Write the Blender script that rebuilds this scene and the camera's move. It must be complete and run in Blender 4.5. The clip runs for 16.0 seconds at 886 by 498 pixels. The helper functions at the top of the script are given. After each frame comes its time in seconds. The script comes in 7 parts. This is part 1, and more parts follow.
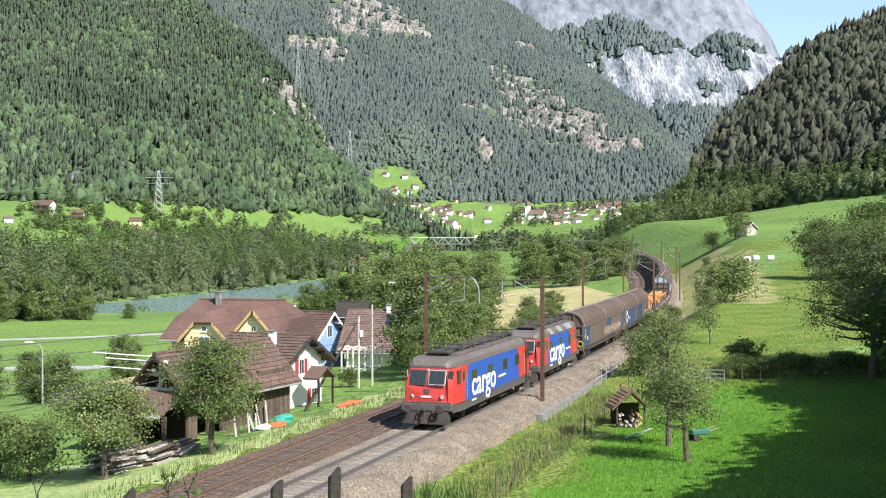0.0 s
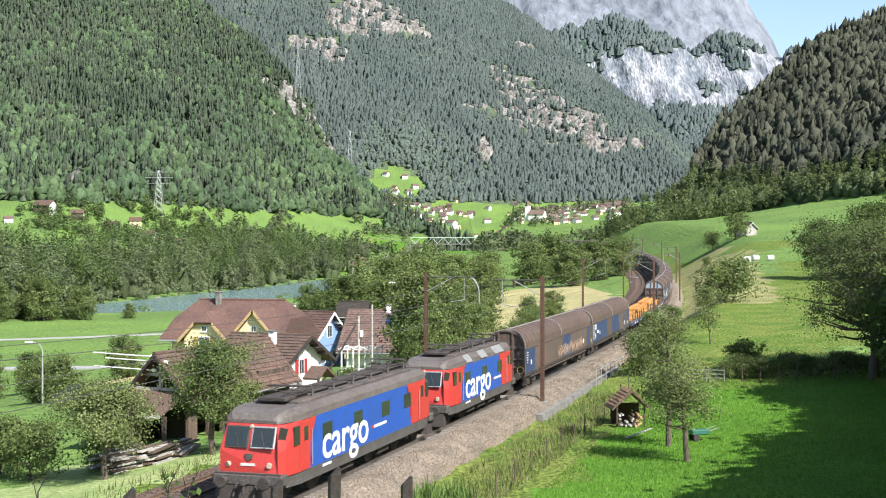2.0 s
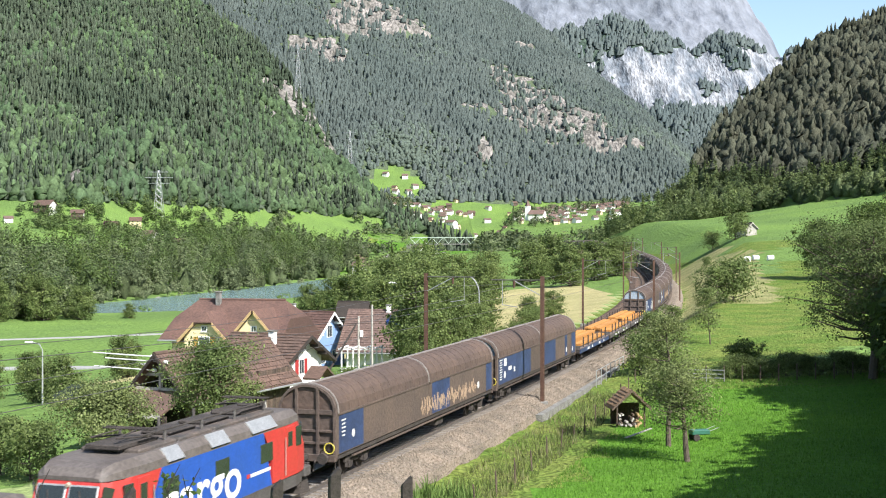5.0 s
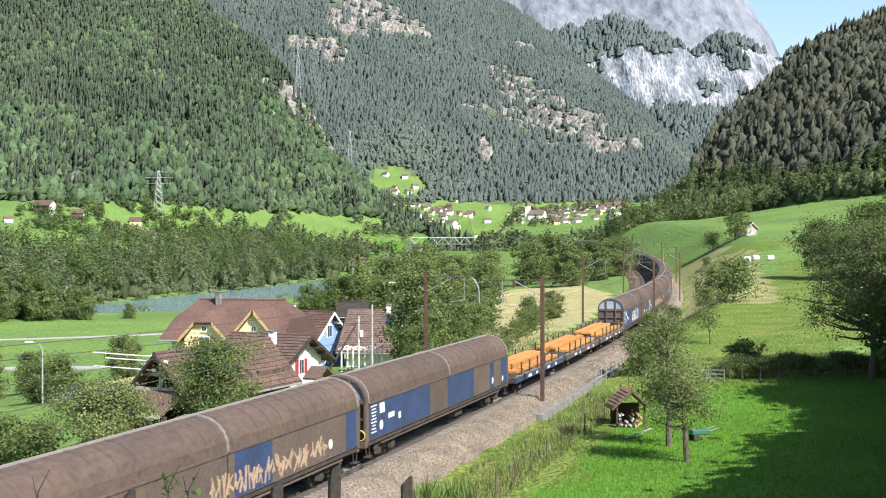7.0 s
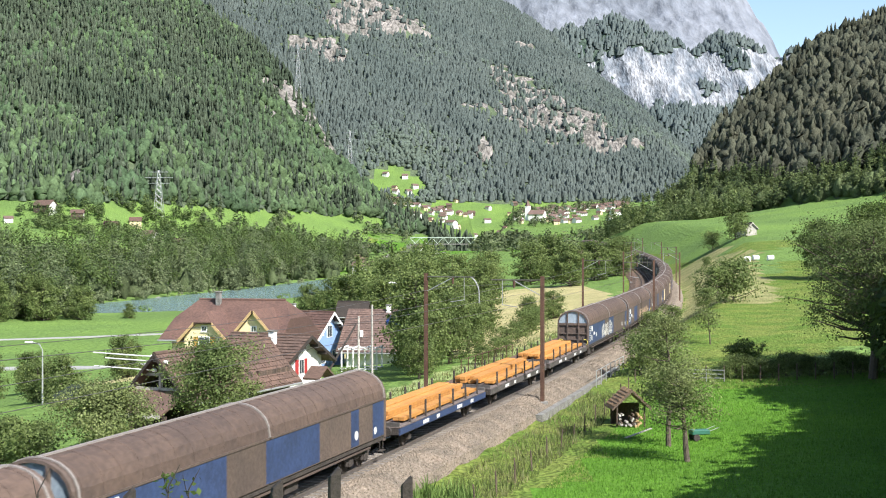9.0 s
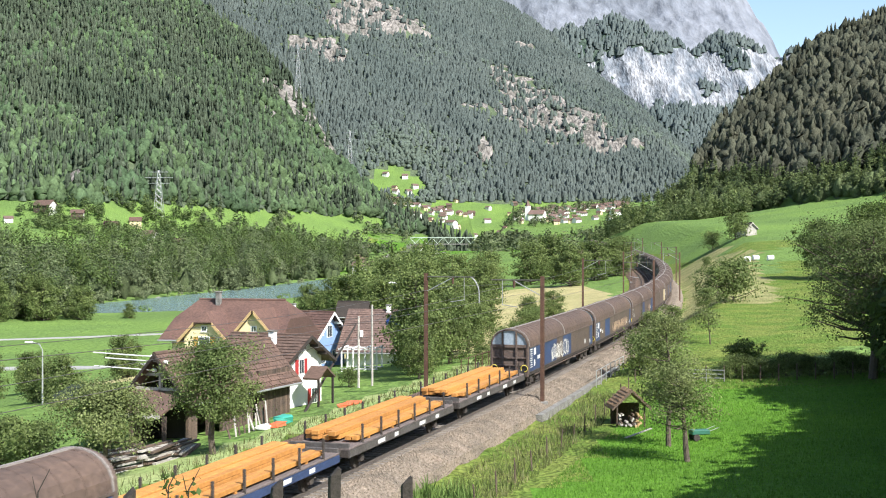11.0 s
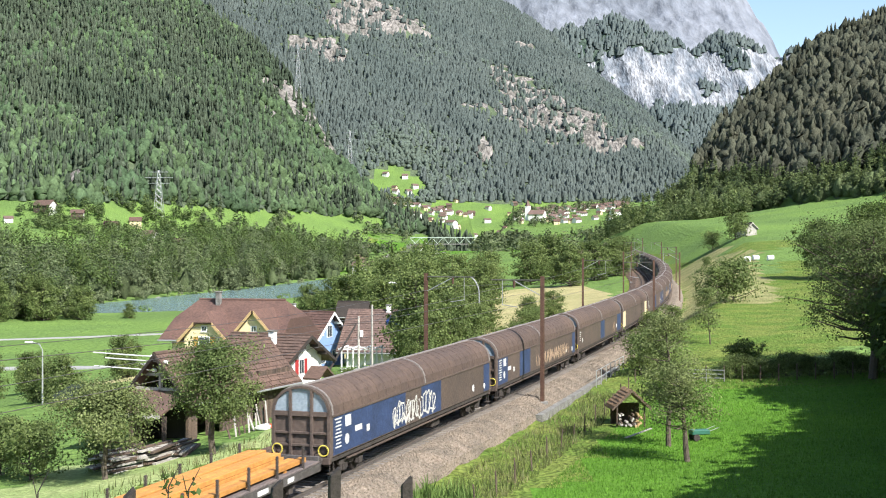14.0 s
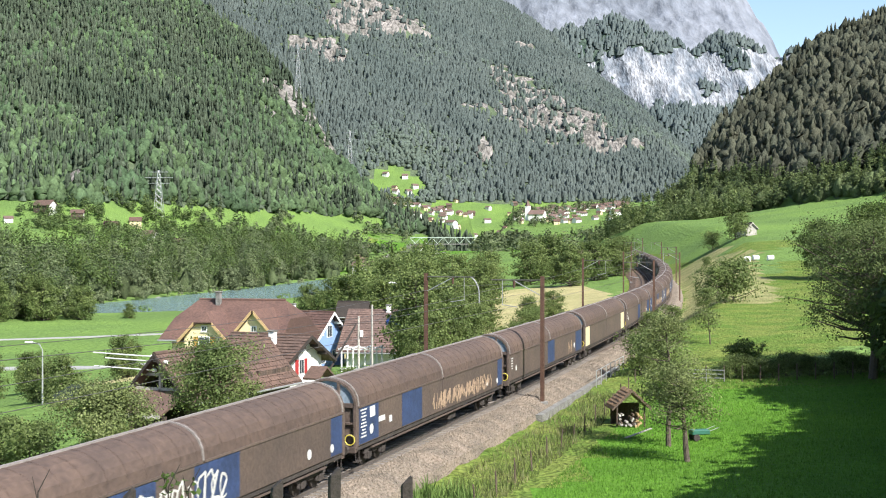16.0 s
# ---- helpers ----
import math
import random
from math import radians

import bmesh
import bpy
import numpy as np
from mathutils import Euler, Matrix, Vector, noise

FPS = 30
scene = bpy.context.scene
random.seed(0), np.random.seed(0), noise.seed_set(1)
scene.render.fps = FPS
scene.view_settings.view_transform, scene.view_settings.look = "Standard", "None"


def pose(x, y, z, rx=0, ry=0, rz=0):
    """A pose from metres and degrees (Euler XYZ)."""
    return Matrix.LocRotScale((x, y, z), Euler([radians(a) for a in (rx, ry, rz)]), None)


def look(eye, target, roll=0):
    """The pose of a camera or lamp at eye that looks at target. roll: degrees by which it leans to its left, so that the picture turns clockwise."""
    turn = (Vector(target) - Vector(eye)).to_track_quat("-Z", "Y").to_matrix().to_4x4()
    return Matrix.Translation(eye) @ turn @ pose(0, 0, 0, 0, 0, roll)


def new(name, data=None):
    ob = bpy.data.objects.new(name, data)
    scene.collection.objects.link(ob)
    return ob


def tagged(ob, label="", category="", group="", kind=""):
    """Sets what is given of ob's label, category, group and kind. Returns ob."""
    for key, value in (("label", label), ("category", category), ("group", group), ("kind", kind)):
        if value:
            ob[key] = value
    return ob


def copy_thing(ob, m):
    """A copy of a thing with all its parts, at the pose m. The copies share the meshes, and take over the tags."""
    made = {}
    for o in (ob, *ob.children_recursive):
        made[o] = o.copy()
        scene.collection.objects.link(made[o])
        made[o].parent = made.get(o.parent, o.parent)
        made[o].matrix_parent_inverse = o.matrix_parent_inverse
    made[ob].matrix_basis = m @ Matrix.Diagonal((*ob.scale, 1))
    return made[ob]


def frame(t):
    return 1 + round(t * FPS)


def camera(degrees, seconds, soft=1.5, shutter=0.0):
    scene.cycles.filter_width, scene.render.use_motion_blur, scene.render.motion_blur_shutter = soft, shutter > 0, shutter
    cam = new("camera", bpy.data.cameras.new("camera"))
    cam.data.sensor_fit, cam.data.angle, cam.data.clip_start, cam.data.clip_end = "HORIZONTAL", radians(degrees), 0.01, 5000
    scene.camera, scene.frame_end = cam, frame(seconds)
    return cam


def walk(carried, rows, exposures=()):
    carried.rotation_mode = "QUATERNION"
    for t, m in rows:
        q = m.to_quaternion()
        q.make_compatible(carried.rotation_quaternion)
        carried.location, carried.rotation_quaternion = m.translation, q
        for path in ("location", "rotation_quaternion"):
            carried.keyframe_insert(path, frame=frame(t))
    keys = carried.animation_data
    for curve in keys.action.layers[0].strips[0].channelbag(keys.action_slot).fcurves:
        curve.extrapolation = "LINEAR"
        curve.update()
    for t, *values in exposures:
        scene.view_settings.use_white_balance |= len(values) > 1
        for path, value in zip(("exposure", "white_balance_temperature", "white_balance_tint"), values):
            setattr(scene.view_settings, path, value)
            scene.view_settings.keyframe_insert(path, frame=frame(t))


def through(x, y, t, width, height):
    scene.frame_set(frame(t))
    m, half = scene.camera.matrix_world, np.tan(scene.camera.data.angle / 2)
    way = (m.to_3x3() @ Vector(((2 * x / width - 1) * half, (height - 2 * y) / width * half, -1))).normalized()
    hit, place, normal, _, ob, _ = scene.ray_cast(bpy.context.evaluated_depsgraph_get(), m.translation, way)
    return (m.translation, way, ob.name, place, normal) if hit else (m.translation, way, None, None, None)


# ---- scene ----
cam = camera(38.4, 16.0, soft=1.05, shutter=0.3)
EYE = (0.0, 0.0, 10.0)
walk(cam, [(0.0, pose(*EYE, 90, 0, 0)), (16.0, pose(*EYE, 90, 0, 0))], exposures=[(0.0, 1.05, 6400, 10), (16.0, 1.05, 6400, 10)])

# ---- world, sun, exposure ----
SUN_EL, SUN_AZ = radians(43), radians(140)      # azimuth clockwise from +y (the way the camera looks)
world = bpy.data.worlds.new("sky")
scene.world = world
world.use_nodes = True
wn = world.node_tree.nodes
sky = wn.new("ShaderNodeTexSky")
sky.sky_type, sky.sun_disc = "NISHITA", False
sky.sun_elevation, sky.sun_rotation = SUN_EL, SUN_AZ
sky.air_density, sky.dust_density, sky.altitude = 1.0, 1.5, 500
wn["Background"].inputs[1].default_value = 0.105
world.node_tree.links.new(sky.outputs[0], wn["Background"].inputs[0])
sun_data = bpy.data.lights.new("sun", "SUN")
sun_data.energy, sun_data.angle, sun_data.color = 5.0, radians(0.53), (1.0, 0.96, 0.90)
sun = new("sun", sun_data)
sun.matrix_world = look((300 * math.sin(SUN_AZ), 300 * math.cos(SUN_AZ), 400),
                        (300 * math.sin(SUN_AZ) - math.sin(SUN_AZ) * math.cos(SUN_EL),
                         300 * math.cos(SUN_AZ) - math.cos(SUN_AZ) * math.cos(SUN_EL), 400 - math.sin(SUN_EL)))

# ---- materials ----
MATS = {}


def mat(name, color, rough=0.8, metal=0.0, var=0.25, scale=3.0, bump=0.2, fine=8.0, spec=0.5, tint=None, rand=0.0, island=0.0, squash=None, detail=5):
    """Two scales of colour variation plus relief. tint: a second colour for the large patches."""
    if name in MATS:
        return MATS[name]
    m = bpy.data.materials.new(name)
    m.use_nodes = True
    nt, n = m.node_tree, m.node_tree.nodes
    link = nt.links.new
    b = n["Principled BSDF"]
    co = n.new("ShaderNodeTexCoord")
    big, small = n.new("ShaderNodeTexNoise"), n.new("ShaderNodeTexNoise")
    big.inputs["Scale"].default_value, small.inputs["Scale"].default_value = scale, scale * fine
    big.inputs["Detail"].default_value, small.inputs["Detail"].default_value = detail, min(detail, 6)
    where = co.outputs["Object"]
    if squash:
        mp = n.new("ShaderNodeMapping")
        mp.inputs["Scale"].default_value = squash
        link(where, mp.inputs["Vector"])
        where = mp.outputs[0]
    link(where, big.inputs["Vector"])
    link(where, small.inputs["Vector"])
    c = Vector(color)
    t = Vector(tint) if tint else c * (1 - var)
    ramp = n.new("ShaderNodeValToRGB")
    ramp.color_ramp.elements[0].position, ramp.color_ramp.elements[1].position = 0.36, 0.64
    ramp.color_ramp.elements[0].color = (*t, 1)
    ramp.color_ramp.elements[1].color = (*c, 1)
    link(big.outputs["Fac"], ramp.inputs[0])
    mul = n.new("ShaderNodeMapRange")
    mul.inputs["From Min"].default_value, mul.inputs["From Max"].default_value = 0.3, 0.7
    mul.inputs["To Min"].default_value, mul.inputs["To Max"].default_value = 1 - var, 1 + var
    link(small.outputs["Fac"], mul.inputs["Value"])
    mix = n.new("ShaderNodeVectorMath")
    mix.operation = "SCALE"
    link(ramp.outputs[0], mix.inputs[0])
    link(mul.outputs[0], mix.inputs["Scale"])
    out = mix.outputs[0]
    if rand or island:
        if island:
            src = n.new("ShaderNodeNewGeometry").outputs["Random Per Island"]
        else:
            src = n.new("ShaderNodeObjectInfo").outputs["Random"]
        k = rand or island
        r2 = n.new("ShaderNodeMapRange")
        r2.inputs["To Min"].default_value, r2.inputs["To Max"].default_value = 1 - k, 1 + k
        link(src, r2.inputs["Value"])
        m2 = n.new("ShaderNodeVectorMath")
        m2.operation = "SCALE"
        link(out, m2.inputs[0])
        link(r2.outputs[0], m2.inputs["Scale"])
        out = m2.outputs[0]
    link(out, b.inputs["Base Color"])
    b.inputs["Roughness"].default_value, b.inputs["Metallic"].default_value = rough, metal
    b.inputs["Specular IOR Level"].default_value = spec
    if bump:
        bp = n.new("ShaderNodeBump")
        bp.inputs["Strength"].default_value, bp.inputs["Distance"].default_value = bump, 0.3 / scale
        link(small.outputs["Fac"], bp.inputs["Height"])
        link(bp.outputs[0], b.inputs["Normal"])
    MATS[name] = m
    return m


def leafy(name, color, dark, scale=0.25, through=0.35, vary=0.42):
    """Foliage: each leaf its own shade, light passing through."""
    if name in MATS:
        return MATS[name]
    m = mat(name, color, 0.65, 0, 0.2, scale, 0, tint=dark, island=vary, spec=0.25)
    n, link = m.node_tree.nodes, m.node_tree.links.new
    b = n["Principled BSDF"]
    tr = n.new("ShaderNodeBsdfTranslucent")
    mx = n.new("ShaderNodeMixShader")
    mx.inputs[0].default_value = through
    link(b.inputs["Base Color"].links[0].from_socket, tr.inputs["Color"])
    link(b.outputs[0], mx.inputs[1])
    link(tr.outputs[0], mx.inputs[2])
    link(mx.outputs[0], n["Material Output"].inputs["Surface"])
    return m


def glass(name, color=(0.03, 0.04, 0.045), rough=0.08):
    return mat(name, color, rough, 0, 0.1, 2, 0, spec=0.8)


GRASS = mat("meadow_grass", (0.095, 0.205, 0.022), 0.9, 0, 0.2, 0.12, 0.3, 22, spec=0.12, tint=(0.075, 0.165, 0.020))
LAWN = mat("bright_meadow", (0.14, 0.226, 0.054), 0.9, 0, 0.2, 0.035, 0.4, 26, spec=0.12, tint=(0.11, 0.18, 0.05))
ROUGH = mat("rough_grass", (0.17, 0.21, 0.05), 0.95, 0, 0.35, 0.35, 0.8, 9, spec=0.1, tint=(0.10, 0.17, 0.03))
MOWN = mat("mown_strip", (0.28, 0.33, 0.14), 0.95, 0, 0.25, 0.3, 0.4, 12, spec=0.1, tint=(0.21, 0.28, 0.10))
DRY = mat("dry_bank", (0.30, 0.28, 0.13), 0.95, 0, 0.3, 0.25, 0.6, 12, spec=0.1, tint=(0.19, 0.21, 0.08))
HAY = mat("hay_field", (0.42, 0.365, 0.185), 0.95, 0, 0.2, 0.10, 0.5, 20, spec=0.1, tint=(0.32, 0.305, 0.14))
FLOOR = mat("forest_floor", (0.10, 0.13, 0.075), 0.95, 0, 0.35, 0.05, 0.5, 8, spec=0.1, tint=(0.07, 0.095, 0.055))
ROCK = mat("cliff_rock", (0.245, 0.226, 0.208), 0.95, 0, 0.6, 0.05, 1.0, 5, spec=0.15, tint=(0.12, 0.115, 0.10), squash=(1, 0.35, 0.35))
PALE = mat("pale_limestone", (0.29, 0.30, 0.32), 0.95, 0, 0.45, 0.03, 1.0, 5, spec=0.1, tint=(0.11, 0.13, 0.155), squash=(1, 0.22, 0.35), detail=12)
ALP = mat("alpine_grass", (0.085, 0.115, 0.09), 0.95, 0, 0.4, 0.015, 0.8, 8, spec=0.1, tint=(0.055, 0.085, 0.065), detail=10)
SCREE = mat("scree", (0.19, 0.205, 0.235), 0.95, 0, 0.25, 0.005, 0.4, 6, spec=0.1, tint=(0.13, 0.145, 0.17), squash=(1, 0.6, 0.5), detail=10)
ASPHALT = mat("asphalt", (0.30, 0.30, 0.29), 0.9, 0, 0.15, 0.5, 0.2, 20)
BED = mat("river_bed", (0.24, 0.23, 0.20), 0.9, 0, 0.3, 0.3, 0.6, 10)

# ---- the line: straight, then a wide curve ----
SN, CS = 0.29939, 0.95413        # the way of the straight track
AXIS, S1, RAD = 21.1, 75.0, 1300.0


def rail_z(s):
    s = np.minimum(s, 520.0)
    return 0.0081 * s + 0.00004 * np.maximum(0.0, s - 150.0) ** 2


def on_line(s, off=0.0):
    """World place and heading (degrees) of the point s along the line, off to its left."""
    if s <= S1:
        a, l, h = s, AXIS + off, 0.0
    else:
        h = (s - S1) / RAD
        a = S1 + (RAD - off) * math.sin(h)
        l = AXIS + RAD - (RAD - off) * math.cos(h)
    return Vector((a * SN - l * CS, a * CS + l * SN, float(rail_z(s)))), math.degrees(h)


def line_coords(x, y):
    """s along the line and the distance to its left, for arrays."""
    a, l = x * SN + y * CS, -x * CS + y * SN - AXIS
    h = np.arctan2(np.maximum(a - S1, 0), RAD - l)
    far = a > S1
    return np.where(far, S1 + RAD * h, a), np.where(far, RAD - np.hypot(a - S1, RAD - l), l)


def smooth(v, a, b):
    t = np.clip((v - a) / (b - a), 0, 1)
    return t * t * (3 - 2 * t)


# ---- relief of the valley ----
RIVER = ((-420, 200), (-230, 300), (-106, 385), (-62, 560), (-18, 800), (3, 1000), (60, 1500), (60, 5000))
LATTICE = np.random.RandomState(5).rand(256, 256)


def rough_noise(x, y, size, seed=0):
    """Smooth value noise, 0 to 1."""
    u, v = x / size + 37.3 * seed, y / size + 11.7 * seed
    i, j = np.floor(u).astype(int), np.floor(v).astype(int)
    f, g = u - i, v - j
    f, g = f * f * (3 - 2 * f), g * g * (3 - 2 * g)
    at = lambda p, q: LATTICE[p % 256, q % 256]
    return (at(i, j) * (1 - f) + at(i + 1, j) * f) * (1 - g) + (at(i, j + 1) * (1 - f) + at(i + 1, j + 1) * f) * g


def fractal(x, y, size, seed=0):
    return sum(rough_noise(x, y, size / 2 ** k, seed + k) / 2 ** k for k in range(5)) / 1.94


def river_x(y):
    return np.interp(y, [p[1] for p in RIVER], [p[0] for p in RIVER])


def river_z(y):
    return -10.0 + 0.009 * (np.clip(y, 200, 3000) - 370)


# ridges: rows of x, y, height of the crest; then the front slope, or the (y, height) of its foot, and the back slope
RIDGES = {
    "left": (((-2600, 2600, 1000), (-900, 2150, 880), (-441, 1700, 445), (-345, 1600, 350), (-263, 1500, 278), (-215, 1450, 245),
              (-170, 1400, 200), (-134, 1330, 150), (-102, 1250, 98), (-70, 1190, 68), (-43, 1150, 40), (20, 1120, 10)), (760, 36), 0.9),
    "middle": (((-2600, 3900, 1700), (-817, 3800, 1430), (-130, 3500, 1010), (60, 3300, 740), (136, 3200, 640), (235, 3000, 520),
                (379, 2700, 340), (430, 2600, 270), (466, 2500, 205), (500, 2400, 130), (540, 2300, 30)), (1640, 40), 0.7),
    "cliff": (((150, 3900, 640), (374, 3900, 700), (520, 3950, 735), (634, 3900, 700), (760, 3850, 640), (900, 3900, 655), (1050, 3900, 610), (1250, 3900, 560), (2600, 3900, 500)), 0.9, 0.1),
    "peak": (((-300, 4600, 820), (237, 4600, 980), (500, 4600, 980), (800, 4600, 985), (950, 4600, 1010), (1034, 4600, 985), (1112, 4600, 900), (1204, 4600, 735),
              (1300, 4600, 600), (2600, 4600, 450)), 0.75, 0.9),
    "right": (((60, 600, -8), (86, 620, 8), (105, 630, 22), (124, 640, 42), (150, 680, 70), (175, 700, 90), (200, 720, 112), (265, 760, 146), (500, 860, 330), (2600, 1500, 1500)), 0.27, 0.8),
}


def ridge(name, x, y):
    rows, front, back = RIDGES[name]
    xs, ys, zs = zip(*rows)
    cy, cz = np.interp(x, xs, ys), np.interp(x, xs, zs)
    if isinstance(front, tuple):
        front = np.maximum(0.3, (cz - front[1]) / (cy - front[0]))
    z = cz - np.where(y < cy, front * (cy - y), back * (y - cy))
    edge = np.where(x < xs[0], (xs[0] - x) * 0.6, 0) + np.where(x > xs[-1], (x - xs[-1]) * 0.6, 0)
    return z - edge


def relief(x, y):
    """Height of the land, and which mountain it belongs to (0 valley, 1 to 5 as in RIDGES)."""
    s, off = line_coords(x, y)
    zr = rail_z(np.maximum(s, -120))
    rr = -off
    # valley floor with the river's channel
    dist = x - river_x(y)
    floor_z = river_z(y) + 1.3 + np.where(dist < 0, 0.19 * np.clip(-dist - 45, 0, 400), 0.10 * np.clip(dist - 60, 0, 150) * smooth(y, 650, 1000))
    floor_z = floor_z + 0.060 * np.clip(y - 720, 0, 900)
    floor_z = floor_z + 1.2 * (fractal(x, y, 60, 3) - 0.5)
    channel = smooth(np.abs(dist), 17, 30)
    floor_z = floor_z * channel + (river_z(y) - 1.2) * (1 - channel)
    # left of the line
    left = (zr - 0.95 - 0.13 * np.clip(off - 9.5, 0, 5) - 0.08 * np.clip(off - 14.5, 0, 12)) * (1 - smooth(off, 24, 100)) + np.minimum(floor_z, zr + 14) * smooth(off, 24, 100)
    # right of the line
    base = np.interp(s, [-200, 30, 60, 85, 110, 130, 200, 300, 400, 600], [1, -1.4, -1.6, -1.3, -0.3, 0.8, 3.5, 8.0, 10.5, 11])
    right = zr + base + 0.05 * np.maximum(0, rr - 14) + 0.10 * np.maximum(0, rr - 45) + 0.5 * (fractal(x, y, 22, 9) - 0.5)
    right = np.clip(right, zr - 1.15 - 0.45 * np.maximum(0, rr - 3.5), zr - 1.15 + 0.6 * np.maximum(0, rr - 3.8))
    beyond = smooth(y, 520, 820)
    right = right * (1 - beyond) + floor_z * beyond
    knoll = 8.35 - 0.16 * np.maximum(0, y) - 0.35 * np.maximum(0, y - 16) - 0.55 * np.maximum(0, -x - 4) - 0.1 * np.minimum(0, y)
    right = np.maximum(right, np.where(rr > 3.4, np.minimum(knoll, zr - 1.2 + 0.75 * np.maximum(0, rr - 3.8)), -99))
    z = np.where(off > 6.9, left, np.where(rr > 3.4, right, zr - 0.75))
    z = np.where((off <= 6.9) & (rr <= 3.4), zr - 1.05, z)
    kind = np.zeros(z.shape, int)
    for i, name in enumerate(RIDGES):
        rel = ridge(name, x, y)
        amp = (26, 46, 90, 90, 12)[i]
        rel = rel + amp * (fractal(x, y, amp * 6, 20 + i) - 0.55)
        if name in ("cliff", "peak"):       # sharp buttresses and gullies
            for size, deep in ((150, 24 if name == "peak" else 60), (55, 30), (24, 14)):
                rel = rel + deep * (np.abs(2 * rough_noise(x + 0.25 * y, y * 0.3, size, 60 + i) - 1) * -1 + 0.45)
        if name in ("left", "middle"):      # fluted faces where the slope is bare
            bare = np.clip(2 * cliff_mask(x, y) - 0.5, 0, 1) * (9, 24)[i]
            for size in (38, 15):
                rel = rel + bare * (size / 38) * (0.6 - np.abs(2 * rough_noise(x + 0.3 * y, y * 0.3, size * (1, 1.3)[i], 93) - 1))
        if name == "right":
            rel = np.where(off > -14, -99, rel)
        kind = np.where(rel > z, i + 1, kind)
        z = np.maximum(z, rel)
    return z, kind, s, off, dist


def spaced(spans):
    out = [spans[0][0]]
    for a, b, step in spans:
        k = max(1, round((b - a) / step))
        out += [a + (b - a) * (i + 1) / k for i in range(k)]
    return np.array(out)


# bare cliffs on the wooded slopes: x, y, half width, half depth
CLIFFS = [(-103, 2460, 115, 90), (-160, 2390, 80, 70), (-224, 2250, 60, 60), (141, 2300, 90, 140), (175, 2110, 125, 125), (236, 2150, 70, 115),
          (265, 2040, 70, 100), (174, 2676, 30, 40), (-155, 1320, 32, 85), (-115, 1290, 22, 55), (-165, 1218, 22, 40), (-339, 1026, 16, 24), (-237, 815, 9, 26), (60, 1930, 18, 50)]


def cliff_mask(x, y):
    """0 to 1: how bare the slope is."""
    m = np.zeros(np.shape(x))
    wob = fractal(x, y, 60, 40)
    for cx, cy, a, b in CLIFFS:
        m = np.maximum(m, 1.25 - np.hypot((x - cx) / a, (y - cy) / b) + 1.6 * (wob - 0.5))
    return m


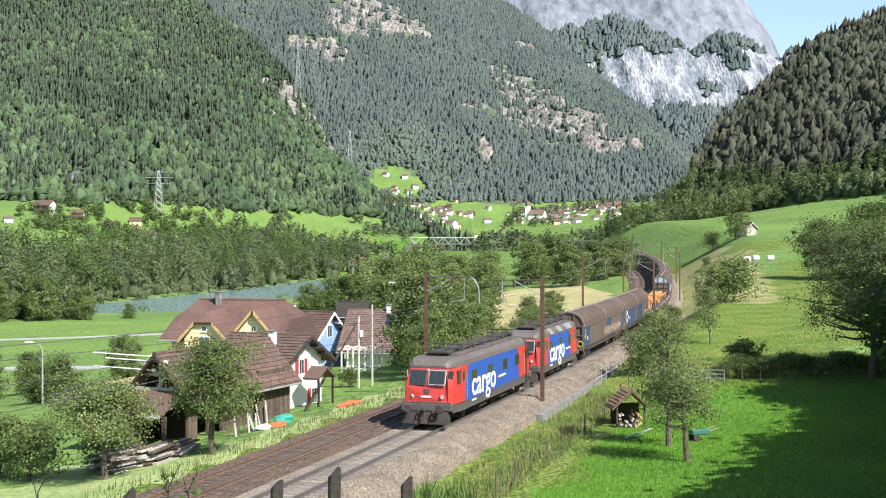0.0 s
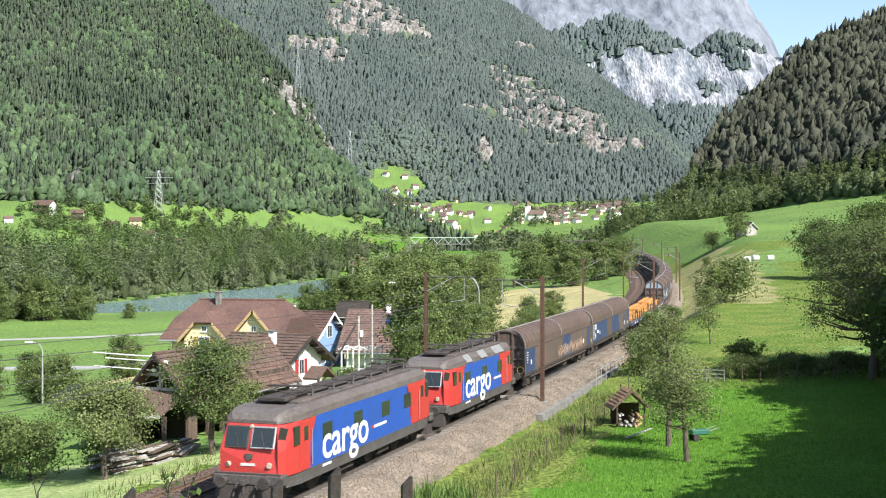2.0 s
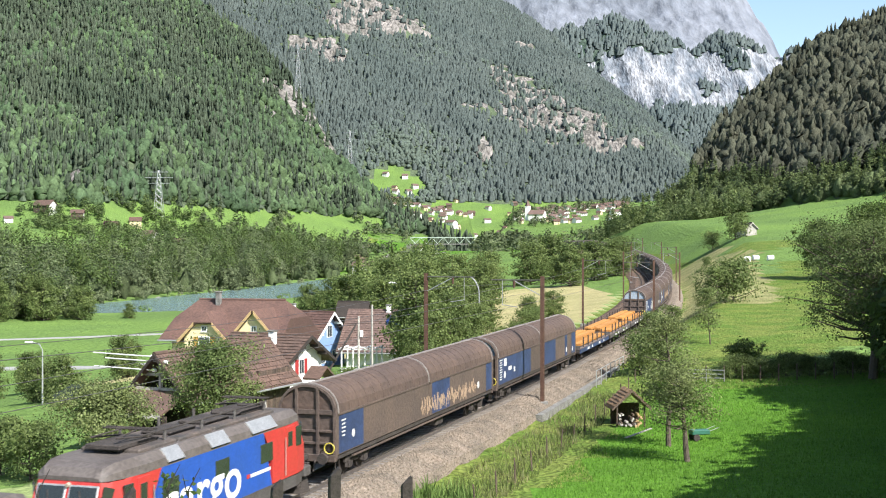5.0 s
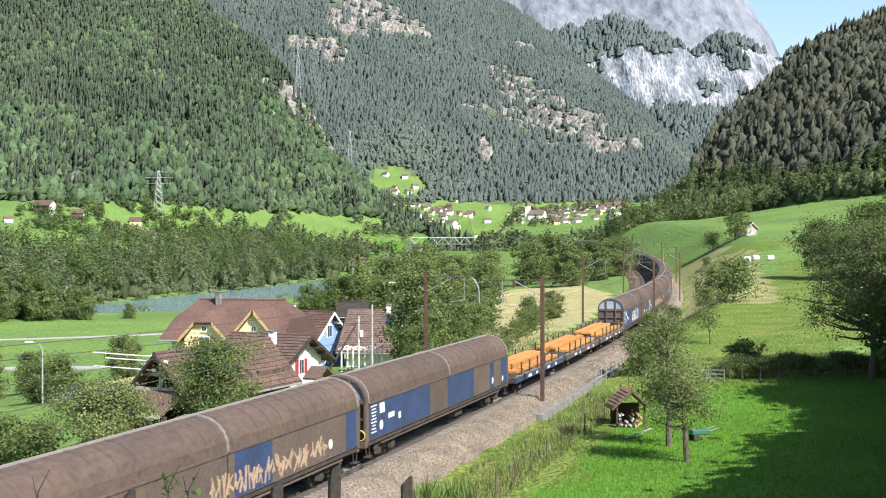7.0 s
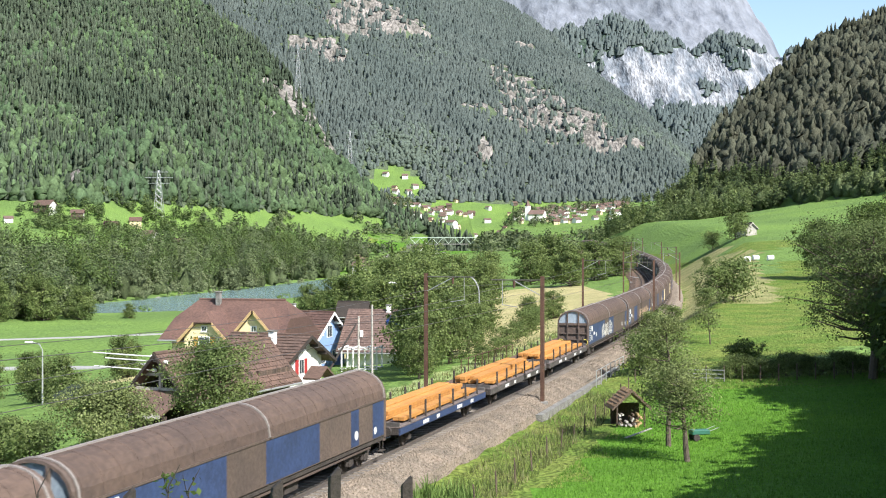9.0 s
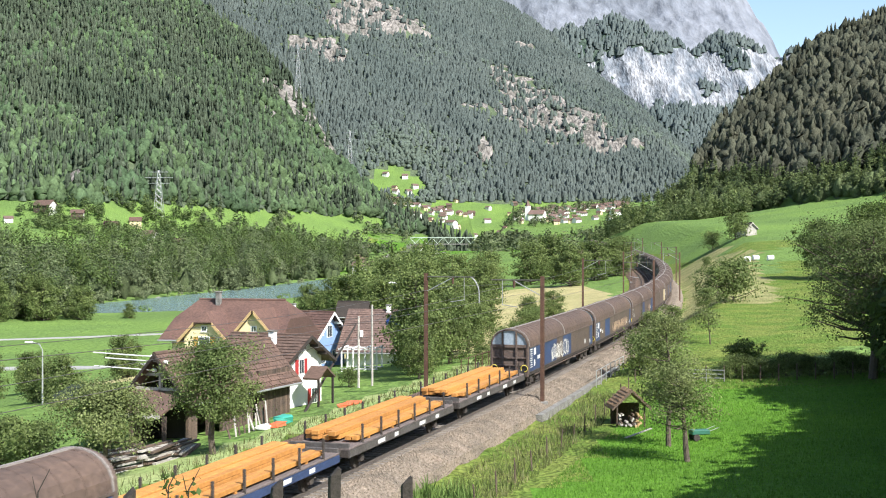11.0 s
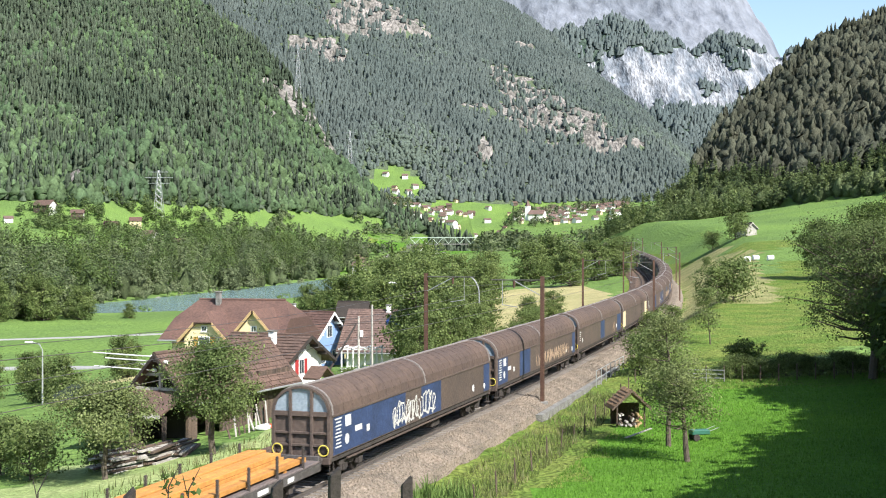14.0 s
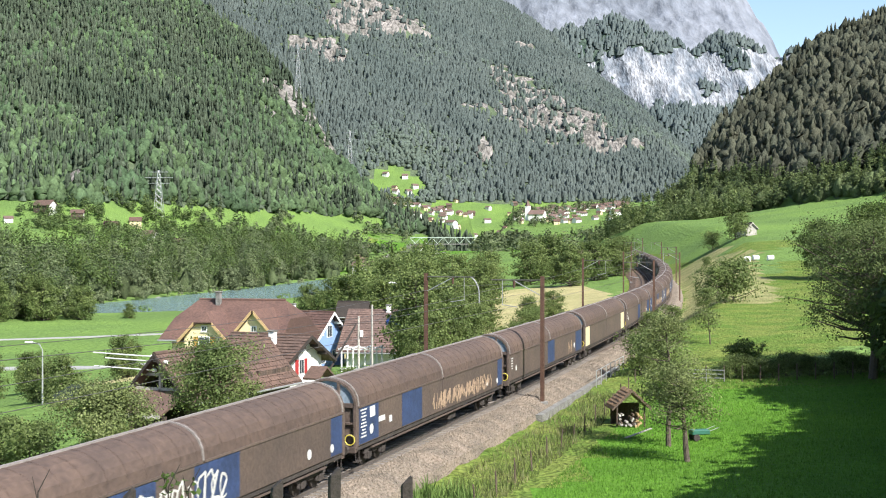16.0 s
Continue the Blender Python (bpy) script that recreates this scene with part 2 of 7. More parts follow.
def build_ground():
    xs = spaced([(-2600, -900, 60), (-900, -300, 12), (-300, -100, 4), (-100, 60, 1.6), (60, 300, 5), (300, 1300, 12), (1300, 2600, 60)])
    ys = spaced([(-300, -20, 12), (-20, 160, 1.6), (160, 420, 3.2), (420, 900, 7), (900, 2000, 14), (2000, 3500, 24), (3500, 3920, 9), (3920, 4900, 26)])
    X, Y = np.meshgrid(xs, ys, indexing="ij")
    Z, kind, s, off, dist = relief(X, Y)
    nx, ny = X.shape
    idx = np.arange(nx * ny).reshape(nx, ny)
    q = np.stack([idx[:-1, :-1], idx[1:, :-1], idx[1:, 1:], idx[:-1, 1:]], -1).reshape(-1, 4)
    me = bpy.data.meshes.new("ground")
    me.from_pydata(np.stack([X, Y, Z], -1).reshape(-1, 3).tolist(), [], q.tolist())
    mats = [GRASS, LAWN, ROUGH, MOWN, DRY, HAY, FLOOR, ROCK, PALE, ALP, SCREE, BED]
    for m in mats:
        me.materials.append(m)
    mid = lambda a: (a[:-1, :-1] + a[1:, :-1] + a[1:, 1:] + a[:-1, 1:]).reshape(-1) / 4
    x, y, z, s, off, dist = mid(X), mid(Y), mid(Z), mid(s), mid(off), mid(dist)
    kind = kind[:-1, :-1].reshape(-1)
    steep = np.hypot(*[g[:-1, :-1].reshape(-1) for g in (np.gradient(Z, axis=0) / np.gradient(X, axis=0), np.gradient(Z, axis=1) / np.gradient(Y, axis=1))])
    n = fractal(x, y, 30, 8)
    fine = fractal(x, y, 6, 15)
    c = np.zeros(len(x), int)
    c[(off > 0) | (y > 98)] = 1
    c[(off > 6) & (off < 10.5) & (s < 260)] = 3
    c[(off > 6) & (off < 17) & (s < 59)] = 3
    c[(off > 6) & (off < 8.2) & (s > 30)] = 2
    c[(off < 0) & (off > -7 - 3 * fine)] = 2
    c[(off < -8) & (s > 95) & (s < 300) & (n > 0.42)] = 2
    c[(off < -4) & (s > 160) & (s < 330) & (off > -13 - 6 * fine) & (kind == 0)] = 4
    c[(off > 9) & (off < 62 + 20 * (n - 0.5)) & (s > 122) & (s < 290 + 30 * n)] = 5
    c[(off > 9) & (off < 8 + 0.13 * (s - 225)) & (s >= 225) & (s < 340)] = 1
    c[(np.abs(dist) < 24) & (y > 150)] = 11
    c[(kind == 0) & (y > 700) & (n < 0.42)] = 0
    c[(kind == 0) & (off < -20) & (s < 90) & (n > 0.5)] = 0
    wooded = (kind == 1) | (kind == 2) | (kind == 5)
    c[wooded] = 6
    c[(kind == 1) & (z < 41 + 10 * (n - 0.5)) & (x < -50)] = 1
    bare = cliff_mask(x, y)
    c[wooded & (bare > 0.5)] = 7
    c[kind == 3] = 8
    c[(kind == 3) & ((z > 560 + 90 * n) | (fractal(x, y, 120, 6) < 0.36) | (z < 370 + 70 * n))] = 9
    c[kind == 4] = 10
    c[(kind == 0) & (y > 1640)] = 6
    c[((kind == 0) | (kind == 2)) & (y > 1100) & (z < 8 + 0.0375 * y)] = 1
    c[(kind == 2) & (np.hypot((x + 70) / 42, (y - 1790) / 56) < 1.0 + (n - 0.5))] = 1
    me.polygons.foreach_set("material_index", c.astype(np.int32))
    me.polygons.foreach_set("use_smooth", np.ones(len(c), bool))
    tagged(new("ground", me), "valley meadows, railway banks and steep wooded mountainsides with bare cliffs", "terrain", kind="structure")


def height(x, y):
    return float(relief(np.array([x], float), np.array([y], float))[0][0])


# ---- mesh helpers ----
def part(name, bm, material, parent=None, label="", shade=False):
    me = bpy.data.meshes.new(name)
    bm.to_mesh(me)
    bm.free()
    me.materials.append(material)
    if shade:
        me.polygons.foreach_set("use_smooth", np.ones(len(me.polygons), bool))
    ob = new(name, me)
    if parent:
        ob.parent = parent
    if label:
        ob["label"] = label
    return ob


def add_box(bm, x0, x1, y0, y1, z0, z1, m=None, bev=0.0):
    r = bmesh.ops.create_cube(bm, size=1)
    vs = r["verts"]
    bmesh.ops.transform(bm, matrix=Matrix.LocRotScale(((x0 + x1) / 2, (y0 + y1) / 2, (z0 + z1) / 2), None, (abs(x1 - x0), abs(y1 - y0), abs(z1 - z0))), verts=vs)
    if bev:
        es = list({e for v in vs for e in v.link_edges})
        vs = list({v for f in bmesh.ops.bevel(bm, geom=es, offset=bev, segments=1, affect="EDGES")["faces"] for v in f.verts} | {v for v in vs if v.is_valid})
    if m is not None:
        bmesh.ops.transform(bm, matrix=m, verts=[v for v in vs if v.is_valid])
    return vs


def box(*a, m=None, bev=0.0):
    bm = bmesh.new()
    add_box(bm, *a, m=m, bev=bev)
    return bm


def add_rod(bm, a, b, r0, r1=None, sides=8):
    a, b = Vector(a), Vector(b)
    d = b - a
    m = Matrix.Translation((a + b) / 2) @ d.to_track_quat("Z", "Y").to_matrix().to_4x4()
    return bmesh.ops.create_cone(bm, cap_ends=True, segments=sides, radius1=r0, radius2=r0 if r1 is None else r1, depth=d.length, matrix=m)["verts"]


def rod(a, b, r0, r1=None, sides=8):
    bm = bmesh.new()
    add_rod(bm, a, b, r0, r1, sides)
    return bm


def add_prism(bm, outline, x0, x1):
    """An outline of (y, z) pulled along x."""
    a = [bm.verts.new((x0, y, z)) for y, z in outline]
    b = [bm.verts.new((x1, y, z)) for y, z in outline]
    n = len(outline)
    bm.faces.new(a[::-1])
    bm.faces.new(b)
    for i in range(n):
        bm.faces.new((a[i], a[(i + 1) % n], b[(i + 1) % n], b[i]))
    bmesh.ops.recalc_face_normals(bm, faces=bm.faces[:])
    return a + b


def prism(outline, x0, x1):
    bm = bmesh.new()
    add_prism(bm, outline, x0, x1)
    return bm


def loft(sections, close=True):
    """Rings of points joined to a skin."""
    bm = bmesh.new()
    rings = [[bm.verts.new(p) for p in ring] for ring in sections]
    n = len(rings[0])
    for a, b in zip(rings, rings[1:]):
        for i in range(n):
            bm.faces.new((a[i], a[(i + 1) % n], b[(i + 1) % n], b[i]))
    if close:
        bm.faces.new(rings[0][::-1])
        bm.faces.new(rings[-1])
    bmesh.ops.recalc_face_normals(bm, faces=bm.faces[:])
    return bm


def empty(name, m):
    ob = new(name)
    ob.empty_display_size = 0.3
    ob.matrix_basis = m
    return ob


# ---- track ----
BALLAST = mat("ballast_stone", (0.34, 0.29, 0.25), 0.95, 0, 0.6, 0.9, 1.0, 9, spec=0.2, tint=(0.24, 0.19, 0.155))
PALE_BALLAST = mat("pale_ballast", (0.232, 0.19, 0.148), 0.95, 0, 0.45, 0.7, 0.4, 14, spec=0.2, tint=(0.16, 0.135, 0.108))
BROWN_BALLAST = mat("rusty_ballast", (0.17, 0.115, 0.085), 0.95, 0, 0.5, 0.9, 1.0, 9, spec=0.2, tint=(0.12, 0.085, 0.065))
RAIL = mat("rail_steel", (0.30, 0.27, 0.25), 0.35, 0.8, 0.2, 2, 0.1)
RUSTY_RAIL = mat("rusty_rail", (0.16, 0.105, 0.075), 0.6, 0.3, 0.25, 2, 0.1)
SLEEPER = mat("steel_sleeper", (0.24, 0.215, 0.19), 0.75, 0.2, 0.3, 2, 0.3, rand=0.2)
DARK_SLEEPER = mat("oiled_timber_sleeper", (0.10, 0.075, 0.06), 0.85, 0, 0.3, 3, 0.4, rand=0.25)
CONCRETE = mat("weathered_concrete", (0.215, 0.21, 0.195), 0.9, 0, 0.3, 1.2, 0.5, 10, tint=(0.14, 0.135, 0.12))


def swept(name, outline, s0, s1, step, material, tags, shade=False):
    """An outline of (off, z) carried along the line."""
    rings = []
    n = max(2, round((s1 - s0) / step))
    for i in range(n + 1):
        s = s0 + (s1 - s0) * i / n
        ring = []
        for o, z in outline:
            p, _ = on_line(s, o)
            ring.append((p.x, p.y, p.z + z))
        rings.append(ring)
    ob = part(name, loft(rings), material, shade=shade)
    return tagged(ob, *tags, kind="structure")


def build_track():
    swept("ballast_bed", [(-3.35, -1.6), (-3.15, -0.68), (-2.25, -0.19), (1.85, -0.19), (1.9, -0.9)], -60, 560, 3, PALE_BALLAST, ("pale crushed-stone ballast under the running track", "ballast"))
    swept("ballast_bed", [(1.9, -0.9), (1.9, -0.2), (5.9, -0.2), (7.3, -0.9)], -60, 560, 3, BROWN_BALLAST, ("rust-brown ballast under the second track", "ballast"))
    for c, m, label in ((0.0, RAIL, "running rail with a bright worn head"), (3.9, RUSTY_RAIL, "rusty rail of the second track")):
        for side in (-0.755, 0.755):
            o = c + side
            swept("rail", [(o - 0.07, -0.17), (o - 0.07, -0.15), (o - 0.015, -0.12), (o - 0.036, -0.04), (o - 0.036, 0), (o + 0.036, 0), (o + 0.036, -0.04),
                           (o + 0.015, -0.12), (o + 0.07, -0.15), (o + 0.07, -0.17)], -60, 560, 4, m, (label, "rail"))
    swept("cable_duct", [(-3.6, -1.9), (-3.6, -0.78), (-3.16, -0.78), (-3.16, -1.9)], 76, 106, 4, CONCRETE, ("long grey concrete cable duct beside the ballast", "cable duct"))
    # loose stones on the near shoulder of the ballast
    rs = np.random.RandomState(77)
    k = 15000
    corners = np.array([(1, 0, 0), (0, 1, 0), (-1, 0, 0), (0, -1, 0), (0, 0, 1), (0, 0, -1)], float)
    faces = np.array([(0, 1, 4), (1, 2, 4), (2, 3, 4), (3, 0, 4), (1, 0, 5), (2, 1, 5), (3, 2, 5), (0, 3, 5)])
    verts = []
    for s, o, size in zip(rs.uniform(46, 130, k), rs.uniform(-3.3, -1.35, k), rs.uniform(0.04, 0.085, k)):
        p, _ = on_line(float(s), float(o))
        z = p.z + float(np.interp(o, (-3.35, -3.15, -2.25, -1.3), (-1.6, -0.68, -0.19, -0.19)))
        verts.append(corners * (size * rs.uniform(0.6, 1.2, (6, 1))) @ np.array(Matrix.Rotation(float(rs.uniform(0, 6.3)), 3, rs.normal(size=3).tolist())) + (p.x, p.y, z))
    me = bpy.data.meshes.new("ballast_stones")
    me.from_pydata(np.concatenate(verts).tolist(), [], (faces[None] + 6 * np.arange(k)[:, None, None]).reshape(-1, 3).tolist())
    me.materials.append(PALE_BALLAST)
    tagged(new("ballast_stones", me), "loose pale crushed stones on the ballast shoulder", "ballast stones", kind="stuff")


# sleepers: one mesh for each track
def build_sleepers():
    for c, m, step, first, last, label in ((0.0, SLEEPER, 0.6, 20, 110, "light steel sleeper in pale ballast"), (3.9, DARK_SLEEPER, 0.62, 20, 110, "dark oiled sleeper in brown ballast")):
        me = None
        s = first
        track = empty("track_panel", Matrix())
        tagged(track, "row of sleepers under the " + ("running" if c == 0 else "second") + " track", "sleepers", kind="structure")
        while s < last:
            p, h = on_line(s, c)
            if me is None:
                ob = part("sleeper", box(-0.12, 0.12, -1.25, 1.25, -0.30, -0.155, bev=0.02), m, track)
                me = ob.data
            else:
                ob = new("sleeper", me)
                ob.parent = track
            ob.matrix_basis = Matrix.Translation(p) @ pose(0, 0, 0, 0, 0, 90 - 17.42 + h)
            s += step
    bm = bmesh.new()
    for c, step in ((0.0, 0.6), (3.9, 0.62)):
        s = 110.0
        while s < 330:
            p, h = on_line(s, c)
            add_box(bm, -0.12, 0.12, -1.25, 1.25, -0.30, -0.155, m=Matrix.Translation(p) @ pose(0, 0, 0, 0, 0, 90 - 17.42 + h))
            s += step * 2
    tagged(part("far_sleepers", bm, DARK_SLEEPER), "far sleepers along the curve", "sleepers", kind="stuff")

# ---- the train ----
RED = mat("loco_red", (0.42, 0.036, 0.033), 0.45, 0, 0.15, 1.5, 0.05, tint=(0.38, 0.04, 0.032))
BLUE = mat("loco_blue", (0.02, 0.075, 0.34), 0.45, 0, 0.15, 1.5, 0.05, tint=(0.022, 0.07, 0.28))
LOCO_GREY = mat("dusty_dark_grey", (0.085, 0.078, 0.074), 0.7, 0.1, 0.3, 1.2, 0.15, tint=(0.065, 0.057, 0.052))
ROOF_GREY = mat("sooty_roof_grey", (0.052, 0.048, 0.045), 0.75, 0.1, 0.35, 1.0, 0.2, tint=(0.11, 0.085, 0.07))
ROOF_EDGE = mat("dusty_roof_edge", (0.105, 0.09, 0.082), 0.65, 0.0, 0.25, 1.0, 0.1, tint=(0.082, 0.068, 0.06))
UNDER = mat("oily_underframe", (0.06, 0.05, 0.044), 0.8, 0.2, 0.35, 2, 0.3)
BARE = mat("bare_aluminium", (0.62, 0.60, 0.57), 0.35, 0.7, 0.15, 2, 0.1)
WHITE = mat("white_lettering", (0.80, 0.80, 0.78), 0.5, 0, 0.06, 2, 0)
DIRTY_WHITE = mat("dirty_white_paint", (0.62, 0.62, 0.60), 0.6, 0, 0.2, 2, 0)
CAB_GLASS = glass("cab_glass", (0.022, 0.028, 0.027), 0.25)
DARK_GLASS = glass("dark_glass", (0.03, 0.035, 0.03), 0.1)
LAMP_GLASS = mat("lamp_lens", (0.40, 0.33, 0.26), 0.15, 0, 0.05, 3, 0)
WAG_BROWN = mat("wagon_brown", (0.098, 0.070, 0.056), 0.7, 0.0, 0.22, 0.6, 0.12, 9, tint=(0.076, 0.056, 0.047), rand=0.12)
WAG_ROOF = mat("wagon_roof_brown", (0.088, 0.058, 0.044), 0.8, 0.0, 0.2, 0.5, 0.15, 8, tint=(0.068, 0.046, 0.037), rand=0.10)
WAG_BLUE = mat("wagon_blue", (0.030, 0.050, 0.118), 0.6, 0, 0.2, 0.8, 0.08, tint=(0.024, 0.038, 0.086))
WAG_CREAM = mat("cream_panel", (0.62, 0.52, 0.33), 0.6, 0, 0.1, 1, 0)
WAG_END = mat("end_sheet_blue_grey", (0.30, 0.36, 0.42), 0.45, 0.2, 0.15, 1.2, 0.05, tint=(0.22, 0.28, 0.34))
SEAM = mat("pale_seam", (0.235, 0.21, 0.195), 0.6, 0, 0.15, 2, 0)
YELLOW = mat("yellow_ring_paint", (0.62, 0.52, 0.08), 0.5, 0, 0.1, 3, 0)
PLANK = mat("fresh_orange_timber", (0.46, 0.215, 0.05), 0.75, 0, 0.16, 0.9, 0.15, 8, tint=(0.38, 0.17, 0.04), rand=0.12)
DECK = mat("flat_wagon_deck", (0.10, 0.085, 0.085), 0.85, 0, 0.3, 1.5, 0.3, tint=(0.14, 0.11, 0.10))
GRAF = mat("white_scrawl", (0.52, 0.51, 0.47), 0.6, 0, 0.2, 3, 0)
GRAF_TAN = mat("tan_scrawl", (0.36, 0.255, 0.175), 0.6, 0, 0.25, 3, 0)


def wheelset(x, r, parent):
    bm = bmesh.new()
    for y in (-0.75, 0.75):
        add_rod(bm, (x, y - 0.065, r), (x, y + 0.065, r), r, sides=18)
    add_rod(bm, (x, -0.95, r), (x, 0.95, r), 0.08, sides=8)
    for y in (-1.02, 1.02):
        add_box(bm, x - 0.17, x + 0.17, y - 0.11, y + 0.11, r - 0.17, r + 0.17, bev=0.03)
    part("wheelset", bm, UNDER, parent)


def bogie(x, base, r, parent, axles=2, name="bogie"):
    bm = bmesh.new()
    h = base / 2
    for y in (-1.02, 1.02):
        add_box(bm, x - h - 0.5, x + h + 0.5, y - 0.07, y + 0.07, r + 0.10, r + 0.33, bev=0.03)
        for k in range(axles):
            ax = x - h + base * k / (axles - 1)
            for dx in (-0.3, 0.3):
                add_rod(bm, (ax + dx, y, r - 0.1), (ax + dx, y, r + 0.4), 0.085, sides=8)
    add_box(bm, x - 0.25, x + 0.25, -1.05, 1.05, r, r + 0.45, bev=0.04)
    frame_ob = part(name, bm, UNDER, parent)
    for k in range(axles):
        wheelset(x - h + base * k / (axles - 1), r, frame_ob)


def buffers(half, parent, z=1.04):
    for x, d in ((half, 1), (-half, -1)):
        for y in (-0.875, 0.875):
            bm = bmesh.new()
            add_rod(bm, (x, y, z), (x + d * 0.42, y, z), 0.12, 0.10, 10)
            add_rod(bm, (x + d * 0.42, y, z), (x + d * 0.5, y, z), 0.24, 0.22, 14)
            part("buffer", bm, UNDER, parent)
        bm = bmesh.new()
        add_box(bm, *sorted((x, x + d * 0.5)), -0.09, 0.09, z - 0.12, z + 0.1, bev=0.03)
        add_rod(bm, (x + d * 0.35, 0, z), (x + d * 0.45, 0.05, z - 0.5), 0.05)
        add_rod(bm, (x + d * 0.1, 0.4, z - 0.1), (x + d * 0.35, 0.42, z - 0.55), 0.035)
        add_rod(bm, (x + d * 0.1, -0.4, z - 0.1), (x + d * 0.35, -0.42, z - 0.55), 0.035)
        part("coupling", bm, UNDER, parent)


def side_outline(hw, z0, z1, taper=1.0):
    """Half-rounded body cross-section."""
    w = hw * taper
    return [(-w, z0), (-w, z1 - 0.75), (-w * 0.985, z1 - 0.45), (-w * 0.90, z1 - 0.18), (-w * 0.62, z1 - 0.03), (0, z1),
            (w * 0.62, z1 - 0.03), (w * 0.90, z1 - 0.18), (w * 0.985, z1 - 0.45), (w, z1 - 0.75), (w, z0)]


def text_part(word, size, m, material, parent, shear=0.0, bold=0.0):
    cu = bpy.data.curves.new("lettering", "FONT")
    cu.body, cu.size, cu.extrude, cu.offset, cu.shear = word, size, 0.003, bold, shear
    cu.resolution_u = 4
    tmp = new("lettering", cu)
    deps = bpy.context.evaluated_depsgraph_get()
    me = bpy.data.meshes.new_from_object(tmp.evaluated_get(deps))
    bpy.data.objects.remove(tmp)
    me.materials.clear()
    me.materials.append(material)
    ob = new("lettering", me)
    ob.parent = parent
    ob.matrix_basis = m
    return ob


def on_side(x, z, y, flip=1):
    """Lettering on the +y side reads towards -x as seen from +y."""
    return Matrix.Translation((x, y * flip, z)) @ (pose(0, 0, 0, 90, 0, 180) if flip > 0 else pose(0, 0, 0, 90, 0, 0))


def decal(name, x0, x1, z0, z1, y, material, parent, flip=1, lean=0.0, label=""):
    """A thin plate on the body side, its front edge leaning by lean."""
    bm = bmesh.new()
    a, b = sorted((y * flip, (y - 0.012) * flip))
    pts = [(x0, z0), (x1, z0), (x1 + lean, z1), (x0 + lean, z1)]
    lo, hi = [bm.verts.new((px, a, pz)) for px, pz in pts], [bm.verts.new((px, b, pz)) for px, pz in pts]
    bm.faces.new(lo[::-1])
    bm.faces.new(hi)
    for i in range(4):
        bm.faces.new((lo[i], lo[(i + 1) % 4], hi[(i + 1) % 4], hi[i]))
    bmesh.ops.recalc_face_normals(bm, faces=bm.faces[:])
    return part(name, bm, material, parent, label)


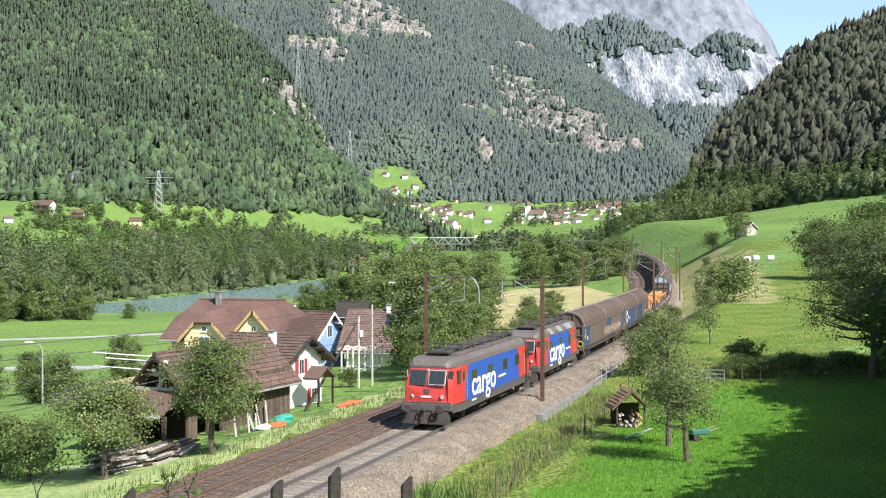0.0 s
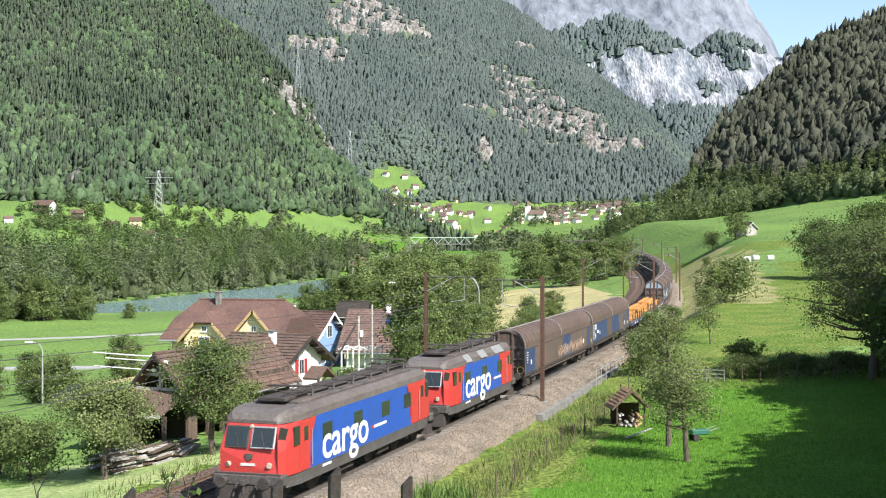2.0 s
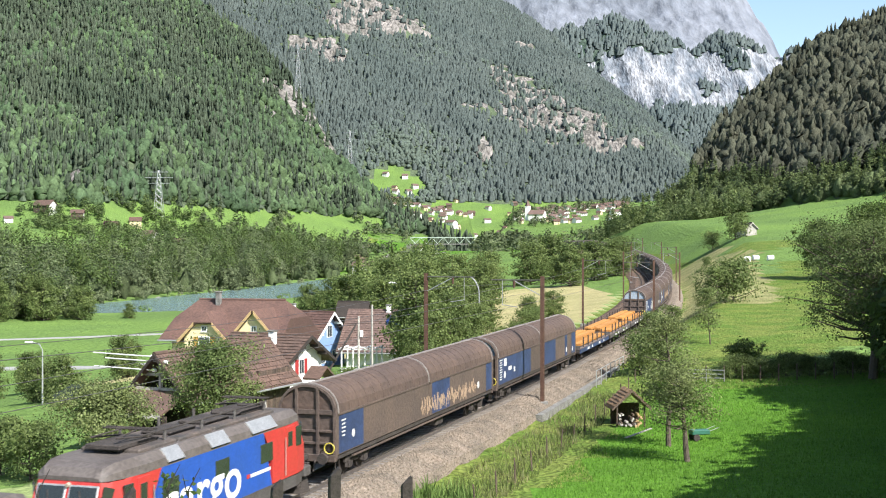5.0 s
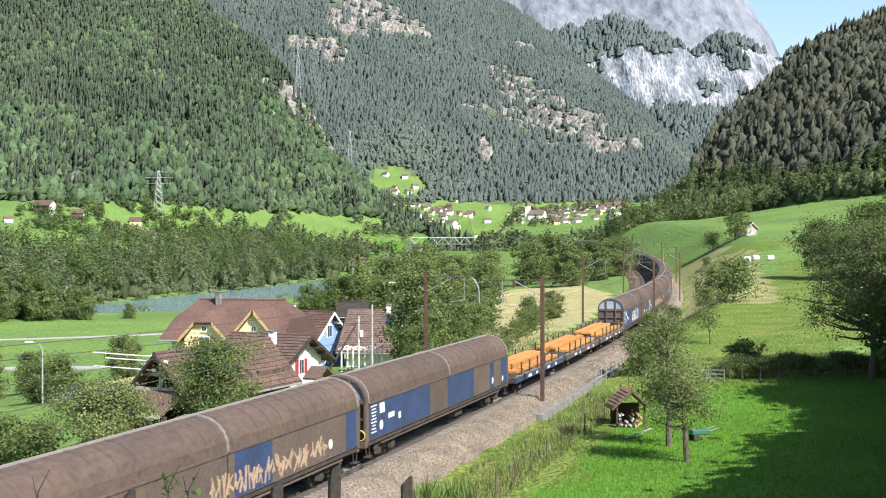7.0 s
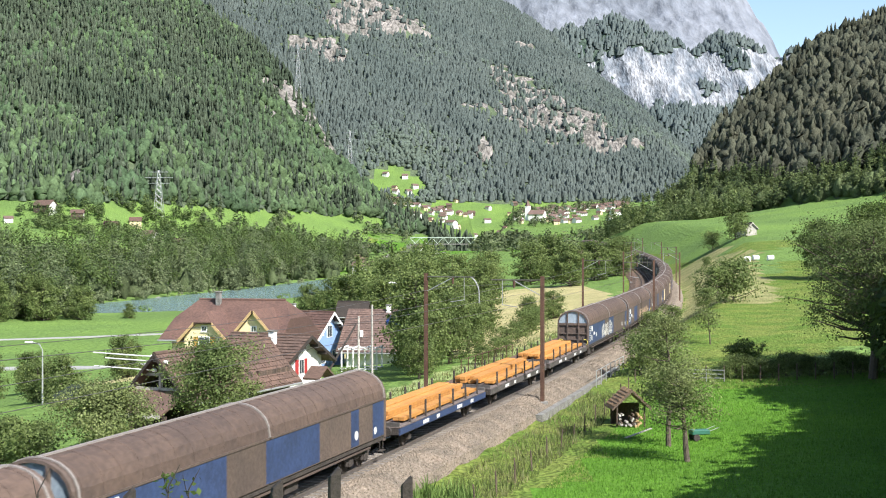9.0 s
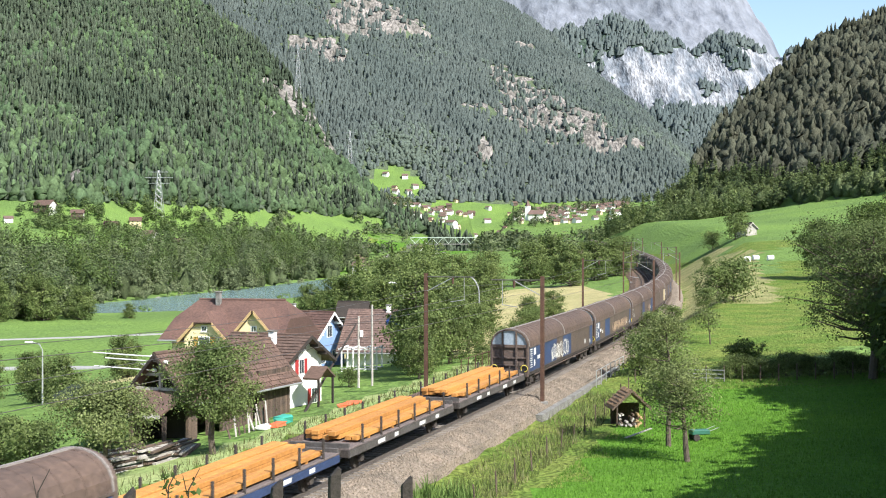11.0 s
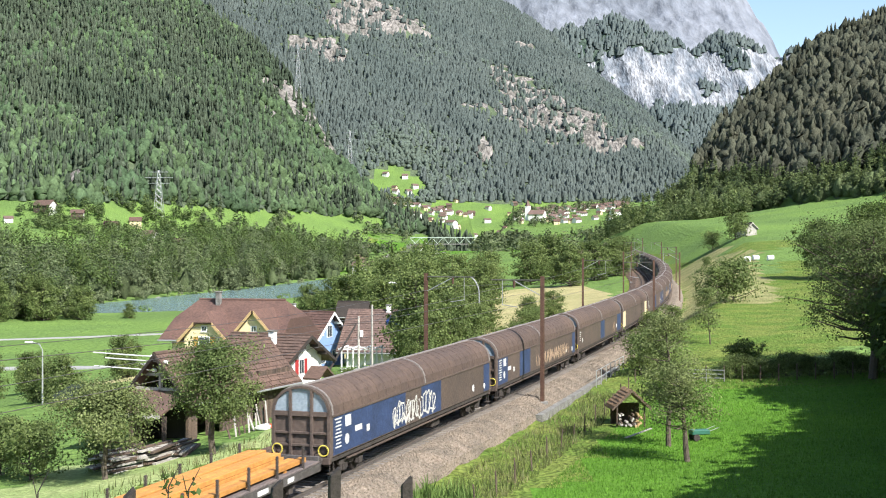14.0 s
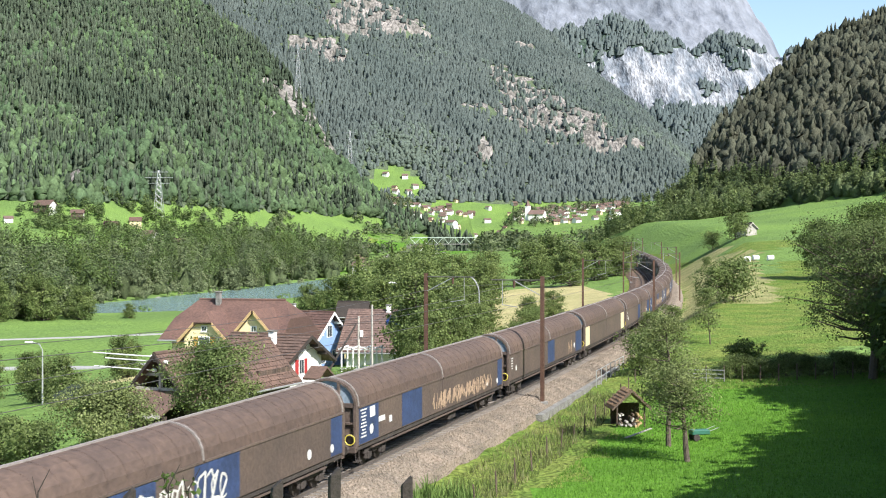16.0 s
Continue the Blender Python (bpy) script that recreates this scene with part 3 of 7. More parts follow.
def locomotive(length, axle_plan, windows, text_x, text_size, tags, six):
    """Body from -length/2 to length/2, front at +x."""
    ob = empty("locomotive", Matrix())
    tagged(ob, *tags)
    h, hw, z0, ztop = length / 2, 1.47, 1.12, 3.78
    nose = 1.5
    belt, gut = 1.14, 3.12

    def ring(x, w, a, b):
        return [(x, -w, a), (x, -w, b), (x, w, b), (x, w, a)]
    # grey sill, blue flanks, red cabs: butted shells
    part("sill", loft([ring(-h + 0.55, 1.30, 0.72, belt), ring(-h + nose, hw, 0.72, belt), ring(h - nose, hw, 0.72, belt), ring(h - 0.55, 1.30, 0.72, belt)]), LOCO_GREY, ob)
    cab = 2.7
    bm = loft([[(-h + cab + 0.85, -hw, belt), (-h + cab + 1.55, -hw, gut), (-h + cab + 1.55, hw, gut), (-h + cab + 0.85, hw, belt)],
               [(h - cab + 0.25, -hw, belt), (h - cab - 0.35, -hw, gut), (h - cab - 0.35, hw, gut), (h - cab + 0.25, hw, belt)]])
    part("flank", bm, BLUE, ob)
    for d in (1, -1):
        e = d * h
        # cab shell: raked windscreen above the belt
        secs = [(h - cab + 0.25, h - cab + (-0.35 if d > 0 else -0.75), hw, hw), (h - nose + 0.2, h - nose + 0.05, hw, hw - 0.02), (h - 0.42, h - 0.78, 1.34, 1.22), (h - 0.08, h - 0.42, 1.18, 1.02)]
        if d < 0:
            secs[0] = (h - cab - 0.85, h - cab - 1.55, hw, hw)
        rings = []
        for lo, hi, wl, wh in secs:
            rows = []
            mid_x, mid_w = lo, wl
            rows = [(d * lo, -wl, 1.18), (d * mid_x, -mid_w, 2.15), (d * hi, -wh, gut), (d * hi, wh, gut), (d * mid_x, mid_w, 2.15), (d * lo, wl, 1.18)]
            rings.append(rows)
        cabob = part("cab", loft(rings), RED, ob)
        # windscreens, each with a pale frame, on the raked face
        rake = math.degrees(math.atan2(0.34, gut - 2.15))
        for y in (-0.53, 0.53):
            mm = Matrix.Translation((d * (h - 0.235), y, 2.62)) @ pose(0, 0, 0, 0, -d * rake, 0)
            part("windscreen_frame", box(-0.02, 0.02, -0.485, 0.485, -0.42, 0.42, m=mm, bev=0.015), BARE if y * d > 0 or not six else UNDER, cabob)
            part("windscreen", box(-0.03, 0.03, -0.435, 0.435, -0.365, 0.365, m=mm, bev=0.01), CAB_GLASS, cabob)
            wm = Matrix.Translation((d * (h - 0.2), y, 2.62)) @ pose(0, 0, 0, 0, -d * rake, 0)
            part("wiper", rod(wm @ Vector((0, 0.1, -0.4)), wm @ Vector((0, -0.12, 0.25)), 0.018, sides=5), UNDER, cabob)
        # corner glass and side window
        for y in (-1, 1):
            ang = math.degrees(math.atan2(0.2, 0.36))
            mm = Matrix.Translation((d * (h - 0.43), y * 1.195, 2.62)) @ pose(0, 0, 0, 0, 0, -d * y * 30) @ pose(0, 0, 0, 0, -d * rake * 0.9, 0)
            part("corner_window", box(-0.17, 0.17, -0.012, 0.03, -0.36, 0.36, m=mm), DARK_GLASS, cabob)
            part("cab_window", box(*sorted((d * (h - 1.45), d * (h - 0.98))), *sorted((y * 1.40, y * 1.485)), 2.22, 2.95, bev=0.01), DARK_GLASS, cabob)
            part("cab_door", box(*sorted((d * (h - 2.35), d * (h - 1.65))), *sorted((y * 1.45, y * 1.487)), 1.3, 3.05, bev=0.01), RED, cabob)
            part("door_window", box(*sorted((d * (h - 2.2), d * (h - 1.8))), *sorted((y * 1.47, y * 1.493)), 2.3, 2.85, bev=0.01), DARK_GLASS, cabob)
            part("handrail", rod((d * (h - 2.5), y * 1.53, 1.3), (d * (h - 2.5), y * 1.53, 2.7), 0.02, sides=6), BARE, ob)
            # lamps
            part("headlight", rod((d * (h - 0.12), y * 0.82, 1.62), (d * (h - 0.02), y * 0.86, 1.60), 0.11, 0.10, 12), LAMP_GLASS, cabob)
        part("headlight", rod((d * (h - 0.45), 0, 3.02), (d * (h - 0.28), 0, 3.0), 0.07, 0.06, 12), LAMP_GLASS, cabob)
        part("number_bar", box(*sorted((d * (h - 0.09), d * (h - 0.055))), -0.34, 0.24, 1.57, 1.665), DIRTY_WHITE, cabob)
        part("crest", prism([(-0.15, 2.02), (-0.15, 1.85), (0, 1.74), (0.15, 1.85), (0.15, 2.02)], *sorted((d * (h - 0.1), d * (h - 0.055)))), LOCO_GREY, ob)
        # headstock, plough, steps
        part("headstock", box(*sorted((d * (h - 0.5), d * (h + 0.1))), -1.42, 1.42, 0.86, 1.27, bev=0.05), LOCO_GREY, ob)
        part("plough", loft([[(d * (h - 0.2), -1.2, 0.85), (d * (h - 0.2), 1.2, 0.85), (d * (h - 0.5), 1.2, 0.2), (d * (h - 0.5), -1.2, 0.2)],
                             [(d * (h + 0.15), -1.2, 0.85), (d * (h + 0.15), 1.2, 0.85), (d * (h + 0.25), 1.3, 0.2), (d * (h + 0.25), -1.3, 0.2)]]), UNDER, ob)
        part("front_rail", rod((d * (h + 0.06), -1.35, 1.32), (d * (h + 0.06), 1.35, 1.32), 0.03, sides=6), LOCO_GREY, ob)
    # roof: pale dusty edge then dark top, domed over the cabs
    top = 0.62
    edge = [(-hw, gut), (-hw * 0.965, gut + 0.24), (-hw * 0.80, gut + 0.48), (hw * 0.80, gut + 0.48), (hw * 0.965, gut + 0.24), (hw, gut)]
    scale = lambda k, j: [(y * k, gut + (z - gut) * j) for y, z in edge]
    rings = []
    for x, k, j in ((-h + 0.40, 0.70, 0.25), (-h + 0.62, 0.82, 0.72), (-h + 1.1, 0.93, 0.95), (-h + 1.9, 1.0, 1.0), (h - 1.9, 1.0, 1.0), (h - 1.1, 0.93, 0.95), (h - 0.62, 0.82, 0.72), (h - 0.40, 0.70, 0.25)):
        rings.append([(x, y, z) for y, z in scale(k, j)])
    part("roof", loft(rings), ROOF_EDGE, ob, "dusty grey roof", shade=False)
    n = 6 if six else 4
    for i in range(n):
        a = -h + 2.4 + (length - 4.8) * i / n
        b = -h + 2.4 + (length - 4.8) * (i + 1) / n - 0.12
        part("roof_hatch", box(a, b, -1.02, 1.02, gut + 0.4, gut + 0.60, bev=0.05), ROOF_GREY, ob)
        part("roof_grid", box(a + 0.3, b - 0.3, -0.55, 0.55, gut + 0.60, gut + 0.72, bev=0.04), UNDER, ob)
        for y in (-0.8, 0.8):
            part("insulator", rod((a + 0.4, y, gut + 0.6), (a + 0.4, y, gut + 0.92), 0.06, 0.05, 8), LOCO_GREY, ob)
    part("roof_cable", rod((-h + 2.6, 0.8, gut + 0.92), (h - 3.0, 0.8, gut + 0.92), 0.03, sides=6), UNDER, ob)
    for px in (h - 3.2, -h + 3.2):
        panto = part("pantograph_frame", box(px - 1.0, px + 1.1, -0.6, 0.6, gut + 0.6, gut + 0.76, bev=0.03), UNDER, ob, "folded pantograph")
        for y in (-0.55, 0.55):
            part("lower_arm", rod((px - 0.9, y, gut + 0.76), (px + 1.0, y * 0.8, gut + 0.95), 0.03, sides=6), UNDER, panto)
            part("upper_arm", rod((px + 1.0, y * 0.8, gut + 0.95), (px - 0.6, y * 0.5, gut + 1.02), 0.025, sides=6), UNDER, panto)
        for x in (px - 0.6, px - 0.35):
            part("contact_strip", rod((x, -0.9, gut + 1.04), (x, 0.9, gut + 1.04), 0.03, sides=6), UNDER, panto)
    if not six:
        for x0, x1 in ((h - 4.4, h - 3.4), (-0.3, 1.0), (-h + 3.2, -h + 5.2)):
            for y in (-1, 1):
                mm = Matrix.Translation(((x0 + x1) / 2, y * 1.335, gut + 0.27)) @ pose(0, 0, 0, y * -52, 0, 0)
                part("vent_plate", box(-(x1 - x0) / 2, (x1 - x0) / 2, -0.25, 0.25, 0.02, 0.06, m=mm), BARE, ob)
    for x in windows:
        for y in (-1, 1):
            part("window", box(x - 0.5, x + 0.5, *sorted((y * 1.44, y * 1.484)), 2.04, 2.72, bev=0.015), DARK_GLASS, ob)
    for y in (1, -1):
        text_part("cargo", text_size, on_side(text_x if y > 0 else text_x - text_size * 2.6, 1.30, 1.490, y) @ Matrix.Diagonal((1.16, 1, 1, 1)), WHITE, ob, bold=0.02)
        x2 = text_x - text_size * 2.95 if y > 0 else text_x - text_size * 3.4
        decal("number_strip", x2 - 1.6, x2, 1.72, 1.84, 1.482, DIRTY_WHITE, ob, y)
        decal("red_mark", x2 + 0.08, x2 + 0.3, 1.72, 1.86, 1.482, RED, ob, y)
        decal("small_plate", text_x - 1.0, text_x - 0.1, 1.0, 1.1, 1.482, DIRTY_WHITE, ob, y)
        decal("sill_line", -h + 1.7, h - 1.7, 1.12, 1.16, 1.478, LOCO_GREY, ob, y)
    r = 0.62
    for cx, base in axle_plan:
        bogie(cx, base, r, ob)
    for x in (-2.2, 0.0, 2.2):
        if not six or x:
            part("equipment_box", box(x - 0.75, x + 0.75, -1.25, 1.25, 0.35, 0.95, bev=0.06), UNDER, ob)
    buffers(h + 0.05, ob)
    return ob


def closed_wagon(name_tags, panels, marks, scrawl, seed, cream=(), ends=None):
    """A long sliding-wall wagon: barrel roof, two sliding halves, framed ends."""
    rnd = random.Random(seed)
    ob = empty("covered_wagon", Matrix())
    tagged(ob, *name_tags)
    h, hw, z0, zc, zt = 12.35, 1.30, 1.12, 2.80, 4.02
    arc = []
    for i in range(13):
        a = math.pi * i / 12
        arc.append((hw * math.cos(a), zc + (zt - zc) * math.sin(a) ** 0.85))
    # walls with shallow vertical panels
    for d in (1, -1):
        x0, x1 = (0.06, h - 0.25) if d > 0 else (-h + 0.25, -0.06)
        part("sliding_wall", box(x0, x1, hw - 0.06, hw, z0, zc, bev=0.012), WAG_BROWN, ob)
        part("sliding_wall", box(x0, x1, -hw, -hw + 0.06, z0, zc, bev=0.012), WAG_BROWN, ob)
        outline = arc + [(-hw * 0.96, zc - 0.02), (hw * 0.96, zc - 0.02)]
        part("roof_half", prism(outline, x0, x1), WAG_ROOF, ob, shade=False)
        for k in range(12):
            x = x0 + 0.3 + (x1 - x0 - 0.6) * k / 11
            rib = [(y * 1.005, z + 0.012 * (z > zc)) for y, z in arc]
            inner = [(y * 0.99, z - 0.03) for y, z in arc[::-1]]
            part("roof_rib", prism(rib + inner, x - 0.035, x + 0.035), WAG_ROOF, ob)
        for y in (-1, 1):
            part("wall_rail", box(x0, x1, *sorted((y * (hw - 0.01), y * (hw + 0.035))), zc - 0.05, zc + 0.03), WAG_BROWN, ob)
    # pale seam arches
    for x in (0.0, h - 0.30, -h + 0.30):
        rib = [(y * 1.025, z + 0.045) for y, z in arc]
        inner = [(y * 0.99, z - 0.03) for y, z in arc[::-1]]
        part("seam_arch", prism(rib + inner, x - 0.04, x + 0.04), SEAM, ob)
    part("roof_ridge", box(-h + 0.3, h - 0.3, -0.06, 0.06, zt - 0.01, zt + 0.05), SEAM, ob)
    # ends
    for d in (1, -1):
        out = [(y * 0.97, z - 0.03) for y, z in arc] + [(-hw * 0.97, z0), (hw * 0.97, z0)]
        part("end_wall", prism(out, *sorted((d * (h - 0.28), d * (h - 0.16)))), WAG_BROWN, ob)
        gl = [(y * 0.93, zc + 0.05 + (z - zc) * 0.9) for y, z in arc]
        part("end_light", prism(gl, *sorted((d * (h - 0.17), d * (h - 0.12)))), ends or WAG_END, ob, "curved end sheet under the arch")
        rib = arc
        inner = [(y * 0.92, zc + (z - zc) * 0.92) for y, z in arc[::-1]]
        part("end_arch", prism(rib + inner, *sorted((d * (h - 0.2), d * (h - 0.02)))), WAG_BROWN, ob)
        for y in (-0.47, 0.47):
            part("end_post", box(*sorted((d * (h - 0.2), d * (h - 0.02))), y - 0.06, y + 0.06, z0, zc + 1.05, bev=0.01), WAG_BROWN, ob)
        for y in (-1.23, 1.23):
            part("corner_post", box(*sorted((d * (h - 0.25), d * (h - 0.02))), y - 0.07, y + 0.07, z0 - 0.1, zc, bev=0.01), WAG_BROWN, ob)
        for z in (1.6, 2.1, 2.83):
            part("end_beam", box(*sorted((d * (h - 0.17), d * (h - 0.05))), -1.28, 1.28, z - 0.05, z + 0.05 + 0.1 * (z > 2.5), bev=0.01), WAG_BROWN, ob)
        for y in (-1.02, 1.02):
            bm = bmesh.new()
            for k in range(14):
                a, b = 2 * math.pi * k / 14, 2 * math.pi * (k + 1) / 14
                add_rod(bm, (d * (h + 0.02), y + 0.22 * math.cos(a), 1.42 + 0.22 * math.sin(a)), (d * (h + 0.02), y + 0.22 * math.cos(b), 1.42 + 0.22 * math.sin(b)), 0.024, sides=5)
            part("hand_wheel", bm, YELLOW, ob, "yellow shunting ring")
        part("headstock", box(*sorted((d * (h - 0.25), d * (h + 0.0))), -1.27, 1.27, 0.85, 1.14, bev=0.02), WAG_BROWN, ob)
        for y in (-1.2, 1.2):
            bm = bmesh.new()
            add_rod(bm, (d * (h - 0.6), y, 0.45), (d * (h - 0.6), y, 1.1), 0.02, sides=5)
            add_rod(bm, (d * (h - 0.2), y, 0.45), (d * (h - 0.2), y, 1.1), 0.02, sides=5)
            add_box(bm, *sorted((d * (h - 0.65), d * (h - 0.15))), y - 0.12, y + 0.12, 0.43, 0.47)
            part("step", bm, UNDER, ob)
    # sole bars and gear
    for y in (-1, 1):
        part("sole_bar", box(-h + 0.2, h - 0.2, *sorted((y * 1.14, y * 1.24)), 0.90, 1.12, bev=0.02), UNDER, ob)
        part("foot_rail", box(-h + 2.0, h - 2.0, *sorted((y * 1.22, y * 1.30)), 0.80, 0.86), WAG_BROWN, ob)
    part("underframe", prism([(-0.9, 1.0), (-0.7, 0.55), (0.7, 0.55), (0.9, 1.0)], -5.5, 5.5), UNDER, ob)
    part("brake_gear", box(-3.0, -1.8, 0.3, 1.1, 0.35, 0.8, bev=0.05), UNDER, ob)
    for cx in (h - 3.0, -h + 3.0):
        bogie(cx, 1.8, 0.46, ob)
    buffers(h - 0.05, ob)
    # colour fields, lettering bars and scrawl on both flanks
    for y in (1, -1):
        for a, b in panels:
            decal("blue_panel", a, b, z0 + 0.05, zc - 0.08, hw + 0.008, WAG_BLUE, ob, y, label="faded blue panel")
        for a, b in cream:
            decal("cream_panel", a, b, z0 + 0.05, zc - 0.08, hw + 0.008, WAG_CREAM, ob, y, label="cream panel")
        for x, z, w, t in marks:
            if w == t:
                part("marking", rod((x, y * (hw + 0.004), z), (x, y * (hw + 0.016), z), w / 2, sides=18), DIRTY_WHITE, ob)
            else:
                decal("marking", x - w / 2, x + w / 2, z - t / 2, z + t / 2, hw + 0.016, DIRTY_WHITE, ob, y, 0.12 * t)
        if scrawl:
            a, b, colour = scrawl
            bm = bmesh.new()
            x = a
            while x < b and colour is GRAF:     # round looping letters with a filled foot
                rx, rz, c0 = rnd.uniform(0.2, 0.42), rnd.uniform(0.35, 0.62), z0 + rnd.uniform(0.55, 0.8)
                t0, turn = rnd.uniform(0, 6.3), rnd.uniform(3.6, 6.2)
                ring = [(x + rx * math.cos(t0 + turn * k / 9), y * (hw + 0.014), c0 + rz * math.sin(t0 + turn * k / 9) * (0.8 if k % 3 else 1.0)) for k in range(10)]
                for p, q in zip(ring, ring[1:]):
                    add_rod(bm, p, q, rnd.uniform(0.035, 0.06), sides=5)
                add_rod(bm, ring[-1], (x + rnd.uniform(-0.1, 0.5), y * (hw + 0.014), z0 + rnd.uniform(0.1, 0.3)), 0.06, 0.09, 5)
                x += rnd.uniform(0.3, 0.55)
            while x < b:
                for k in range(3):
                    p = (x + rnd.uniform(-0.2, 0.3), y * (hw + 0.014), rnd.uniform(z0 + 0.1, z0 + 0.6))
                    q = (x + rnd.uniform(-0.3, 0.4), y * (hw + 0.014), rnd.uniform(z0 + 0.55, z0 + (1.45 if colour is GRAF else 1.05)))
                    add_rod(bm, p, q, rnd.uniform(0.04, 0.085), sides=5)
                x += rnd.uniform(0.22, 0.42)
            bmesh.ops.scale(bm, vec=(1, 0.08, 1), space=Matrix.Translation((0, -y * (hw + 0.014), 0)), verts=bm.verts[:])
            part("scrawl", bm, colour, ob, "painted scrawl")
    return ob


def flat_wagon(seed):
    rnd = random.Random(seed)
    ob = empty("flat_wagon", Matrix())
    tagged(ob, "low grey flat wagon with rusty stakes", "flat wagon", "flat wagons")
    h = 7.45
    part("deck", box(-h, h, -1.38, 1.38, 1.14, 1.24, bev=0.02), DECK, ob)
    for y in (-1, 1):
        part("side_sill", prism([(y * 1.30, 1.14), (y * 1.40, 1.14), (y * 1.40, 0.84), (y * 1.34, 0.80)], -h, h), WAG_BLUE if seed % 3 == 2 else LOCO_GREY, ob)
        for x, w in ((3.6, 0.9), (1.6, 0.5), (-2.2, 0.9), (-4.6, 0.55)):
            decal("marking", x - w / 2, x + w / 2, 0.90, 1.08, 1.408, DIRTY_WHITE, ob, y)
        for k in range(6):
            x = -h + 1.6 + (2 * h - 3.2) * k / 5
            part("stake", box(x - 0.05, x + 0.05, *sorted((y * 1.30, y * 1.39)), 1.2, 2.05, bev=0.01), UNDER, ob)
    for d in (1, -1):
        part("headboard", box(*sorted((d * (h - 0.1), d * h)), -1.35, 1.35, 1.2, 1.42, bev=0.02), LOCO_GREY, ob)
        part("headstock", box(*sorted((d * (h - 0.2), d * h)), -1.35, 1.35, 0.82, 1.14, bev=0.02), UNDER, ob)
    part("truss", prism([(-0.8, 1.14), (-0.5, 0.6), (0.5, 0.6), (0.8, 1.14)], -4.2, 4.2), UNDER, ob)
    for cx in (h - 2.2, -h + 2.2):
        wheelset(cx, 0.48, ob)
        for y in (-1, 1):
            part("spring", box(cx - 0.7, cx + 0.7, *sorted((y * 0.95, y * 1.1)), 0.62, 0.78, bev=0.04), UNDER, ob)
    buffers(h - 0.02, ob)
    # stacks of orange boards on bearers, carried by the wagon
    load = empty("timber_load", Matrix())
    tagged(load, "stacks of fresh orange timber boards on a flat wagon", "timber", "timber loads")
    for x in (-4.6, -1.5, 1.5, 4.6):
        part("bearer", box(x - 0.06, x + 0.06, -1.2, 1.2, 1.24, 1.34), PLANK, load)
    for lane, (y0, y1, tall) in enumerate(((-1.22, -0.50, 2), (-0.34, 0.34, 2), (0.60, 1.22, 1))):
        for k in range(tall):
            for j in range(2):
                a, b = y0 + (y1 - y0) * j / 2 + 0.01, y0 + (y1 - y0) * (j + 1) / 2 - 0.01
                end = rnd.uniform(-0.35, 0.35)
                part("board", box(-h + 1.2 + end, h - 1.2 + end, a, b, 1.34 + 0.2 * k, 1.53 + 0.2 * k, bev=0.015), PLANK, load)
    return ob, load


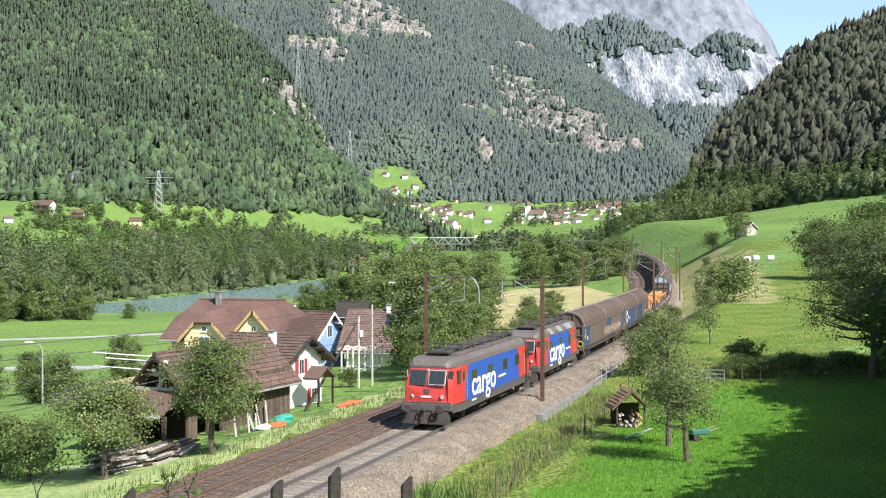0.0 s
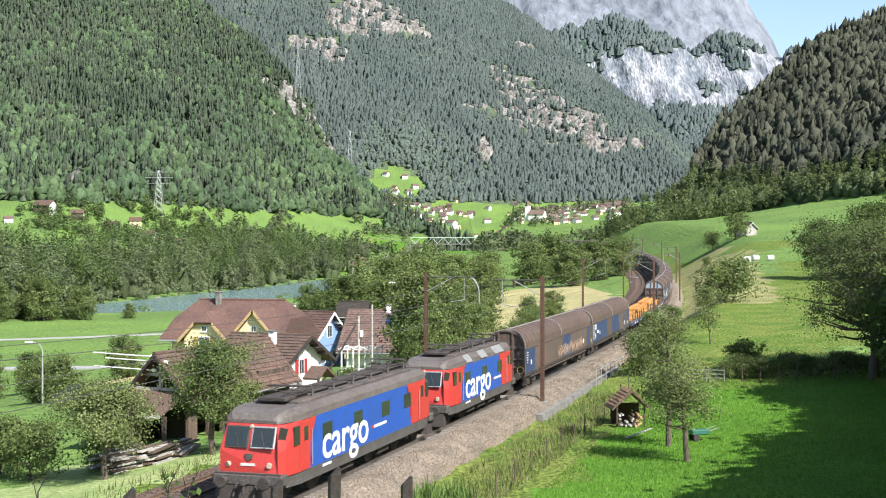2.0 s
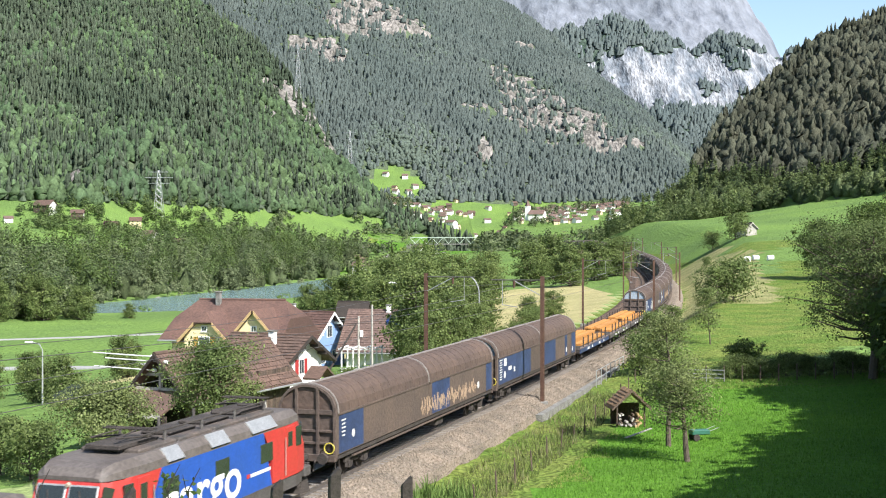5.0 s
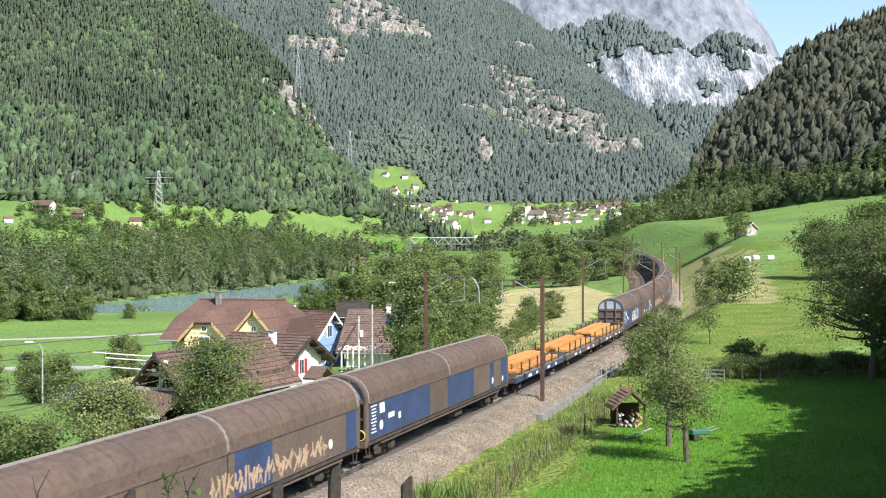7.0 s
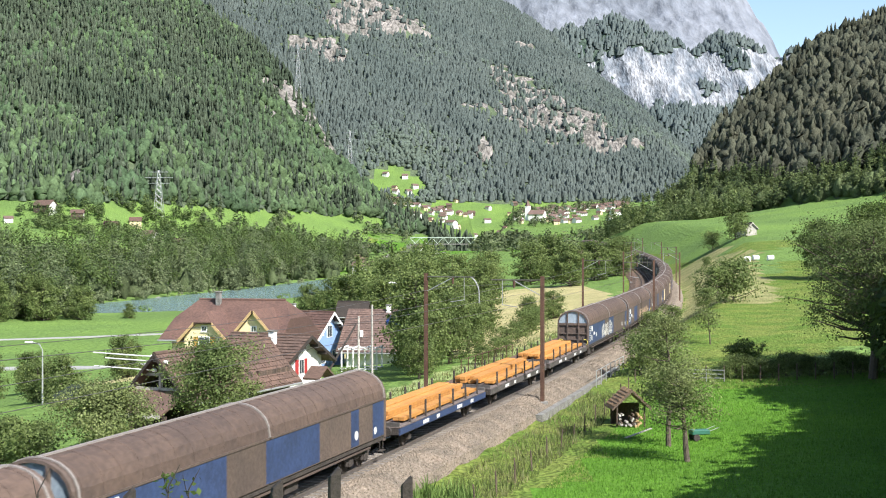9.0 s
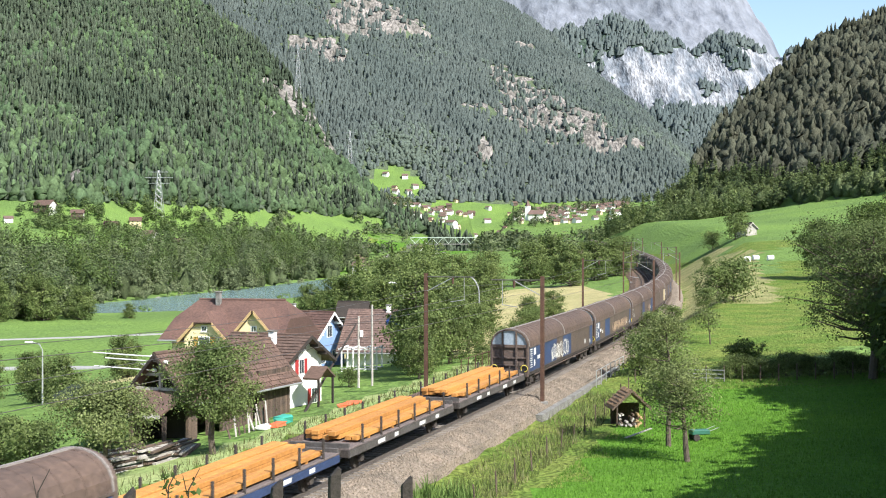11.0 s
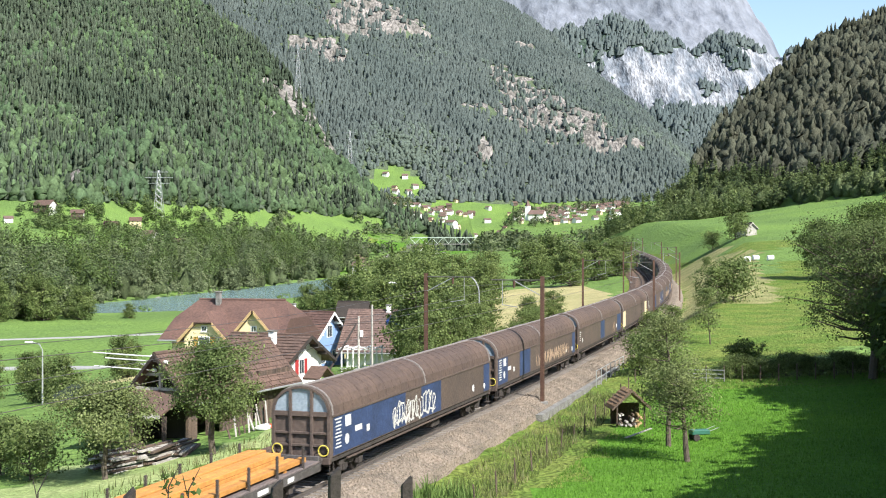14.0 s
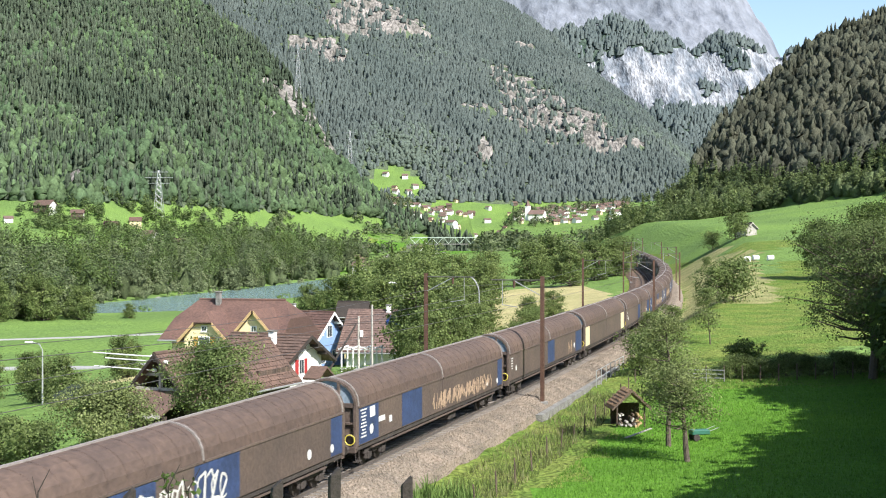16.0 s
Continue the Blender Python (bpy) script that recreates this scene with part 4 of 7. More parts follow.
def build_train():
    """Returns (thing, s of its middle at the start, half of its bogie distance)."""
    out = []
    l1 = locomotive(18.1, ((6.35, 2.9), (0.0, 2.9), (-6.35, 2.9)), (4.9, 1.5, -1.9, -4.9), 5.5, 2.0,
                    ("red and blue six-axle electric freight locomotive with a dusty grey roof", "locomotive", "locomotives"), True)
    out.append((l1, 64.3 + 9.05, 6.3))
    l2 = locomotive(14.4, ((3.95, 2.8), (-3.95, 2.8)), (3.6, 0.2, -3.2), 4.15, 2.05,
                    ("red and blue four-axle electric locomotive with bare vent plates", "locomotive", "locomotives"), False)
    out.append((l2, 84.85 + 7.2, 3.9))
    std = [(11.45, 2.62 - 0.145 * k, (0.75, 0.5, 0.68, 0.45, 0.6, 0.7, 0.4, 0.55, 0.62)[k], 0.06) for k in range(9)]
    std += [(10.35, 2.42, 0.62, 0.46), (10.5, 1.66, 0.44, 0.44), (9.15, 1.95, 0.8, 0.24), (8.0, 1.78, 0.34, 0.30), (-8.6, 1.62, 0.4, 0.4), (-10.9, 1.5, 0.34, 0.34)]
    few = [(11.5, 2.5 - 0.16 * k, (0.5, 0.36, 0.45, 0.4, 0.3)[k], 0.06) for k in range(5)] + [(10.4, 1.8, 0.34, 0.34), (-9.0, 1.7, 0.4, 0.4)]
    brown = "brown barrel-roofed covered wagon"
    w = [closed_wagon((brown + " and tan scrawl", "freight wagon", "covered wagons"), ((9.2, 12.0), (-3.5, -0.5), (-11.9, -10.7)), few, (-8.5, 1.5, GRAF_TAN), 1, ends=WAG_ROOF),
         closed_wagon((brown + " and blue panels", "freight wagon", "covered wagons"), ((3.4, 12.0), (-4.6, 0.3), (-8.9, -8.0), (-12.0, -10.6)), std, None, 2),
         closed_wagon((brown + " and a white scrawl on blue", "freight wagon", "covered wagons"), ((3.0, 12.0), (-2.6, 0.6), (-12.0, -10.8)), std, (-1.4, 4.6, GRAF), 3),
         closed_wagon((brown + " and cream scrawl", "freight wagon", "covered wagons"), ((9.6, 12.0), (3.4, 6.4), (-12.0, -11.0)), std, (-9.5, 1.6, GRAF_TAN), 4),
         closed_wagon((brown + " and faded panels", "freight wagon", "covered wagons"), ((-1.5, 0.8), (-12.0, -9.6)), few, (-8.0, -6.6, GRAF_TAN), 5),
         closed_wagon((brown + " and two cream panels", "freight wagon", "covered wagons"), (), (), None, 6, ((9.8, 11.9), (-11.6, -9.4)))]
    order = [0, 1, "flat", "flat", "flat", 2, 3, 4, 5, 4, 0, 3, 1, 4, 5, 0, 4, 3, 1, 0, 4, 5]
    s, used = 102.05, set()
    for i, k in enumerate(order):
        if k == "flat":
            f, load = flat_wagon(i)
            out += [(f, s + 7.5 + 0.45, 5.2), (load, s + 7.5 + 0.45, 5.2)]
            s += 16.05
        else:
            ob = w[k] if k not in used else copy_thing(w[k], Matrix())
            used.add(k)
            out.append((ob, s + 12.45, 9.3))
            s += 25.95 if i != 4 else 26
        if i == 0:
            s = 127.5
        if i == 4:
            s = 202.05
    return out


def gone(t):
    """Metres the train has run by t."""
    return 10.587 * t + 0.03123 * t * t


def motions():
    for ob, s0, half in TRAIN:
        rows = []
        for k in range(33):
            t = k * 0.5
            s = s0 - gone(t)
            a, _ = on_line(s - half)
            b, _ = on_line(s + half)
            rows.append((t, Matrix.Translation((a + b) / 2) @ (a - b).to_track_quat("X", "Z").to_matrix().to_4x4()))
        walk(ob, rows)

# ---- trees ----
BARK = mat("bark", (0.12, 0.095, 0.07), 0.95, 0, 0.3, 4, 0.6, tint=(0.08, 0.065, 0.05))
LEAF = leafy("broad_leaves", (0.17, 0.215, 0.07), (0.108, 0.152, 0.048), through=0.42)
LEAF_APPLE = leafy("apple_leaves", (0.20, 0.235, 0.09), (0.135, 0.172, 0.06), 0.5, 0.42)
LEAF_DARK = leafy("dark_leaves", (0.10, 0.14, 0.035), (0.06, 0.098, 0.026), through=0.4)
LEAF_LIGHT = leafy("light_leaves", (0.16, 0.235, 0.06), (0.10, 0.17, 0.045))
RIVERWOOD = leafy("riverside_leaves", (0.13, 0.16, 0.072), (0.078, 0.105, 0.05), 0.11, 0.3, 0.3)

SPUR_LEAF = leafy("spur_leaves", (0.175, 0.22, 0.085), (0.11, 0.15, 0.06), 0.06, 0.5, 0.3)
ASH = leafy("ash_leaves", (0.125, 0.165, 0.055), (0.085, 0.12, 0.04), 0.5, 0.4, 0.35)
ALDER = leafy("alder_leaves", (0.12, 0.165, 0.055), (0.075, 0.115, 0.04), 0.11, 0.35, 0.3)
WILLOW = leafy("willow_leaves", (0.175, 0.205, 0.105), (0.12, 0.15, 0.075), 0.11, 0.35, 0.3)


def tri_mesh(name, centers, size, rs, material, up=0.3, quads=False, facing=None):
    """Loose leaf triangles of about that size at the centres."""
    n = len(centers)
    a = rs.normal(size=(n, 3))
    if facing is not None:
        a -= facing * (a * facing).sum(1)[:, None]
    a /= np.linalg.norm(a, axis=1)[:, None]
    b = rs.normal(size=(n, 3))
    b[:, 2] *= up
    if facing is not None:
        b = np.cross(facing, a)
    b -= a * (a * b).sum(1)[:, None]
    b /= np.linalg.norm(b, axis=1)[:, None]
    size = np.broadcast_to(np.asarray(size, float).reshape(-1, 1) if np.ndim(size) else np.full((n, 1), size), (n, 1)) * rs.uniform(0.6, 1.3, (n, 1))
    if quads:
        v = np.stack([centers - a * size * 0.5, centers + b * size * 0.34, centers + a * size * 0.5, centers - b * size * 0.34], 1).reshape(-1, 3)
        k = 4
    else:
        v = np.stack([centers - a * size * 0.5, centers + a * size * 0.5, centers + b * size * 0.8], 1).reshape(-1, 3)
        k = 3
    me = bpy.data.meshes.new(name)
    m = len(v)
    me.vertices.add(m)
    me.vertices.foreach_set("co", v.astype(np.float32).ravel())
    me.loops.add(m)
    me.loops.foreach_set("vertex_index", np.arange(m, dtype=np.int32))
    me.polygons.add(n)
    me.polygons.foreach_set("loop_start", np.arange(0, m, k, dtype=np.int32))
    me.update(calc_edges=True)
    me.validate()
    me.materials.append(material)
    return me


def broad_tree(name, tall, wide, leaves, leaf, material, seed, tags, trunk=0.22, first=0.3, lean=0.0, clumps=60, tight=1.0):
    """Tapered trunk, limbs and a ragged crown of leaves."""
    rs, rnd = np.random.RandomState(seed), random.Random(seed)
    ob = empty(name, Matrix())
    tagged(ob, *tags)
    bm = bmesh.new()
    pts = [Vector((0, 0, -0.3))]
    for i in range(6):
        pts.append(Vector((lean * tall * (i + 1) / 6 + rnd.uniform(-0.05, 0.05) * tall * 0.4, rnd.uniform(-0.05, 0.05) * tall * 0.4, tall * 0.92 * (i + 1) / 6)))
    for i in range(6):
        add_rod(bm, pts[i], pts[i + 1], trunk * (1 - i / 6.6), trunk * (1 - (i + 1) / 6.6), 8)
    tips = []
    for i in range(clumps):
        h = first + (1 - first) * rnd.random() ** 0.85
        k = min(5, int(h * 6 * 0.999))
        base = pts[k].lerp(pts[k + 1], h * 6 - k)
        a = rnd.uniform(0, 2 * math.pi)
        q = (h - first) / (1 - first)
        reach = wide / 2 * (0.35 + 0.65 * rnd.random()) * math.sqrt(max(0.05, 1 - (2 * q - 0.75) ** 2 * 0.62)) * rnd.uniform(0.75, 1.12)
        tip = base + Vector((math.cos(a) * reach, math.sin(a) * reach, reach * rnd.uniform(0.05, 0.55)))
        if i % 2 == 0:
            r = trunk * (1 - h) * 0.45 + 0.015
            mid = base.lerp(tip, 0.5) + Vector((0, 0, -0.06 * reach))
            add_rod(bm, base, mid, r, r * 0.7, 5)
            add_rod(bm, mid, tip, r * 0.7, r * 0.25, 5)
        tips.append(tip)
    part("trunk", bm, BARK, ob)
    tips = np.array([tuple(t) for t in tips])
    pick = rs.randint(0, len(tips), leaves)
    spread = (wide * 0.062 + 0.10) * tight
    c = tips[pick] + rs.normal(size=(leaves, 3)) * np.array([spread, spread, spread * 0.75]) * rs.uniform(0.5, 1.25, (len(tips), 1))[pick]
    c[:, 2] = np.maximum(c[:, 2], tall * first * 0.55)
    out = c - np.array([lean * tall * 0.5, 0, tall * 0.45])
    out /= np.linalg.norm(out, axis=1)[:, None] + 1e-9
    out = out + np.array([0, 0, 0.35]) + rs.normal(size=out.shape) * 0.75
    out /= np.linalg.norm(out, axis=1)[:, None] + 1e-9
    crown = new("crown", tri_mesh("crown", c, leaf, rs, material, quads=True, facing=out))
    crown.parent = ob
    return ob


def conifer_points(rs, n, tall, wide):
    h = rs.uniform(0.08, 1, n) ** 0.9
    a = rs.uniform(0, 2 * np.pi, n)
    r = wide / 2 * (1.02 - h) * rs.uniform(0.45, 1.0, n) * (0.75 + 0.25 * np.sin(h * 40))
    return np.stack([np.cos(a) * r, np.sin(a) * r, h * tall], 1)


def crown_points(rs, n, tall, wide):
    """Leaves in a dozen clumps round the crown."""
    k = 13
    c = rs.normal(size=(k, 3))
    c /= np.linalg.norm(c, axis=1)[:, None]
    c *= rs.uniform(0.45, 0.86, (k, 1))
    c[:, 2] += 0.08
    v = rs.normal(size=(n, 3))
    v /= np.linalg.norm(v, axis=1)[:, None]
    v = c[rs.randint(0, k, n)] + v * rs.uniform(0.7, 1.05, (n, 1)) * 0.30
    return np.stack([v[:, 0] * wide / 2, v[:, 1] * wide / 2, tall * 0.54 + v[:, 2] * tall * 0.46], 1)


def wood(name, xs, ys, tall, wide, count, leaf, conifers, material, seed, tags, variants=24, zs=None):
    """A wood of many trees as one thing; each tree a cloud of leaf faces."""
    rs = np.random.RandomState(seed)
    z = relief(xs, ys)[0] if zs is None else zs
    crowns = []
    for i in range(variants):
        k = rs.rand() < conifers
        crowns.append((conifer_points if k else crown_points)(rs, count, 1.0, 1.0) * (np.array([0.75, 0.75, 1.12]) if k else np.array([1, 1, 0.95])))
    crowns = np.array(crowns)
    pick = rs.randint(0, variants, len(xs))
    hgt = tall * rs.uniform(0.65, 1.2, len(xs))
    wid = wide * rs.uniform(0.75, 1.25, len(xs))
    nrm = crowns * np.array([1.0, 1.0, 0.5]) + np.array([0, 0, 0.12]) + rs.normal(size=crowns.shape) * 0.22
    nrm = nrm[pick].reshape(-1, 3)
    nrm /= np.linalg.norm(nrm, axis=1)[:, None] + 1e-9
    c = crowns[pick] * np.stack([wid, wid, hgt], 1)[:, None, :]
    c = c + np.stack([xs, ys, z - 0.4], 1)[:, None, :]
    c = c.reshape(-1, 3)
    ob = new(name, tri_mesh(name, c, leaf, rs, material, facing=nrm))
    return tagged(ob, *tags, kind="stuff")


def crown_mat(name, color, dark, patch=0.012, grain=0.7, vary=0.25, relief_depth=0.9, through=0.2):
    """Foliage of whole far trees: each tree its own shade, leafy relief at a metre's scale."""
    m = bpy.data.materials.new(name)
    m.use_nodes = True
    n, link = m.node_tree.nodes, m.node_tree.links.new
    b = n["Principled BSDF"]
    b.inputs["Roughness"].default_value, b.inputs["Specular IOR Level"].default_value = 0.8, 0.1
    co, geo = n.new("ShaderNodeTexCoord"), n.new("ShaderNodeNewGeometry")
    big, small = n.new("ShaderNodeTexNoise"), n.new("ShaderNodeTexNoise")
    for tex, sc, de in ((big, patch, 4), (small, grain, 3)):
        tex.inputs["Scale"].default_value, tex.inputs["Detail"].default_value = sc, de
        link(co.outputs["Object"], tex.inputs["Vector"])
    ramp = n.new("ShaderNodeValToRGB")
    ramp.color_ramp.elements[0].position, ramp.color_ramp.elements[1].position = 0.38, 0.62
    ramp.color_ramp.elements[0].color, ramp.color_ramp.elements[1].color = (*dark, 1), (*color, 1)
    link(big.outputs["Fac"], ramp.inputs[0])
    out = ramp.outputs[0]
    for src, lo, hi, a, z in ((geo.outputs["Random Per Island"], 0, 1, 1 - vary, 1 + vary), (small.outputs["Fac"], 0.3, 0.7, 0.7, 1.3)):
        r = n.new("ShaderNodeMapRange")
        for key, v in zip(("From Min", "From Max", "To Min", "To Max"), (lo, hi, a, z)):
            r.inputs[key].default_value = v
        link(src, r.inputs["Value"])
        k = n.new("ShaderNodeVectorMath")
        k.operation = "SCALE"
        link(out, k.inputs[0])
        link(r.outputs[0], k.inputs["Scale"])
        out = k.outputs[0]
    bp = n.new("ShaderNodeBump")
    bp.inputs["Strength"].default_value, bp.inputs["Distance"].default_value = 0.8, relief_depth
    link(small.outputs["Fac"], bp.inputs["Height"])
    link(bp.outputs[0], b.inputs["Normal"])
    link(out, b.inputs["Base Color"])
    tr, mx = n.new("ShaderNodeBsdfTranslucent"), n.new("ShaderNodeMixShader")
    mx.inputs[0].default_value = through
    link(out, tr.inputs["Color"])
    link(b.outputs[0], mx.inputs[1])
    link(tr.outputs[0], mx.inputs[2])
    link(mx.outputs[0], n["Material Output"].inputs["Surface"])
    return m


def tree_shell(rs, pointed, tiers, sides):
    """Points of one tree, a unit high and wide: ragged tiers of boughs, or a lumpy dome."""
    pts = []
    for i in range(2 * tiers):
        if pointed:
            low = 0.05 + 0.87 * (i // 2) / tiers
            r = 0.5 * (1.03 - low) ** 0.85 * (1.0 if i % 2 == 0 else 0.5)
            z = low + (0 if i % 2 == 0 else 0.87 / tiers * 0.8)
        else:
            q = i / (2 * tiers - 1)
            z = 0.1 + 0.8 * q
            r = 0.5 * math.sqrt(max(0.1, 1 - (1.75 * q - 0.75) ** 2))
        a = 2 * np.pi * (np.arange(sides) + rs.uniform(-0.25, 0.25, sides) + 0.5 * (i // 2)) / sides
        rr = r * (rs.uniform(0.68, 1.3, sides) if pointed else rs.uniform(0.55, 1.4, sides))
        pts.append(np.stack([np.cos(a) * rr, np.sin(a) * rr, z + rs.normal(size=sides) * (0.03 if pointed else 0.07)], 1))
    return np.concatenate(pts + [np.array([[rs.normal() * 0.03, rs.normal() * 0.03, 1.0]])])


def solid_wood(name, xs, ys, tall, wide, pointed, material, seed, tags, tiers=3, sides=5):
    """A far forest: every tree a closed ragged shell, all in one thing."""
    rs = np.random.RandomState(seed)
    protos = np.array([tree_shell(rs, pointed, tiers, sides) for _ in range(40)])
    rings, faces = 2 * tiers, []
    for i in range(rings - 1):
        for j in range(sides):
            a, b = i * sides + j, i * sides + (j + 1) % sides
            faces += [(a, b, b + sides), (a, b + sides, a + sides)]
    faces += [((rings - 1) * sides + j, (rings - 1) * sides + (j + 1) % sides, rings * sides) for j in range(sides)]
    faces, n, nv = np.array(faces), len(xs), rings * sides + 1
    z = relief(xs, ys)[0]
    h, w = tall * rs.uniform(0.6, 1.2, n), wide * rs.uniform(0.7, 1.25, n)
    v = protos[rs.randint(0, 40, n)] * np.stack([w, w * 1.05, h], 1)[:, None, :]
    t = rs.uniform(0, 2 * np.pi, n)
    c, s = np.cos(t)[:, None], np.sin(t)[:, None]
    v = np.stack([v[..., 0] * c - v[..., 1] * s + xs[:, None], v[..., 0] * s + v[..., 1] * c + ys[:, None], v[..., 2] + z[:, None] - 0.8], -1).reshape(-1, 3)
    f = (faces[None] + nv * np.arange(n)[:, None, None]).reshape(-1, 3)
    me = bpy.data.meshes.new(name)
    me.vertices.add(len(v))
    me.vertices.foreach_set("co", v.astype(np.float32).ravel())
    me.loops.add(f.size)
    me.loops.foreach_set("vertex_index", f.astype(np.int32).ravel())
    me.polygons.add(len(f))
    me.polygons.foreach_set("loop_start", np.arange(0, f.size, 3, dtype=np.int32))
    me.update(calc_edges=True)
    me.materials.append(material)
    return tagged(new(name, me), *tags, kind="stuff")


FIR_NEAR = crown_mat("fir_boughs", (0.078, 0.10, 0.066), (0.058, 0.08, 0.052), 0.01, 0.6, 0.3)
BEECH_NEAR = crown_mat("beech_crowns", (0.088, 0.132, 0.062), (0.062, 0.10, 0.052), 0.012, 0.5, 0.3)
# Distance haze is put into these colours: paler, bluer than the near trees.
FIR_HAZE = crown_mat("hazed_fir_boughs", (0.090, 0.110, 0.101), (0.074, 0.094, 0.087), 0.006, 0.35, 0.15, 0.9, 0.14)
BEECH_HAZE = crown_mat("hazed_beech_crowns", (0.102, 0.13, 0.105), (0.085, 0.112, 0.095), 0.006, 0.35, 0.15, 0.9, 0.14)

# Ledge trees: more haze in the colour, paler and bluer still.
FIR_HIGH_HAZE = crown_mat("hazed_high_fir_boughs", (0.11, 0.135, 0.13), (0.085, 0.11, 0.11), 0.006, 0.3, 0.15, 1.0)
# Filler shells inside the crowns; shade between the leaves is in their dark colour.
CORE_SHADE = crown_mat("crown_core_shade", (0.085, 0.11, 0.05), (0.06, 0.08, 0.038), 0.1, 1.6, 0.3, 0.5)
PINE = crown_mat("pine_boughs", (0.078, 0.081, 0.056), (0.054, 0.06, 0.043), 0.03, 1.5, 0.4, 0.8, 0.15)


def scatter(rs, n, x0, x1, y0, y1):
    return rs.uniform(x0, x1, n), rs.uniform(y0, y1, n)


def build_woods():
    rs = np.random.RandomState(11)
    # left mountain
    x, y = scatter(rs, 46000, -700, 60, 700, 1750)
    z, kind, s, off, dist = relief(x, y)
    keep = (kind == 1) & ((z > 36 + 12 * (fractal(x, y, 45, 8) - 0.5)) | (x > -50)) & ((cliff_mask(x, y) < 0.5) | (rs.rand(len(x)) < 0.12)) & (np.abs(x) < 0.40 * y + 20) & (z < 10 + 0.23 * y)
    lush = fractal(x, y, 160, 52) + 0.55 * (rs.rand(len(x)) - 0.5) + 0.08 * (1 - smooth(z, 40, 130)) - 0.10 * smooth(z, 130, 260) > 0.55
    a, b = keep & lush, keep & ~lush
    solid_wood("beech_forest", x[a], y[a], 11, 8.5, False, BEECH_NEAR, 21, ("light green broadleaf forest in the gullies of the mountainside", "forest"), 2, 6)
    solid_wood("fir_forest", x[b], y[b], 17, 6.2, True, FIR_NEAR, 26, ("dark green fir forest on the steep mountainside", "forest"))
    # middle mountain
    x, y = scatter(rs, 78000, -800, 560, 1560, 3300)
    z, kind, s, off, dist = relief(x, y)
    keep = (kind == 2) & (z > 8 + 0.0375 * y + 8 * (fractal(x, y, 60, 12) - 0.5)) & (np.hypot((x + 70) / 42, (y - 1790) / 55) > 1) & ((cliff_mask(x, y) < 0.42) | (rs.rand(len(x)) < 0.10)) & (np.abs(x) < 0.38 * y) & (z < 10 + 0.215 * y)
    lush = fractal(x, y, 260, 57) + 0.3 * (rs.rand(len(x)) - 0.5) + 0.05 * (1 - smooth(z, 60, 220)) > 0.60
    a, b = keep & lush, keep & ~lush
    solid_wood("mountain_beech_forest", x[a], y[a], 10, 8, False, BEECH_HAZE, 22, ("haze-tinted pale green broadleaf forest on the far mountain", "forest"), 2, 5)
    solid_wood("mountain_fir_forest", x[b], y[b], 15, 7.4, True, FIR_HAZE, 28, ("haze-tinted dark fir forest on the far mountain with rock outcrops", "forest"), 1, 6)
    # woods on the ledges of the high cliff
    x, y = scatter(rs, 15000, 150, 1400, 3100, 3950)
    z, kind, s, off, dist = relief(x, y)
    n = fractal(x, y, 30, 8)
    b = (kind == 3) & ((z > 560 + 90 * n) | (z < 370 + 70 * n) | (fractal(x, y, 120, 6) < 0.36))
    solid_wood("alpine_scrub", x[b], y[b], 24, 15, True, FIR_HIGH_HAZE, 85, ("haze-tinted blue-green mountain forest on the ledges of the high cliff", "forest"), 1, 5)
    # right spur
    x, y = scatter(rs, 15000, 70, 420, 330, 800)
    z, kind, s, off, dist = relief(x, y)
    keep = (kind == 5) & (off < -22) & (x < 0.40 * y + 30)
    low = keep & (z < 36 + 40 * fractal(x, y, 60, 44) - 12)
    keep &= ~low
    wood("hillside_wood", x[low], y[low], 11, 7, 130, 0.85, 0.5, SPUR_LEAF, 27, ("fresh green mixed trees at the foot of the hillside", "forest"))
    pine = keep & (rs.rand(len(x)) < 0.6)
    keep &= ~pine
    solid_wood("pine_forest", x[pine], y[pine], 12, 6.6, False, PINE, 37, ("dark rounded pines on the near hillside", "forest"), 3, 7)
    solid_wood("hillside_wood", x[low], y[low], 8, 5, False, CORE_SHADE, 38, ("dark filler shells for the shade inside the hillside crowns", "forest"), 2, 6)
    solid_wood("conifer_forest", x[keep], y[keep], 14, 6.4, True, PINE, 23, ("dark conifer forest on the near hillside", "forest"), 4, 6)
    # foot of the spur, down to the line
    x, y = scatter(rs, 420, 78, 150, 540, 700)
    z, kind, s, off, dist = relief(x, y)
    keep = (off < -7) & (kind != 5)
    wood("spur_foot_trees", x[keep], y[keep], 13, 8, 170, 0.9, 0.5, SPUR_LEAF, 88, ("mixed trees at the foot of the wooded spur", "trees"))
    # riverside woods
    x, y = scatter(rs, 2900, -330, 40, 300, 800)
    z, kind, s, off, dist = relief(x, y)
    keep = (kind == 0) & (((dist < -26) & (dist > -100)) | ((dist > 27) & (dist < 60) & (x < -0.262 * y)) | ((dist > 30) & (dist < 60) & (y > 620))) & (np.abs(x) < 0.39 * y + 15) & (off > 30) & (np.abs(x) > 0.022 * y)
    x, y = x[keep], y[keep]
    for k, (m, label) in enumerate(((RIVERWOOD, "dense broadleaf wood along the river"), (ALDER, "fresh green trees in the riverside wood"), (WILLOW, "pale willows in the riverside wood"), (LEAF_DARK, "dark alders in the riverside wood"))):
        g = rs.rand(len(x))
        pick = (np.arange(len(x)) % 10 < 4) if k == 0 else (np.arange(len(x)) % 10 // 2 == k + 1)
